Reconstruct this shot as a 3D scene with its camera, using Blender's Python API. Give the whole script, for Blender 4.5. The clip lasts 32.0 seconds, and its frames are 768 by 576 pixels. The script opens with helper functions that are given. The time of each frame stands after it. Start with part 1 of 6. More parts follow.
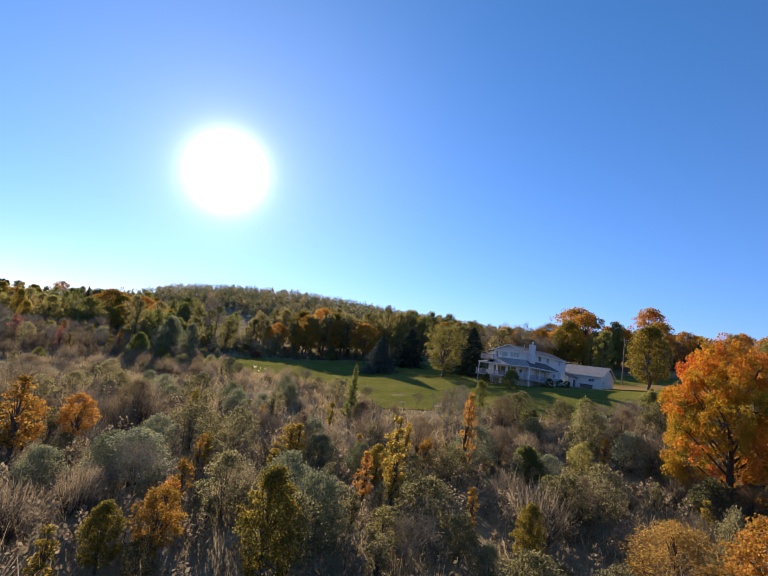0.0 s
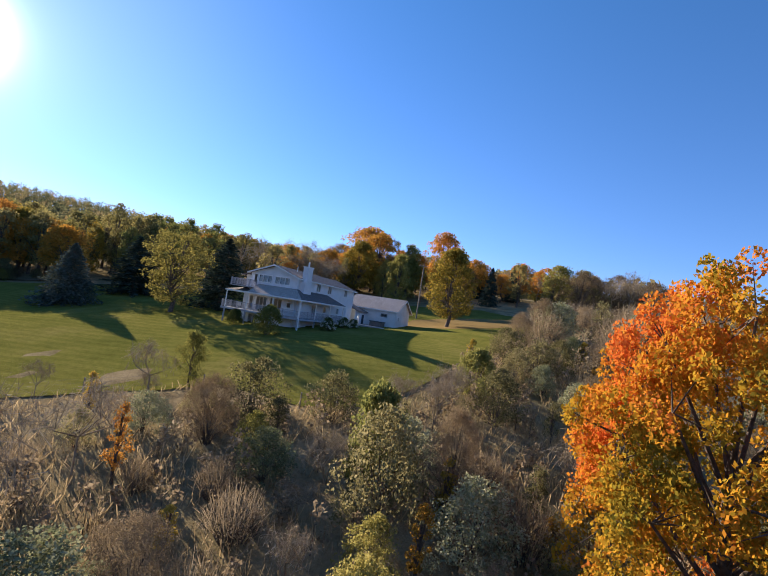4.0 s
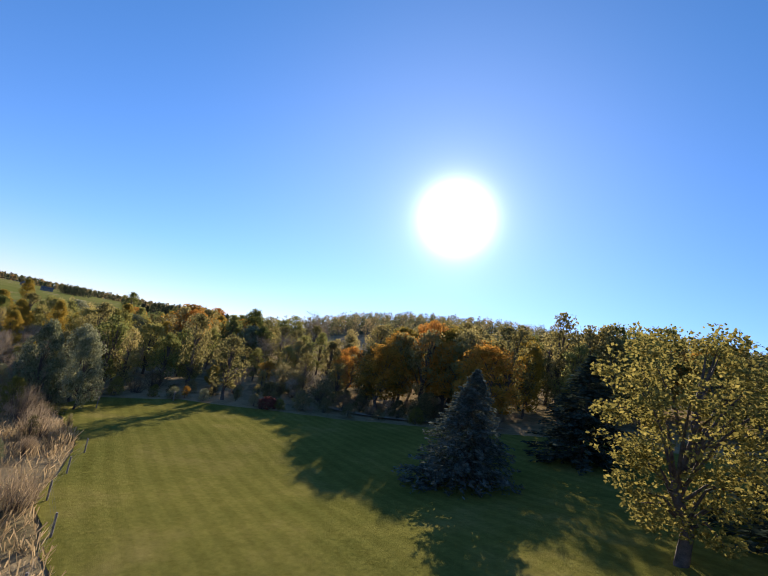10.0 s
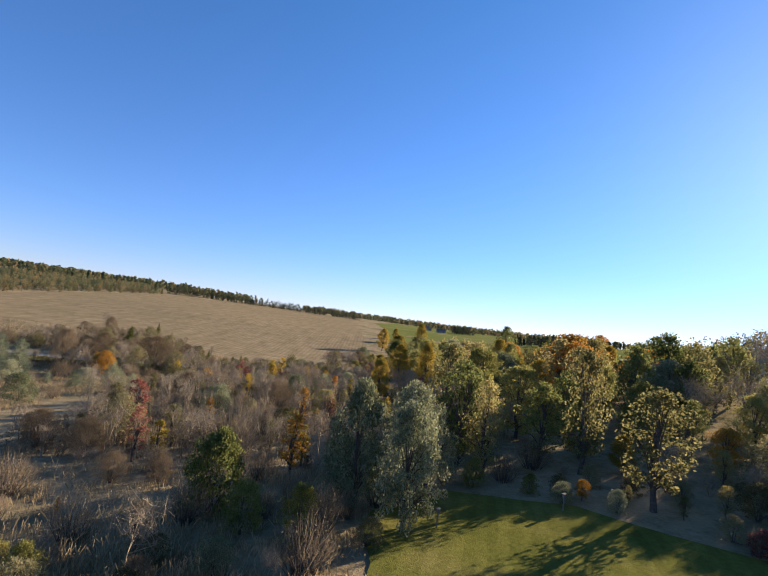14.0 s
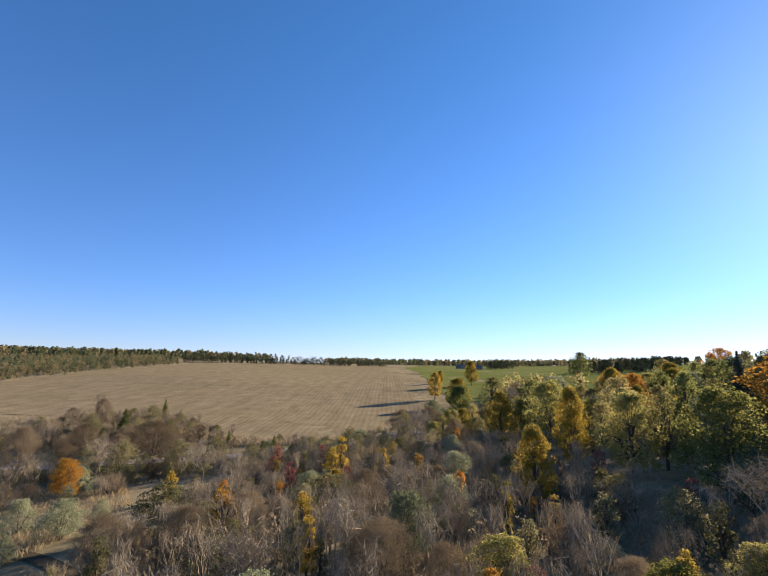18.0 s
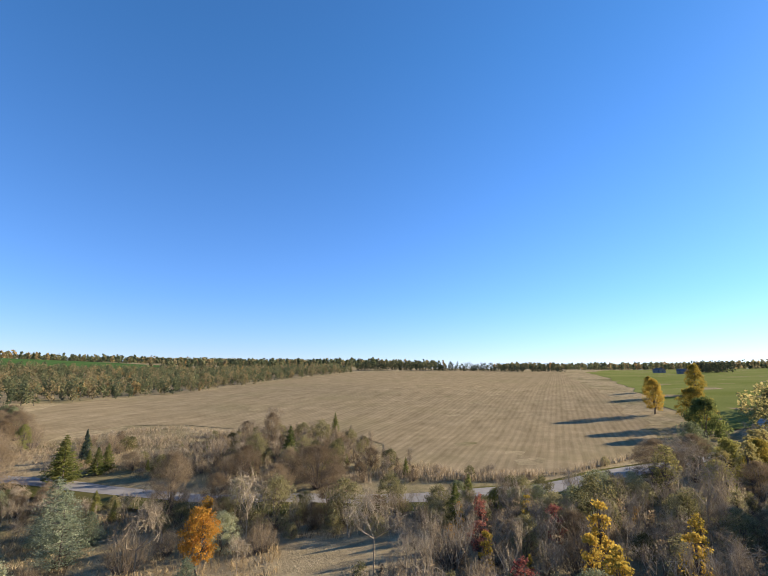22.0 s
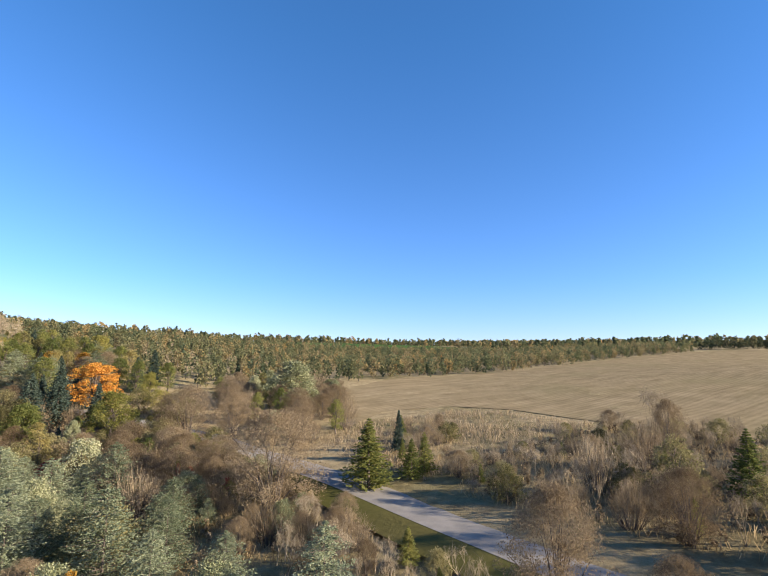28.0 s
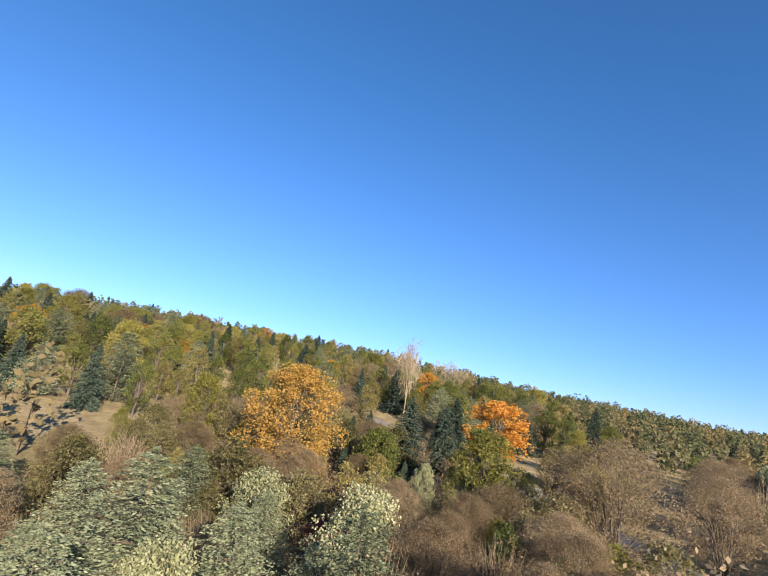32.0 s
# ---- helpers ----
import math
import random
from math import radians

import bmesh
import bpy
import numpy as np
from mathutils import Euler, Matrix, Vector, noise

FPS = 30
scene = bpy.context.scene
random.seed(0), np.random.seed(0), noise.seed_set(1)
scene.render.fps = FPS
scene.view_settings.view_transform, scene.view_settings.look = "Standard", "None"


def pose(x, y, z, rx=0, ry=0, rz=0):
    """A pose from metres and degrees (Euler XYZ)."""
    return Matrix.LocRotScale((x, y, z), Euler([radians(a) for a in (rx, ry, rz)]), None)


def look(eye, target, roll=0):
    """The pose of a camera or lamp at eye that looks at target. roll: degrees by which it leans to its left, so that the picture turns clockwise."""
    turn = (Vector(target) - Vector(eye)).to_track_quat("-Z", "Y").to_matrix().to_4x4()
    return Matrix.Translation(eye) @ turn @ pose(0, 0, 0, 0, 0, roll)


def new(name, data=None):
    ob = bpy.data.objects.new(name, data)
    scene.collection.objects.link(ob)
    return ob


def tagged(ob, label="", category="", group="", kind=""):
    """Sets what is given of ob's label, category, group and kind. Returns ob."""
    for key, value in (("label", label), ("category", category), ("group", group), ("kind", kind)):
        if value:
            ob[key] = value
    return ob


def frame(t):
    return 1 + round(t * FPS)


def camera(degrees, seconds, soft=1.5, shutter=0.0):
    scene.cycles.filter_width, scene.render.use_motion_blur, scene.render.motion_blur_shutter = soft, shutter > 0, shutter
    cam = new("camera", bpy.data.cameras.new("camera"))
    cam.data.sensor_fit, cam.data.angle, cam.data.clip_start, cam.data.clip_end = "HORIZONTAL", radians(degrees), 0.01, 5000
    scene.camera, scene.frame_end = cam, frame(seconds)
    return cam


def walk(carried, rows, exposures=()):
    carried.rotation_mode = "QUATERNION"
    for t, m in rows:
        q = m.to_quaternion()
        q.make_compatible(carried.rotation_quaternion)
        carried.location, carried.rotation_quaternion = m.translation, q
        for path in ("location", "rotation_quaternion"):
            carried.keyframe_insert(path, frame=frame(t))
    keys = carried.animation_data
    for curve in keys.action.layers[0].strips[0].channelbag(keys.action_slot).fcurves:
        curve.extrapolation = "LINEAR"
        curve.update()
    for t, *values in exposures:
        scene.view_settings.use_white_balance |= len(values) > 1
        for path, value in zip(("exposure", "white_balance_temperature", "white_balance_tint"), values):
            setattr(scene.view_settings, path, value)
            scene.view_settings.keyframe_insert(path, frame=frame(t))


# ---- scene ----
# ---- the camera and its flight ----
cam = camera(77.0, 32.0, 1.05)


def aim(x, y, z, yaw, pitch, roll):
    """A camera pose: yaw to the left of +y, pitch up, roll as in look()."""
    a, p = radians(yaw), radians(pitch)
    way = Vector((-math.sin(a) * math.cos(p), math.cos(a) * math.cos(p), math.sin(p)))
    return look((x, y, z), Vector((x, y, z)) + way, roll)


# seconds, place, yaw, pitch, roll
PATH = [
    (0, 2.41, 11.15, 1.29, 4.54, 8.57, 8.33),
    (0.5, 3.42, 14.74, 2.32, 3.55, 3.06, 9.54),
    (1, 4.20, 18.97, 2.91, 2.33, -0.04, 9.32),
    (1.5, 4.86, 24.31, 3.08, -2.47, 0.33, 4.81),
    (2, 5.26, 31.13, 2.78, -13.88, 1.15, -0.84),
    (2.5, 6.19, 37.16, 2.54, -25.22, 2.42, -7.62),
    (3, 8.13, 42.07, 2.98, -26.90, 3.88, -5.15),
    (3.5, 10.75, 46.99, 3.88, -23.38, 2.64, 3.91),
    (4, 14.48, 49.63, 4.50, -20.14, 3.01, 8.85),
    (4.5, 16.29, 55.55, 4.46, -15.17, 8.27, 19.08),
    (6.5, 18.17, 78.87, 4.35, -8.45, 16.54, 10.65),
    (7, 17.02, 82.81, 4.62, -6.54, 15.53, 9.18),
    (7.5, 15.36, 85.86, 5.08, -2.28, 14.90, 7.31),
    (8, 14.54, 87.87, 5.50, 7.74, 13.09, 9.90),
    (8.5, 13.23, 89.75, 5.93, 18.34, 11.60, 7.84),
    (9, 12.09, 92.72, 6.32, 24.08, 10.20, 11.74),
    (9.5, 10.96, 95.13, 6.67, 24.82, 9.86, 12.58),
    (10, 9.15, 98.80, 7.17, 32.15, 8.77, 10.63),
    (10.5, 5.97, 102.26, 7.58, 39.26, 7.91, 8.63),
    (11, 3.62, 104.95, 7.85, 44.89, 7.29, 6.22),
    (11.5, 0.61, 108.31, 8.41, 52.13, 6.53, 6.10),
    (12, -3.92, 111.59, 8.83, 57.18, 5.99, 6.23),
    (12.5, -7.97, 114.20, 8.95, 60.29, 5.81, 4.46),
    (13, -11.75, 116.43, 8.95, 64.14, 5.69, 4.71),
    (13.5, -15.43, 118.38, 8.89, 67.38, 5.61, 7.58),
    (14, -19.69, 120.07, 9.01, 74.32, 5.19, 7.37),
    (14.5, -25.37, 121.04, 8.62, 76.74, 5.62, 9.99),
    (15, -30.99, 121.51, 8.39, 77.92, 6.64, 10.05),
    (15.5, -36.69, 121.33, 7.58, 76.82, 12.10, 3.84),
    (17.5, -58.90, 118.82, 8.96, 76.11, 10.01, 1.15),
    (18, -63.49, 118.52, 9.15, 76.35, 10.31, 0.62),
    (18.5, -67.70, 118.33, 9.32, 77.57, 10.22, 0.97),
    (19, -71.63, 118.28, 9.39, 79.01, 10.53, -0.17),
    (19.5, -75.49, 118.10, 9.46, 78.95, 10.78, -1.10),
    (20, -79.28, 118.11, 9.56, 80.52, 10.79, 2.42),
    (20.5, -82.93, 117.73, 9.75, 82.06, 10.67, 2.65),
    (21, -86.66, 117.16, 9.93, 87.17, 10.75, 1.89),
    (21.5, -90.69, 116.68, 10.03, 91.58, 10.85, 0.62),
    (22, -94.19, 116.29, 10.17, 95.59, 10.90, 0.11),
    (22.5, -97.92, 115.44, 10.99, 100.56, 10.61, 1.76),
    (23, -101.24, 114.81, 11.43, 105.02, 10.56, 2.40),
    (23.5, -104.29, 113.92, 11.84, 107.92, 10.13, 2.87),
    (24, -107.36, 112.57, 12.42, 107.89, 4.98, 1.60),
    (24.5, -110.69, 110.71, 12.75, 108.53, 0.79, 1.21),
    (25, -114.41, 108.28, 12.57, 114.05, 0.12, 5.23),
    (25.5, -118.31, 105.34, 12.03, 117.86, -0.28, 6.44),
    (27.5, -133.49, 92.47, 7.64, 124.05, 7.86, 2.83),
    (28, -137.92, 87.96, 6.86, 129.75, 8.88, 0.46),
    (28.5, -142.46, 82.89, 6.01, 137.52, 10.67, -2.11),
    (29, -147.13, 78.05, 5.19, 145.15, 12.45, -4.94),
    (29.5, -151.38, 73.26, 4.43, 147.99, 12.79, -0.86),
    (30, -155.60, 68.46, 3.57, 154.08, 12.99, 4.22),
    (30.5, -159.27, 63.30, 2.97, 158.06, 12.71, 8.30),
    (31, -162.62, 58.00, 2.14, 161.38, 12.52, 11.09),
    (31.5, -165.66, 52.55, 1.24, 170.91, 11.39, 12.50),
    (32, -167.37, 45.03, 0.89, 183.50, 14.30, 9.79),
]
walk(cam, [(t, aim(*row)) for t, *row in PATH], [
    (0, 1.15, 6600, 15), (2, 1.25, 6600, 15), (3, 1.40, 6550, 13), (4, 1.35, 6550, 14), (7, 1.15, 6550, 13), (8, 1.15, 6600, 15), (10, 1.15, 6600, 15), (11, 1.08, 6600, 15), (12.5, 1.08, 6600, 15), (14, 1.30, 6600, 15),
    (15, 1.40, 6600, 15), (18, 1.28, 6550, 13), (21, 1.36, 6450, 10), (23, 1.53, 6450, 10), (25, 1.54, 6450, 10), (28, 1.61, 6450, 10), (30, 1.52, 6450, 10), (32, 1.40, 6450, 10)])

# ---- sky, sun ----
SUN_TURN, SUN_HEIGHT = 25.0, 18.3
SUN_WAY = Vector((-math.sin(radians(SUN_TURN)) * math.cos(radians(SUN_HEIGHT)),
                  math.cos(radians(SUN_TURN)) * math.cos(radians(SUN_HEIGHT)), math.sin(radians(SUN_HEIGHT))))


def build_sky():
    world = bpy.data.worlds.new("sky")
    scene.world = world
    world.use_nodes = True
    nt = world.node_tree
    nt.nodes.clear()
    out = nt.nodes.new("ShaderNodeOutputWorld")
    bg = nt.nodes.new("ShaderNodeBackground")
    sky = nt.nodes.new("ShaderNodeTexSky")
    sky.sky_type = "NISHITA"
    sky.sun_disc = False
    sky.sun_elevation = radians(SUN_HEIGHT)
    sky.sun_rotation = radians(-SUN_TURN)
    sky.altitude = 300
    sky.air_density, sky.dust_density, sky.ozone_density = 1.0, 0.0, 4.0
    # the sun's disc with the bright air close round it
    co = nt.nodes.new("ShaderNodeTexCoord")
    dot = nt.nodes.new("ShaderNodeVectorMath")
    dot.operation = "DOT_PRODUCT"
    dot.inputs[1].default_value = SUN_WAY
    nt.links.new(co.outputs["Generated"], dot.inputs[0])
    total = None
    for power, amount in ((760, 26.0), (150, 1.9), (16, 1.4)):
        lobe = nt.nodes.new("ShaderNodeMath")
        lobe.operation = "POWER"
        clipped = nt.nodes.new("ShaderNodeMath")
        clipped.operation = "MAXIMUM"
        nt.links.new(dot.outputs["Value"], clipped.inputs[0])
        nt.links.new(clipped.outputs[0], lobe.inputs[0])
        lobe.inputs[1].default_value = power
        scaled = nt.nodes.new("ShaderNodeMath")
        scaled.operation = "MULTIPLY_ADD"
        nt.links.new(lobe.outputs[0], scaled.inputs[0])
        scaled.inputs[1].default_value = amount
        if total:
            nt.links.new(total, scaled.inputs[2])
        else:
            scaled.inputs[2].default_value = 0.0
        total = scaled.outputs[0]
    add = nt.nodes.new("ShaderNodeVectorMath")
    add.operation = "ADD"
    tint = nt.nodes.new("ShaderNodeVectorMath")
    tint.operation = "MULTIPLY"
    # azure overhead, pale towards the land
    high = nt.nodes.new("ShaderNodeSeparateXYZ")
    nt.links.new(co.outputs["Generated"], high.inputs[0])
    air = nt.nodes.new("ShaderNodeValToRGB")
    air.color_ramp.elements.new(0.2)
    for e, (at, c) in zip(air.color_ramp.elements, ((0.0, (0.93, 0.86, 1.16)), (0.16, (0.72, 0.90, 1.24)), (0.6, (0.55, 0.95, 1.24)))):
        e.position, e.color = at, (*c, 1)
    nt.links.new(high.outputs["Z"], air.inputs["Fac"])
    nt.links.new(air.outputs["Color"], tint.inputs[1])
    nt.links.new(sky.outputs["Color"], tint.inputs[0])
    nt.links.new(tint.outputs[0], add.inputs[0])
    nt.links.new(total, add.inputs[1])
    nt.links.new(add.outputs[0], bg.inputs["Color"])
    bg.inputs["Strength"].default_value = 0.069
    nt.links.new(bg.outputs[0], out.inputs["Surface"])


build_sky()
sun = new("sun", bpy.data.lights.new("sun", "SUN"))
sun.data.energy, sun.data.angle, sun.data.color = 5.0, radians(0.6), (1.0, 0.86, 0.68)
sun.matrix_world = look((0, 0, 300), Vector((0, 0, 300)) - SUN_WAY)

# ---- helpers ----
rng = np.random.default_rng(7)


def mesh_of(name, verts, faces, material=None, smooth=False):
    """A mesh from arrays; faces is one array of triangles or quads, or a list of such arrays."""
    groups = faces if isinstance(faces, list) else [faces]
    groups = [np.asarray(g, np.int32) for g in groups if len(g)]
    me = bpy.data.meshes.new(name)
    verts = np.asarray(verts, np.float32)
    me.vertices.add(len(verts))
    me.vertices.foreach_set("co", verts.ravel())
    loops = np.concatenate([g.ravel() for g in groups])
    counts = np.concatenate([np.full(len(g), g.shape[1], np.int32) for g in groups])
    me.loops.add(len(loops))
    me.loops.foreach_set("vertex_index", loops)
    me.polygons.add(len(counts))
    me.polygons.foreach_set("loop_start", np.r_[0, np.cumsum(counts)[:-1]].astype(np.int32))
    me.polygons.foreach_set("loop_total", counts)
    if smooth:
        me.polygons.foreach_set("use_smooth", np.ones(len(counts), bool))
    me.update(calc_edges=True)
    if material:
        me.materials.append(material)
    return me


def part(name, me, material, parent, label=""):
    """One mesh object under a thing or part; me is a mesh or a bmesh."""
    if isinstance(me, bmesh.types.BMesh):
        data = bpy.data.meshes.new(name)
        me.to_mesh(data)
        me.free()
        me = data
    if material and not me.materials:
        me.materials.append(material)
    ob = new(name, me)
    ob.parent = parent
    return tagged(ob, label)


def thing(name, place, label, category, group="", turn=0.0, size=1.0):
    """An Empty at the base of a thing."""
    ob = new(name)
    ob.empty_display_size = 0.2
    ob.matrix_world = pose(*place, 0, 0, turn) @ Matrix.Diagonal((size, size, size, 1))
    return tagged(ob, label, category, group)


def box(bm, x0, x1, y0, y1, z0, z1, bevel=0.0):
    """Adds a box, its edges slightly rounded where bevel is given."""
    made = bmesh.ops.create_cube(bm, size=1, matrix=Matrix.Translation(((x0 + x1) / 2, (y0 + y1) / 2, (z0 + z1) / 2))
                                 @ Matrix.Diagonal((abs(x1 - x0), abs(y1 - y0), abs(z1 - z0), 1)))
    if bevel:
        edges = {e for v in made["verts"] for e in v.link_edges}
        bmesh.ops.bevel(bm, geom=list(edges), offset=bevel, segments=1, affect="EDGES")
    return bm


def boxed(*sizes, bevel=0.0):
    return box(bmesh.new(), *sizes, bevel=bevel)


def prism(outline, x0, x1, axis="x"):
    """A solid of an outline of (a, z) pairs, drawn out from x0 to x1 along x or y."""
    bm = bmesh.new()
    put = (lambda s, a, z: (s, a, z)) if axis == "x" else (lambda s, a, z: (a, s, z))
    one = [bm.verts.new(put(x0, a, z)) for a, z in outline]
    two = [bm.verts.new(put(x1, a, z)) for a, z in outline]
    bm.faces.new(one)
    bm.faces.new(two[::-1])
    n = len(outline)
    for i in range(n):
        bm.faces.new((one[i], two[i], two[(i + 1) % n], one[(i + 1) % n]))
    bmesh.ops.recalc_face_normals(bm, faces=bm.faces)
    return bm


def slab(corners, thick):
    """A plate whose top has the given corners."""
    bm = bmesh.new()
    top = [bm.verts.new(c) for c in corners]
    low = [bm.verts.new((c[0], c[1], c[2] - thick)) for c in corners]
    bm.faces.new(top)
    bm.faces.new(low[::-1])
    n = len(corners)
    for i in range(n):
        bm.faces.new((top[i], low[i], low[(i + 1) % n], top[(i + 1) % n]))
    bmesh.ops.recalc_face_normals(bm, faces=bm.faces)
    return bm


def rod(bm, a, b, r0, r1=None, sides=8):
    """A round bar from a to b."""
    a, b = Vector(a), Vector(b)
    m = Matrix.Translation((a + b) / 2) @ (b - a).to_track_quat("Z", "Y").to_matrix().to_4x4()
    bmesh.ops.create_cone(bm, cap_ends=True, segments=sides, radius1=r0, radius2=r0 if r1 is None else r1,
                          depth=(b - a).length, matrix=m)
    return bm


# ---- materials ----
class Nodes:
    """Short ways to write a node material."""

    def __init__(self, name):
        self.mat = bpy.data.materials.new(name)
        self.mat.use_nodes = True
        self.nt = self.mat.node_tree
        self.nt.nodes.clear()
        self.out = self.nt.nodes.new("ShaderNodeOutputMaterial")

    def node(self, kind, **values):
        n = self.nt.nodes.new(kind)
        for key, value in values.items():
            n.inputs[key.replace("_", " ")].default_value = value
        return n

    def link(self, a, b):
        self.nt.links.new(a, b)

    def place(self, kind="Object"):
        return self.node("ShaderNodeTexCoord").outputs[kind]

    def noise(self, scale, detail=4.0, rough=0.6, where=None):
        n = self.node("ShaderNodeTexNoise", Scale=scale, Detail=detail, Roughness=rough)
        self.link(where or self.place(), n.inputs["Vector"])
        return n.outputs["Fac"]

    def ramp(self, fac, stops):
        n = self.node("ShaderNodeValToRGB")
        el = n.color_ramp.elements
        while len(el) < len(stops):
            el.new(0.5)
        for e, (at, c) in zip(el, stops):
            e.position, e.color = at, (*c, 1)
        self.link(fac, n.inputs["Fac"])
        return n.outputs["Color"]

    def mix(self, fac, a, b, how="MIX"):
        n = self.nt.nodes.new("ShaderNodeMix")
        n.data_type, n.blend_type = "RGBA", how
        for slot, value in ((n.inputs[0], fac), (n.inputs[6], a), (n.inputs[7], b)):
            if isinstance(value, (int, float)):
                slot.default_value = value
            elif isinstance(value, tuple):
                slot.default_value = (*value, 1)
            else:
                self.link(value, slot)
        return n.outputs[2]

    def math(self, how, a, b=0.0):
        n = self.nt.nodes.new("ShaderNodeMath")
        n.operation = how
        for slot, value in zip(n.inputs, (a, b)):
            if isinstance(value, (int, float)):
                slot.default_value = value
            else:
                self.link(value, slot)
        return n.outputs[0]

    def surface(self, color, rough=0.8, bump=None, depth=0.05, metal=0.0, gloss=0.3):
        b = self.node("ShaderNodeBsdfPrincipled", Roughness=rough, Metallic=metal)
        b.inputs["Specular IOR Level"].default_value = gloss
        if isinstance(color, tuple):
            b.inputs["Base Color"].default_value = (*color, 1)
        else:
            self.link(color, b.inputs["Base Color"])
        if bump is not None:
            n = self.node("ShaderNodeBump", Distance=depth, Strength=1.0)
            self.link(bump, n.inputs["Height"])
            self.link(n.outputs[0], b.inputs["Normal"])
        self.link(b.outputs[0], self.out.inputs["Surface"])
        return self.mat


def leaf_mat(name, stops, through_light=0.35, sway=0.5, grain=0.45, toned=False, each=0.42):
    """Leaves: colours that vary leaf by leaf and tree by tree, with light shining through."""
    m = Nodes(name)
    island = m.node("ShaderNodeNewGeometry").outputs["Random Per Island"]
    tree = m.node("ShaderNodeObjectInfo").outputs["Random"]
    patch = m.noise(grain, 2.0)
    mixed = m.math("ADD", m.math("MULTIPLY", island, each), m.math("MULTIPLY", patch, 1.17 - each))
    mixed = m.math("ADD", mixed, m.math("MULTIPLY", m.math("SUBTRACT", tree, 0.5), sway))
    mixed = m.math("SUBTRACT", mixed, 0.10)
    if toned:
        tone = m.node("ShaderNodeAttribute")
        tone.attribute_name = "tone"
        mixed = m.math("ADD", m.math("MULTIPLY", tone.outputs["Fac"], 0.85), m.math("MULTIPLY", island, 0.15))
    color = m.ramp(mixed, stops)
    flat = m.node("ShaderNodeBsdfDiffuse")
    clear = m.node("ShaderNodeBsdfTranslucent")
    both = m.node("ShaderNodeMixShader", Fac=through_light)
    m.link(color, flat.inputs["Color"])
    m.link(color, clear.inputs["Color"])
    m.link(flat.outputs[0], both.inputs[1])
    m.link(clear.outputs[0], both.inputs[2])
    m.link(both.outputs[0], m.out.inputs["Surface"])
    return m.mat


def plain_mat(name, color, rough=0.7, vary=0.12, scale=3.0, gloss=0.3, metal=0.0, depth=0.01):
    """A painted or raw surface with slight stains and grain."""
    m = Nodes(name)
    dark = tuple(c * (1 - vary * 2) for c in color)
    light = tuple(min(1, c * (1 + vary)) for c in color)
    big, fine = m.noise(scale, 3), m.noise(scale * 14, 3)
    col = m.mix(0.35, m.ramp(big, [(0.3, dark), (0.7, light)]), m.ramp(fine, [(0.3, dark), (0.7, light)]))
    return m.surface(col, rough, fine, depth, metal, gloss)


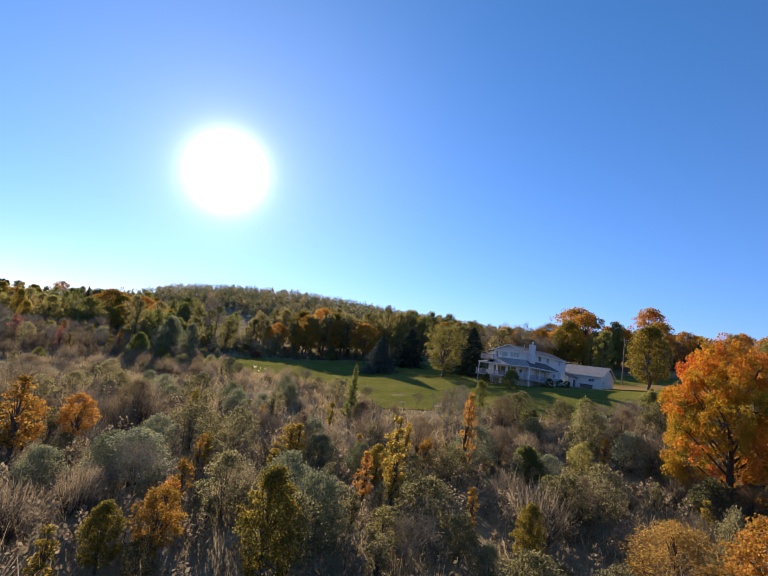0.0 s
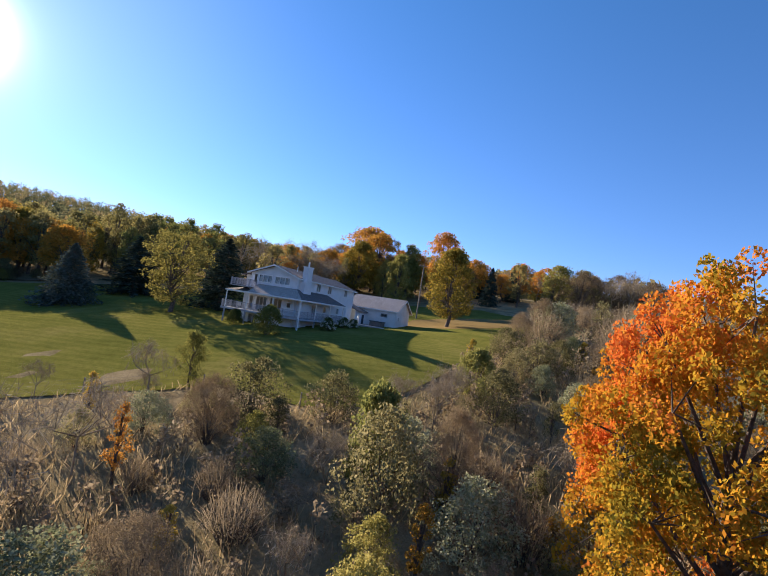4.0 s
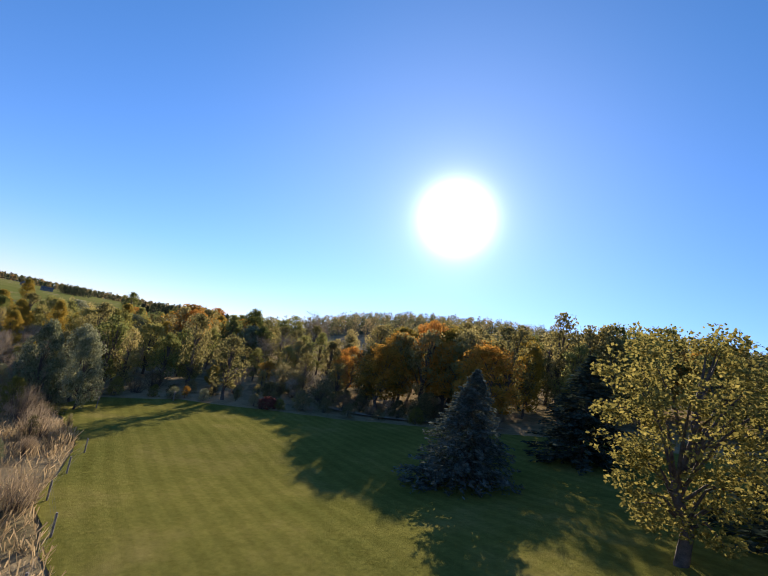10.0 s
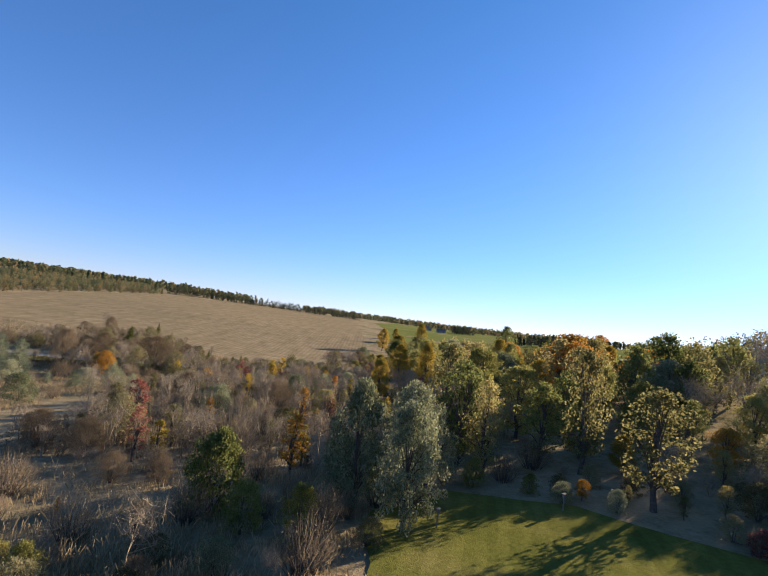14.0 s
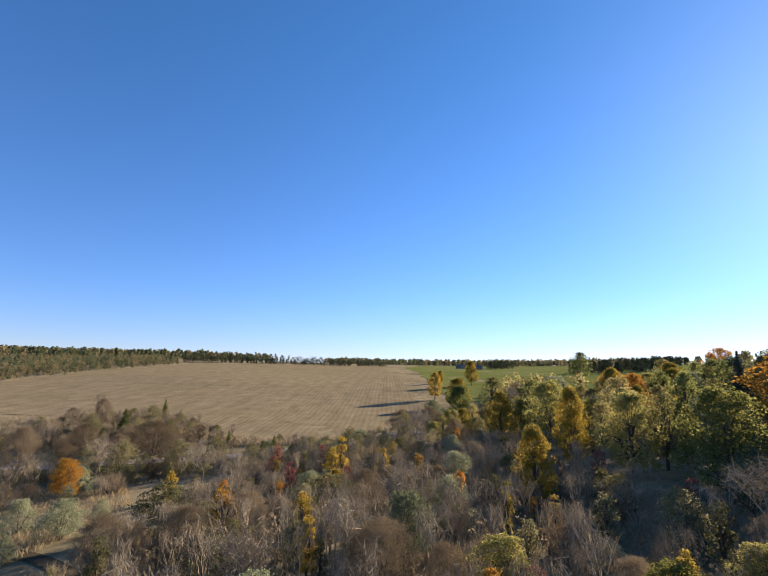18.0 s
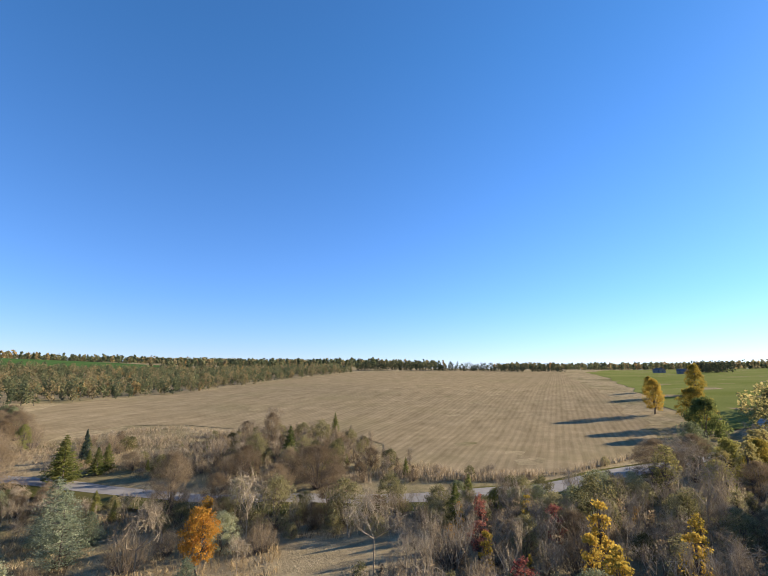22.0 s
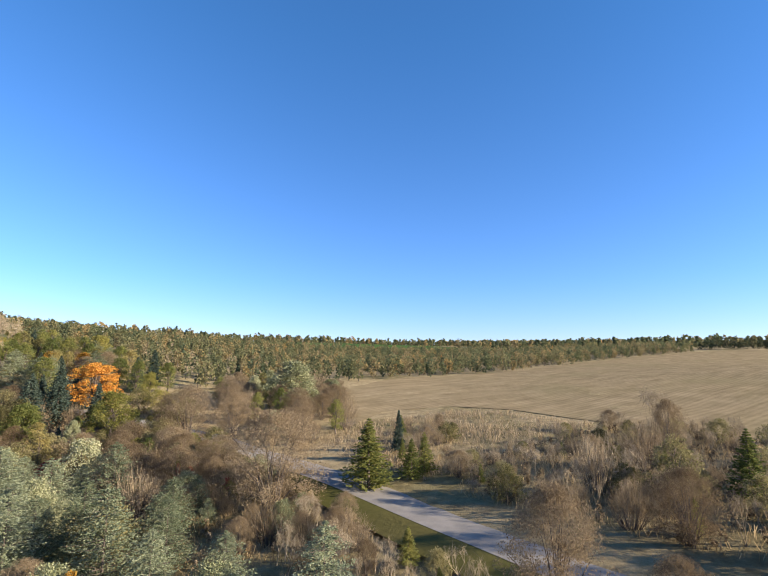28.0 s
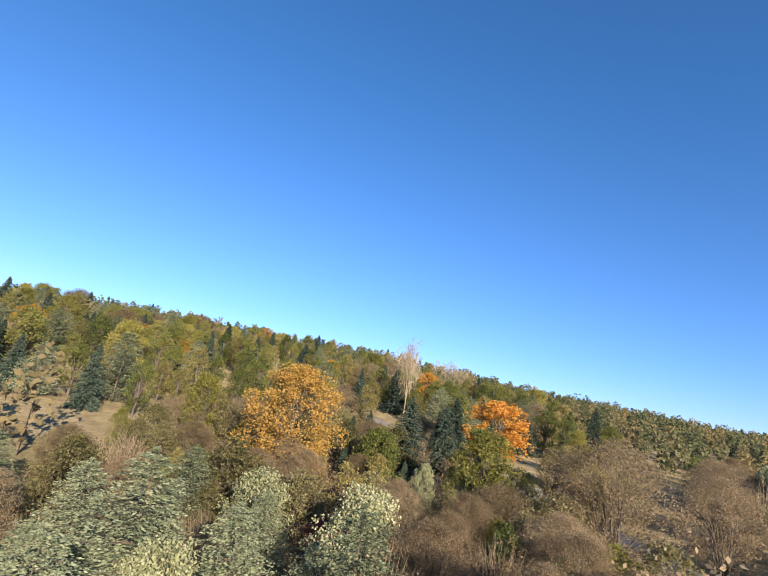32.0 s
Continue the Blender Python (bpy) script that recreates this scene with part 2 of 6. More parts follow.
LEAF = {
    "gold": leaf_mat("gold_leaves", [(0.15, (0.15, 0.13, 0.03)), (0.4, (0.35, 0.25, 0.045)), (0.75, (0.53, 0.36, 0.07))], 0.45),
    "orange": leaf_mat("orange_leaves", [(0.15, (0.21, 0.14, 0.035)), (0.4, (0.42, 0.23, 0.04)), (0.75, (0.58, 0.27, 0.06))], 0.42),
    "russet": leaf_mat("russet_leaves", [(0.15, (0.19, 0.12, 0.03)), (0.4, (0.35, 0.22, 0.052)), (0.75, (0.47, 0.29, 0.085))], 0.45),
    "maple": leaf_mat("turning_maple_leaves", [(0.30, (0.22, 0.19, 0.03)), (0.41, (0.44, 0.28, 0.03)), (0.50, (0.60, 0.28, 0.03)), (0.62, (0.66, 0.19, 0.045))], 0.42, 0.0, 0.26, each=0.16),
    "red": leaf_mat("red_leaves", [(0.15, (0.15, 0.05, 0.045)), (0.5, (0.27, 0.10, 0.075)), (0.8, (0.36, 0.17, 0.11))], 0.45),
    "olive": leaf_mat("olive_leaves", [(0.15, (0.12, 0.11, 0.042)), (0.45, (0.25, 0.22, 0.08)), (0.8, (0.39, 0.315, 0.125))], 0.55),
    "green": leaf_mat("green_leaves", [(0.15, (0.075, 0.095, 0.03)), (0.5, (0.175, 0.19, 0.058)), (0.85, (0.31, 0.285, 0.09))], 0.55),
    "lime": leaf_mat("yellow_green_leaves", [(0.15, (0.13, 0.13, 0.035)), (0.5, (0.275, 0.255, 0.07)), (0.85, (0.43, 0.36, 0.12))], 0.5),
    "dusk": leaf_mat("olive_yellow_leaves", [(0.15, (0.11, 0.10, 0.03)), (0.5, (0.245, 0.215, 0.058)), (0.85, (0.41, 0.33, 0.095))], 0.48),
    "grey": leaf_mat("grey_green_leaves", [(0.15, (0.11, 0.125, 0.06)), (0.5, (0.25, 0.26, 0.14)), (0.85, (0.42, 0.41, 0.25))], 0.35),
    "thicket": leaf_mat("dull_olive_leaves", [(0.15, (0.085, 0.08, 0.035)), (0.45, (0.19, 0.17, 0.075)), (0.8, (0.33, 0.285, 0.145))], 0.5),
    "tan": leaf_mat("withered_brown_leaves", [(0.15, (0.12, 0.086, 0.052)), (0.5, (0.225, 0.168, 0.103)), (0.85, (0.32, 0.245, 0.152))], 0.42),
    "spruce": leaf_mat("spruce_needles", [(0.2, (0.022, 0.034, 0.026)), (0.5, (0.055, 0.078, 0.060)), (0.85, (0.11, 0.135, 0.10))], 0.2, 0.2),
    "blue_spruce": leaf_mat("blue_spruce_needles", [(0.2, (0.04, 0.055, 0.045)), (0.5, (0.095, 0.118, 0.10)), (0.85, (0.18, 0.21, 0.175))], 0.2, 0.2),
    "pine": leaf_mat("pine_needles", [(0.2, (0.085, 0.105, 0.058)), (0.5, (0.21, 0.235, 0.142)), (0.85, (0.35, 0.37, 0.235))], 0.4, 0.3),
    "twig": leaf_mat("bare_grey_twigs", [(0.15, (0.17, 0.132, 0.088)), (0.5, (0.30, 0.242, 0.165)), (0.85, (0.45, 0.375, 0.265))], 0.1, 0.3),
    "brush": leaf_mat("brown_brush_twigs", [(0.15, (0.13, 0.098, 0.062)), (0.5, (0.25, 0.19, 0.12)), (0.85, (0.41, 0.325, 0.21))], 0.4, 0.4),
    "straw": leaf_mat("dry_straw", [(0.15, (0.20, 0.145, 0.075)), (0.5, (0.36, 0.27, 0.145)), (0.85, (0.54, 0.42, 0.25))], 0.4, 0.0),
    "far": leaf_mat("far_autumn_leaves", [(0.05, (0.065, 0.085, 0.05)), (0.3, (0.13, 0.14, 0.07)), (0.5, (0.175, 0.16, 0.08)), (0.68, (0.24, 0.19, 0.10)), (0.84, (0.29, 0.215, 0.09)), (0.96, (0.40, 0.20, 0.07))], 0.45, 0.0, 0.11, True),
    "dark_far": leaf_mat("far_dark_leaves", [(0.1, (0.035, 0.045, 0.03)), (0.5, (0.075, 0.085, 0.045)), (0.9, (0.14, 0.12, 0.06))], 0.2, 0.0, 0.11, True),
}
BARK = plain_mat("grey_brown_bark", (0.13, 0.105, 0.085), 0.9, 0.3, 5.0, 0.1, 0.0, 0.03)

# ---- the land ----
# heights of the land: x, y, z
NEAR_LAND = [
    (26, 114, 0.1), (48, 134, 1.9), (55, 140, 2.6), (41, 125, 1.3), (35, 125, 2.1), (13, 124, -0.9), (-3, 120, -3.6), (14, 96, -4.2),
    (33, 99, -0.0), (-46, 144, -4.9), (-13, 150, -1.7), (12, 152, 1.5), (5, 67, -8.9), (12, 57, -10.0),
    (-11, 80, -8.3), (-5, 45, -10.4), (7, 7, -13.0), (-43, 109, -6.1), (31, 60, -9.8), (42, 77, -3.6),
    (77, 125, 5.8), (76, 65, 1.6), (-72, 116, -7.5), (-98, 115, -5.2), (-124, 132, -6.5), (-145, 90, -11.0),
    (-177, 124, -7.9), (-189, 33, -11.2), (-183, 70, -9.8), (-237, 153, -6.0), (-268, -40, -3.9),
    (-161, 40, -14.5), (-182, -34, -8.0), (-220, 216, -5.1)]
FAR_LAND = [
    (-533, 259, 10.0), (-747, 31, 23.3), (-412, -138, 2.5), (-405, 93, 7.0), (-330, 31, -0.1), (-135, -131, 6.8),
    (-168, -230, 25.5), (-50, -192, 24.8), (-17, -105, 12.0), (63, -84, 0.0), (-114, -12, -8.0), (-96, 411, 40.0), (-174, 400, 34.8), (-240, 356, 16.0),
    (36, 327, 23.6), (110, 230, 18.2), (162, 61, 11.0), (-339, 423, 17.6), (-880, 421, 23.6), (-927, -10, 33.8),
    (-708, -313, 21.8), (-830, -650, 48.0), (-442, -432, 31.6), (-1409, 897, 41.5), (-1707, -509, 59.1), (-698, -1208, 50.7),
    (501, -904, 40.3), (1200, 297, 41.3), (304, 1194, 43.4), (-600, 1298, 47.3)]
LAND = np.array(NEAR_LAND + FAR_LAND, float)


def solve_land():
    n = len(LAND)
    d2 = ((LAND[:, None, :2] - LAND[None, :, :2]) ** 2).sum(-1)
    a = np.zeros((n + 3, n + 3))
    a[:n, :n] = np.sqrt(d2 + 900.0) - 3.0 * np.eye(n)
    a[:n, n] = 1
    a[:n, n + 1:n + 3] = LAND[:, :2] / 100
    a[n:, :n] = a[:n, n:].T
    return np.linalg.solve(a, np.r_[LAND[:, 2], 0, 0, 0])


WEIGHTS = solve_land()


def heights(x, y):
    """Land height for arrays of places."""
    x, y = np.atleast_1d(np.asarray(x, float)), np.atleast_1d(np.asarray(y, float))
    z = WEIGHTS[-3] + WEIGHTS[-2] * x / 100 + WEIGHTS[-1] * y / 100
    for (px, py, _), w in zip(LAND, WEIGHTS):
        z = z + w * np.sqrt((x - px) ** 2 + (y - py) ** 2 + 900.0)
    far = np.clip((np.hypot(x + 100, y - 90) - 1700) / 1500, 0, 1)
    z = z * (1 - far) + 15 * far
    return z + 0.35 * np.sin(x * 0.11 + 1.3 * np.sin(y * 0.07)) * np.cos(y * 0.093) * np.clip(1 - far, 0, 1)


def ground(x, y):
    return float(heights(x, y)[0])

ROAD_LINE = [(-114.9, -149.7), (-139.6, -110.9), (-166.4, -78.8), (-184.6, -51.3), (-194.2, -25.2), (-197.0, 0.5), (-193.5, 27.4), (-189.3, 47.1), (-184.6, 63.3), (-179.1, 81.7), (-177.6, 99.3),
             (-177.0, 114.9), (-179.5, 126.2), (-185.9, 141.0), (-206.6, 168.1), (-226.6, 199.1), (-239.2, 240.0), (-237.2, 289.2), (-226.6, 357.9)]


def along(points, step):
    """Even steps along a smooth line through points."""
    p = np.array(points, float)
    ext = np.vstack([2 * p[0] - p[1], p, 2 * p[-1] - p[-2]])
    out = []
    for i in range(len(p) - 1):
        a, b, c, d = ext[i:i + 4]
        n = max(2, int(np.hypot(*(c - b)) / step))
        for s in np.arange(n) / n:
            out.append(0.5 * (2 * b + (c - a) * s + (2 * a - 5 * b + 4 * c - d) * s * s + (3 * b - a - 3 * c + d) * s ** 3))
    out.append(p[-1])
    return np.array(out)


ROAD = along(ROAD_LINE, 4.0)


def off_road(x, y):
    return float(np.min(np.hypot(ROAD[:, 0] - x, ROAD[:, 1] - y)))


def inside(poly, x, y):
    """Which of the places lie in an outline."""
    x, y = np.atleast_1d(x).astype(float), np.atleast_1d(y).astype(float)
    hit = np.zeros(x.shape, bool)
    for (ax, ay), (bx, by) in zip(poly, poly[1:] + poly[:1]):
        cross = ((ay > y) != (by > y)) & (x < (bx - ax) * (y - ay) / ((by - ay) or 1e-9) + ax)
        hit ^= cross
    return hit


LAWN = [(43.1, 97.3), (35.1, 91.2), (28.5, 87.7), (23.2, 88.7), (16.7, 94.8), (6.9, 93.6), (-1.5, 91.8), (-11.0, 111.5), (-23.5, 115.8), (-38.4, 125.7), (-50.0, 130.0), (-59.7, 132.6), (-64.4, 141.5),
        (-58.1, 151.2), (-49.9, 154.6), (-39.5, 159.5), (-28.2, 164.4), (-12.9, 165.8), (5.9, 170.8), (30.1, 177.4), (58.6, 179.6), (89.5, 170.3), (93.1, 143.7), (74.5, 124.5), (56.9, 108.7)]
FIELD = [(-221.5, 8.0), (-246.0, -2.0), (-262.0, 10.0), (-262.0, 30.0), (-255.0, 52.0), (-248.0, 80.0), (-230.0, 103.0), (-203.0, 108.0), (-194.0, 122.0), (-195.0, 143.0), (-218.0, 166.0), (-249.0, 182.0), (-309.0, 196.0),
         (-379.0, 209.0), (-520.0, 239.0), (-665.0, 268.0), (-860.0, 314.0), (-800.0, 170.0), (-738.0, 36.0), (-640.0, -8.0), (-549.0, -27.0), (-397.0, -43.0), (-322.0, -61.0), (-276.0, -48.0)]
GREEN_FIELD = [(-255.2, 197.9), (-287.3, 210.9), (-342.3, 223.2), (-385.3, 229.4), (-445.5, 247.4), (-576.0, 285.4), (-855.8, 345.0), (-1120.3, 477.3), (-1159.1, 898.0), (-704.7, 820.3), (-419.0, 562.8), (-298.3, 437.2), (-236.5, 413.5), (-209.7, 364.1), (-209.1, 302.0), (-255.4, 269.7), (-258.8, 232.1)]
FAR_GREEN = [(-559.1, -343.7), (-709.6, -273.6), (-910.3, -341.9), (-1004.6, -610.9), (-596.2, -651.0), (-442.5, -491.1)]


def build_ground():
    n = 240
    s = np.linspace(-1, 1, n)
    xs = -80 + 300 * np.sinh(3.5 * s) / np.sinh(3.5) * 15
    ys = 90 + 300 * np.sinh(3.5 * s) / np.sinh(3.5) * 15
    gx, gy = np.meshgrid(xs, ys)
    z = heights(gx.ravel(), gy.ravel())
    idx = np.arange(n * n).reshape(n, n)
    faces = np.stack([idx[:-1, :-1], idx[:-1, 1:], idx[1:, 1:], idx[1:, :-1]], -1).reshape(-1, 4)
    m = Nodes("dry_meadow_ground")
    where = m.place()
    big, mid, fine = m.noise(0.035, 5, 0.65, where), m.noise(0.35, 5, 0.7, where), m.noise(3.0, 6, 0.75, where)
    base = m.ramp(mid, [(0.3, (0.24, 0.185, 0.11)), (0.5, (0.37, 0.29, 0.165)), (0.72, (0.48, 0.38, 0.225))])
    green = m.ramp(mid, [(0.3, (0.075, 0.075, 0.03)), (0.7, (0.18, 0.165, 0.065))])
    col = m.mix(m.ramp(big, [(0.45, (0, 0, 0)), (0.66, (0.6, 0.6, 0.6))]), base, green)
    col = m.mix(0.5, col, m.ramp(fine, [(0.25, (0.25, 0.25, 0.25)), (0.75, (1, 1, 1))]), "MULTIPLY")
    mat = m.surface(col, 1.0, fine, 0.25, 0, 0.0)
    ob = new("ground", mesh_of("ground", np.c_[gx.ravel(), gy.ravel(), z], faces, mat, True))
    return tagged(ob, "rolling ground of dry brown meadow grass", "ground", kind="structure")


def sheet(name, poly, step, lift, mat, label):
    """A draped cover over an outline of the land."""
    p = np.array(poly, float)
    edge = []
    for a, b in zip(p, np.roll(p, -1, 0)):
        k = max(1, int(np.hypot(*(b - a)) / step))
        edge += [a + (b - a) * i / k + rng.normal(0, 0.12 * step, 2) * (i > 0) for i in range(k)]
    bm = bmesh.new()
    ring = [bm.verts.new((x, y, 0)) for x, y in edge]
    bm.faces.new(ring)
    lo, hi = p.min(0), p.max(0)
    for axis in (0, 1):
        for at in np.arange(lo[axis] + step, hi[axis], step):
            co, no = [0, 0, 0], [0, 0, 0]
            co[axis], no[axis] = at, 1
            bmesh.ops.bisect_plane(bm, geom=bm.verts[:] + bm.edges[:] + bm.faces[:], plane_co=co, plane_no=no)
    bmesh.ops.triangulate(bm, faces=[f for f in bm.faces if len(f.verts) > 4])
    co = np.array([v.co for v in bm.verts])
    zz = heights(co[:, 0], co[:, 1]) + lift
    for v, z in zip(bm.verts, zz):
        v.co.z = z
    bmesh.ops.recalc_face_normals(bm, faces=bm.faces)
    if sum(f.normal.z for f in bm.faces) < 0:
        bmesh.ops.reverse_faces(bm, faces=bm.faces)
    me = bpy.data.meshes.new(name)
    bm.to_mesh(me)
    bm.free()
    me.materials.append(mat)
    me.polygons.foreach_set("use_smooth", np.ones(len(me.polygons), bool))
    return tagged(new(name, me), label, name.replace("_", " "), kind="structure")


def lawn_mat():
    m = Nodes("mown_lawn")
    where = m.place()
    mid, fine, tiny = m.noise(0.16, 4, 0.6, where), m.noise(2.2, 5, 0.7, where), m.noise(14, 4, 0.8, where)
    wave = m.node("ShaderNodeTexWave", Scale=0.2, Distortion=3.0, Detail=3.0)
    wave.inputs["Detail Scale"].default_value = 0.3
    turn = m.node("ShaderNodeMapping")
    turn.inputs["Rotation"].default_value = (0, 0, radians(-62))
    m.link(where, turn.inputs["Vector"])
    m.link(turn.outputs[0], wave.inputs["Vector"])
    col = m.ramp(mid, [(0.25, (0.145, 0.155, 0.035)), (0.55, (0.215, 0.205, 0.05)), (0.8, (0.30, 0.255, 0.085))])
    col = m.mix(0.20, col, m.ramp(wave.outputs["Fac"], [(0.35, (0.45, 0.5, 0.4)), (0.65, (1, 1, 1))]), "MULTIPLY")
    col = m.mix(0.55, col, m.ramp(fine, [(0.3, (0.45, 0.45, 0.4)), (0.7, (1, 1, 1))]), "MULTIPLY")
    both = m.math("ADD", m.math("MULTIPLY", fine, 0.6), m.math("MULTIPLY", tiny, 0.5))
    return m.surface(col, 1.0, both, 0.22, 0, 0.0)


def field_mat():
    m = Nodes("harvested_field_soil")
    where = m.place()
    big, mid, fine = m.noise(0.02, 4, 0.6, where), m.noise(0.12, 5, 0.65, where), m.noise(2.5, 5, 0.75, where)
    turn = m.node("ShaderNodeMapping")
    turn.inputs["Rotation"].default_value = (0, 0, radians(14))
    m.link(where, turn.inputs["Vector"])
    rows = m.node("ShaderNodeTexWave", Scale=0.035, Distortion=1.0, Detail=3.0)
    rows.bands_direction = "Y"
    rows.inputs["Detail Scale"].default_value = 0.5
    m.link(turn.outputs[0], rows.inputs["Vector"])
    thin = m.node("ShaderNodeTexWave", Scale=0.16, Distortion=1.5, Detail=3.0)
    thin.bands_direction = "Y"
    thin.inputs["Detail Scale"].default_value = 0.6
    m.link(turn.outputs[0], thin.inputs["Vector"])
    col = m.ramp(mid, [(0.25, (0.25, 0.19, 0.11)), (0.55, (0.325, 0.25, 0.145)), (0.8, (0.40, 0.315, 0.19))])
    col = m.mix(0.16, col, m.ramp(rows.outputs["Fac"], [(0.2, (0.62, 0.62, 0.6)), (0.6, (1, 1, 1))]), "MULTIPLY")
    col = m.mix(0.3, col, m.ramp(thin.outputs["Fac"], [(0.2, (0.6, 0.6, 0.58)), (0.6, (1, 1, 1))]), "MULTIPLY")
    long = m.node("ShaderNodeMapping")
    long.inputs["Scale"].default_value = (0.012, 0.45, 1)
    m.link(turn.outputs[0], long.inputs["Vector"])
    streak = m.noise(1.0, 5, 0.7, long.outputs[0])
    col = m.mix(0.55, col, m.ramp(streak, [(0.36, (0.62, 0.61, 0.58)), (0.5, (0.92, 0.92, 0.9)), (0.62, (1, 1, 1))]), "MULTIPLY")
    col = m.mix(0.4, col, m.ramp(fine, [(0.3, (0.55, 0.55, 0.55)), (0.7, (1, 1, 1))]), "MULTIPLY")
    col = m.mix(m.ramp(big, [(0.5, (0, 0, 0)), (0.7, (0.35, 0.35, 0.35))]), col, (0.17, 0.15, 0.07))
    return m.surface(col, 1.0, fine, 0.12, 0, 0.0)


def crop_mat(name, a, b):
    m = Nodes(name)
    where = m.place()
    mid, fine = m.noise(0.03, 4, 0.6, where), m.noise(1.2, 5, 0.7, where)
    col = m.ramp(mid, [(0.3, a), (0.7, b)])
    col = m.mix(0.4, col, m.ramp(fine, [(0.3, (0.5, 0.5, 0.5)), (0.7, (1, 1, 1))]), "MULTIPLY")
    return m.surface(col, 1.0, fine, 0.1, 0, 0.0)


def ribbon(name, line, offsets, lifts, mat, label, shift=0.0):
    """A strip that follows a line over the land, its section given by offsets and lifts."""
    way = np.gradient(line, axis=0)
    way /= np.hypot(way[:, 0], way[:, 1])[:, None]
    side = np.c_[-way[:, 1], way[:, 0]]
    base = heights(line[:, 0], line[:, 1])
    rows = []
    for o, l in zip(offsets, lifts):
        p = line + side * (o + shift)
        rows.append(np.c_[p, base + l])
    v = np.stack(rows, 1)
    k, w = v.shape[:2]
    idx = np.arange(k * w).reshape(k, w)
    faces = np.stack([idx[:-1, :-1], idx[1:, :-1], idx[1:, 1:], idx[:-1, 1:]], -1).reshape(-1, 4)[:, ::-1]
    ob = new(name, mesh_of(name, v.reshape(-1, 3), faces, mat, True))
    return tagged(ob, label, name.replace("_", " "), kind="structure")


def asphalt_mat():
    m = Nodes("worn_grey_asphalt")
    where = m.place()
    mid, fine = m.noise(0.5, 5, 0.65, where), m.noise(18, 4, 0.8, where)
    col = m.ramp(mid, [(0.3, (0.21, 0.19, 0.165)), (0.7, (0.285, 0.26, 0.225))])
    col = m.mix(0.35, col, m.ramp(fine, [(0.3, (0.6, 0.6, 0.6)), (0.7, (1, 1, 1))]), "MULTIPLY")
    return m.surface(col, 0.95, fine, 0.02, 0, 0.1)


build_ground()
LAWN_MAT = lawn_mat()
sheet("lawn", LAWN, 3.0, 0.10, LAWN_MAT, "mown yellow-green lawn striped by the mower")
sheet("field", FIELD, 12.0, 0.12, field_mat(), "harvested pale brown field with long machine tracks")
sheet("pasture", GREEN_FIELD, 20.0, 0.12, crop_mat("green_pasture", (0.145, 0.165, 0.042), (0.205, 0.21, 0.07)), "green pasture on a gentle far slope")
sheet("crop_field", FAR_GREEN, 25.0, 0.3, crop_mat("dark_green_crop", (0.05, 0.10, 0.03), (0.075, 0.125, 0.04)), "dark green crop field on a far rise")
ribbon("verge", ROAD, (-7.5, -4.6, -3.1, 3.1, 4.6, 7.5), (-0.35, 0.10, 0.26, 0.26, 0.10, -0.35), crop_mat("grassy_verge", (0.075, 0.08, 0.022), (0.125, 0.105, 0.04)), "mown grassy verge beside a country road")
ribbon("road", ROAD, (-3.1, -1.5, 0, 1.5, 3.1), (0.29, 0.33, 0.35, 0.33, 0.29), asphalt_mat(), "worn grey asphalt country road")
GRAVEL = crop_mat("pale_gravel", (0.30, 0.25, 0.19), (0.42, 0.36, 0.28))
sheet("leaf_litter", [(51.5, 139.9), (58.8, 149.1), (73.8, 152.9), (91.2, 147.5), (94.9, 139.6), (82.9, 135.7), (68.1, 131.6), (57.9, 132.4)], 2.0, 0.13, crop_mat("fallen_leaves", (0.16, 0.115, 0.05), (0.30, 0.21, 0.09)), "brown fallen leaves under a golden maple")
ribbon("driveway", along([(-42.2, 169.0), (-35.5, 168.4), (-22.0, 169.5), (-11.2, 170.1)], 2.0), (-1.5, -0.6, 0.6, 1.5), (0.13, 0.17, 0.17, 0.13), GRAVEL, "pale gravel driveway along the wood")
ribbon("trail", along([(-176.5, 57.1), (-160.0, 67.4), (-148.8, 74.3), (-134.8, 84.1), (-121.1, 97.8), (-107.2, 108.0)], 1.5), (-0.9, -0.4, 0.4, 0.9), (0.04, 0.07, 0.07, 0.04), crop_mat("trodden_earth", (0.07, 0.055, 0.035), (0.13, 0.10, 0.06)), "dark trodden trail through dry grass")
ribbon("trail", along([(-101.6, 69.1), (-121.7, 77.2), (-143.9, 77.3), (-156.5, 60.4)], 1.5), (-0.8, -0.3, 0.3, 0.8), (0.04, 0.07, 0.07, 0.04), crop_mat("trodden_earth", (0.09, 0.07, 0.045), (0.15, 0.12, 0.07)), "dark trodden trail through dry grass")

# ---- plants ----
def unit(v):
    return v / np.maximum(np.linalg.norm(v, axis=-1, keepdims=True), 1e-9)


def cards(centres, size, along_way=None, slim=0.7, r=rng):
    """Small four-cornered leaves at the centres, turned every way or, if given, drawn out along a way."""
    n = len(centres)
    size = size * r.uniform(0.65, 1.35, n)[:, None]
    e1 = unit(r.normal(size=(n, 3))) if along_way is None else unit(along_way + 0.25 * r.normal(size=(n, 3)))
    e2 = unit(np.cross(e1, r.normal(size=(n, 3))))
    tip, wide = e1 * size, e2 * size * slim
    v = np.stack([centres - tip, centres + wide * 0.9 - tip * 0.1, centres + tip, centres - wide], 1)
    return v.reshape(-1, 3), np.arange(4 * n).reshape(n, 4)


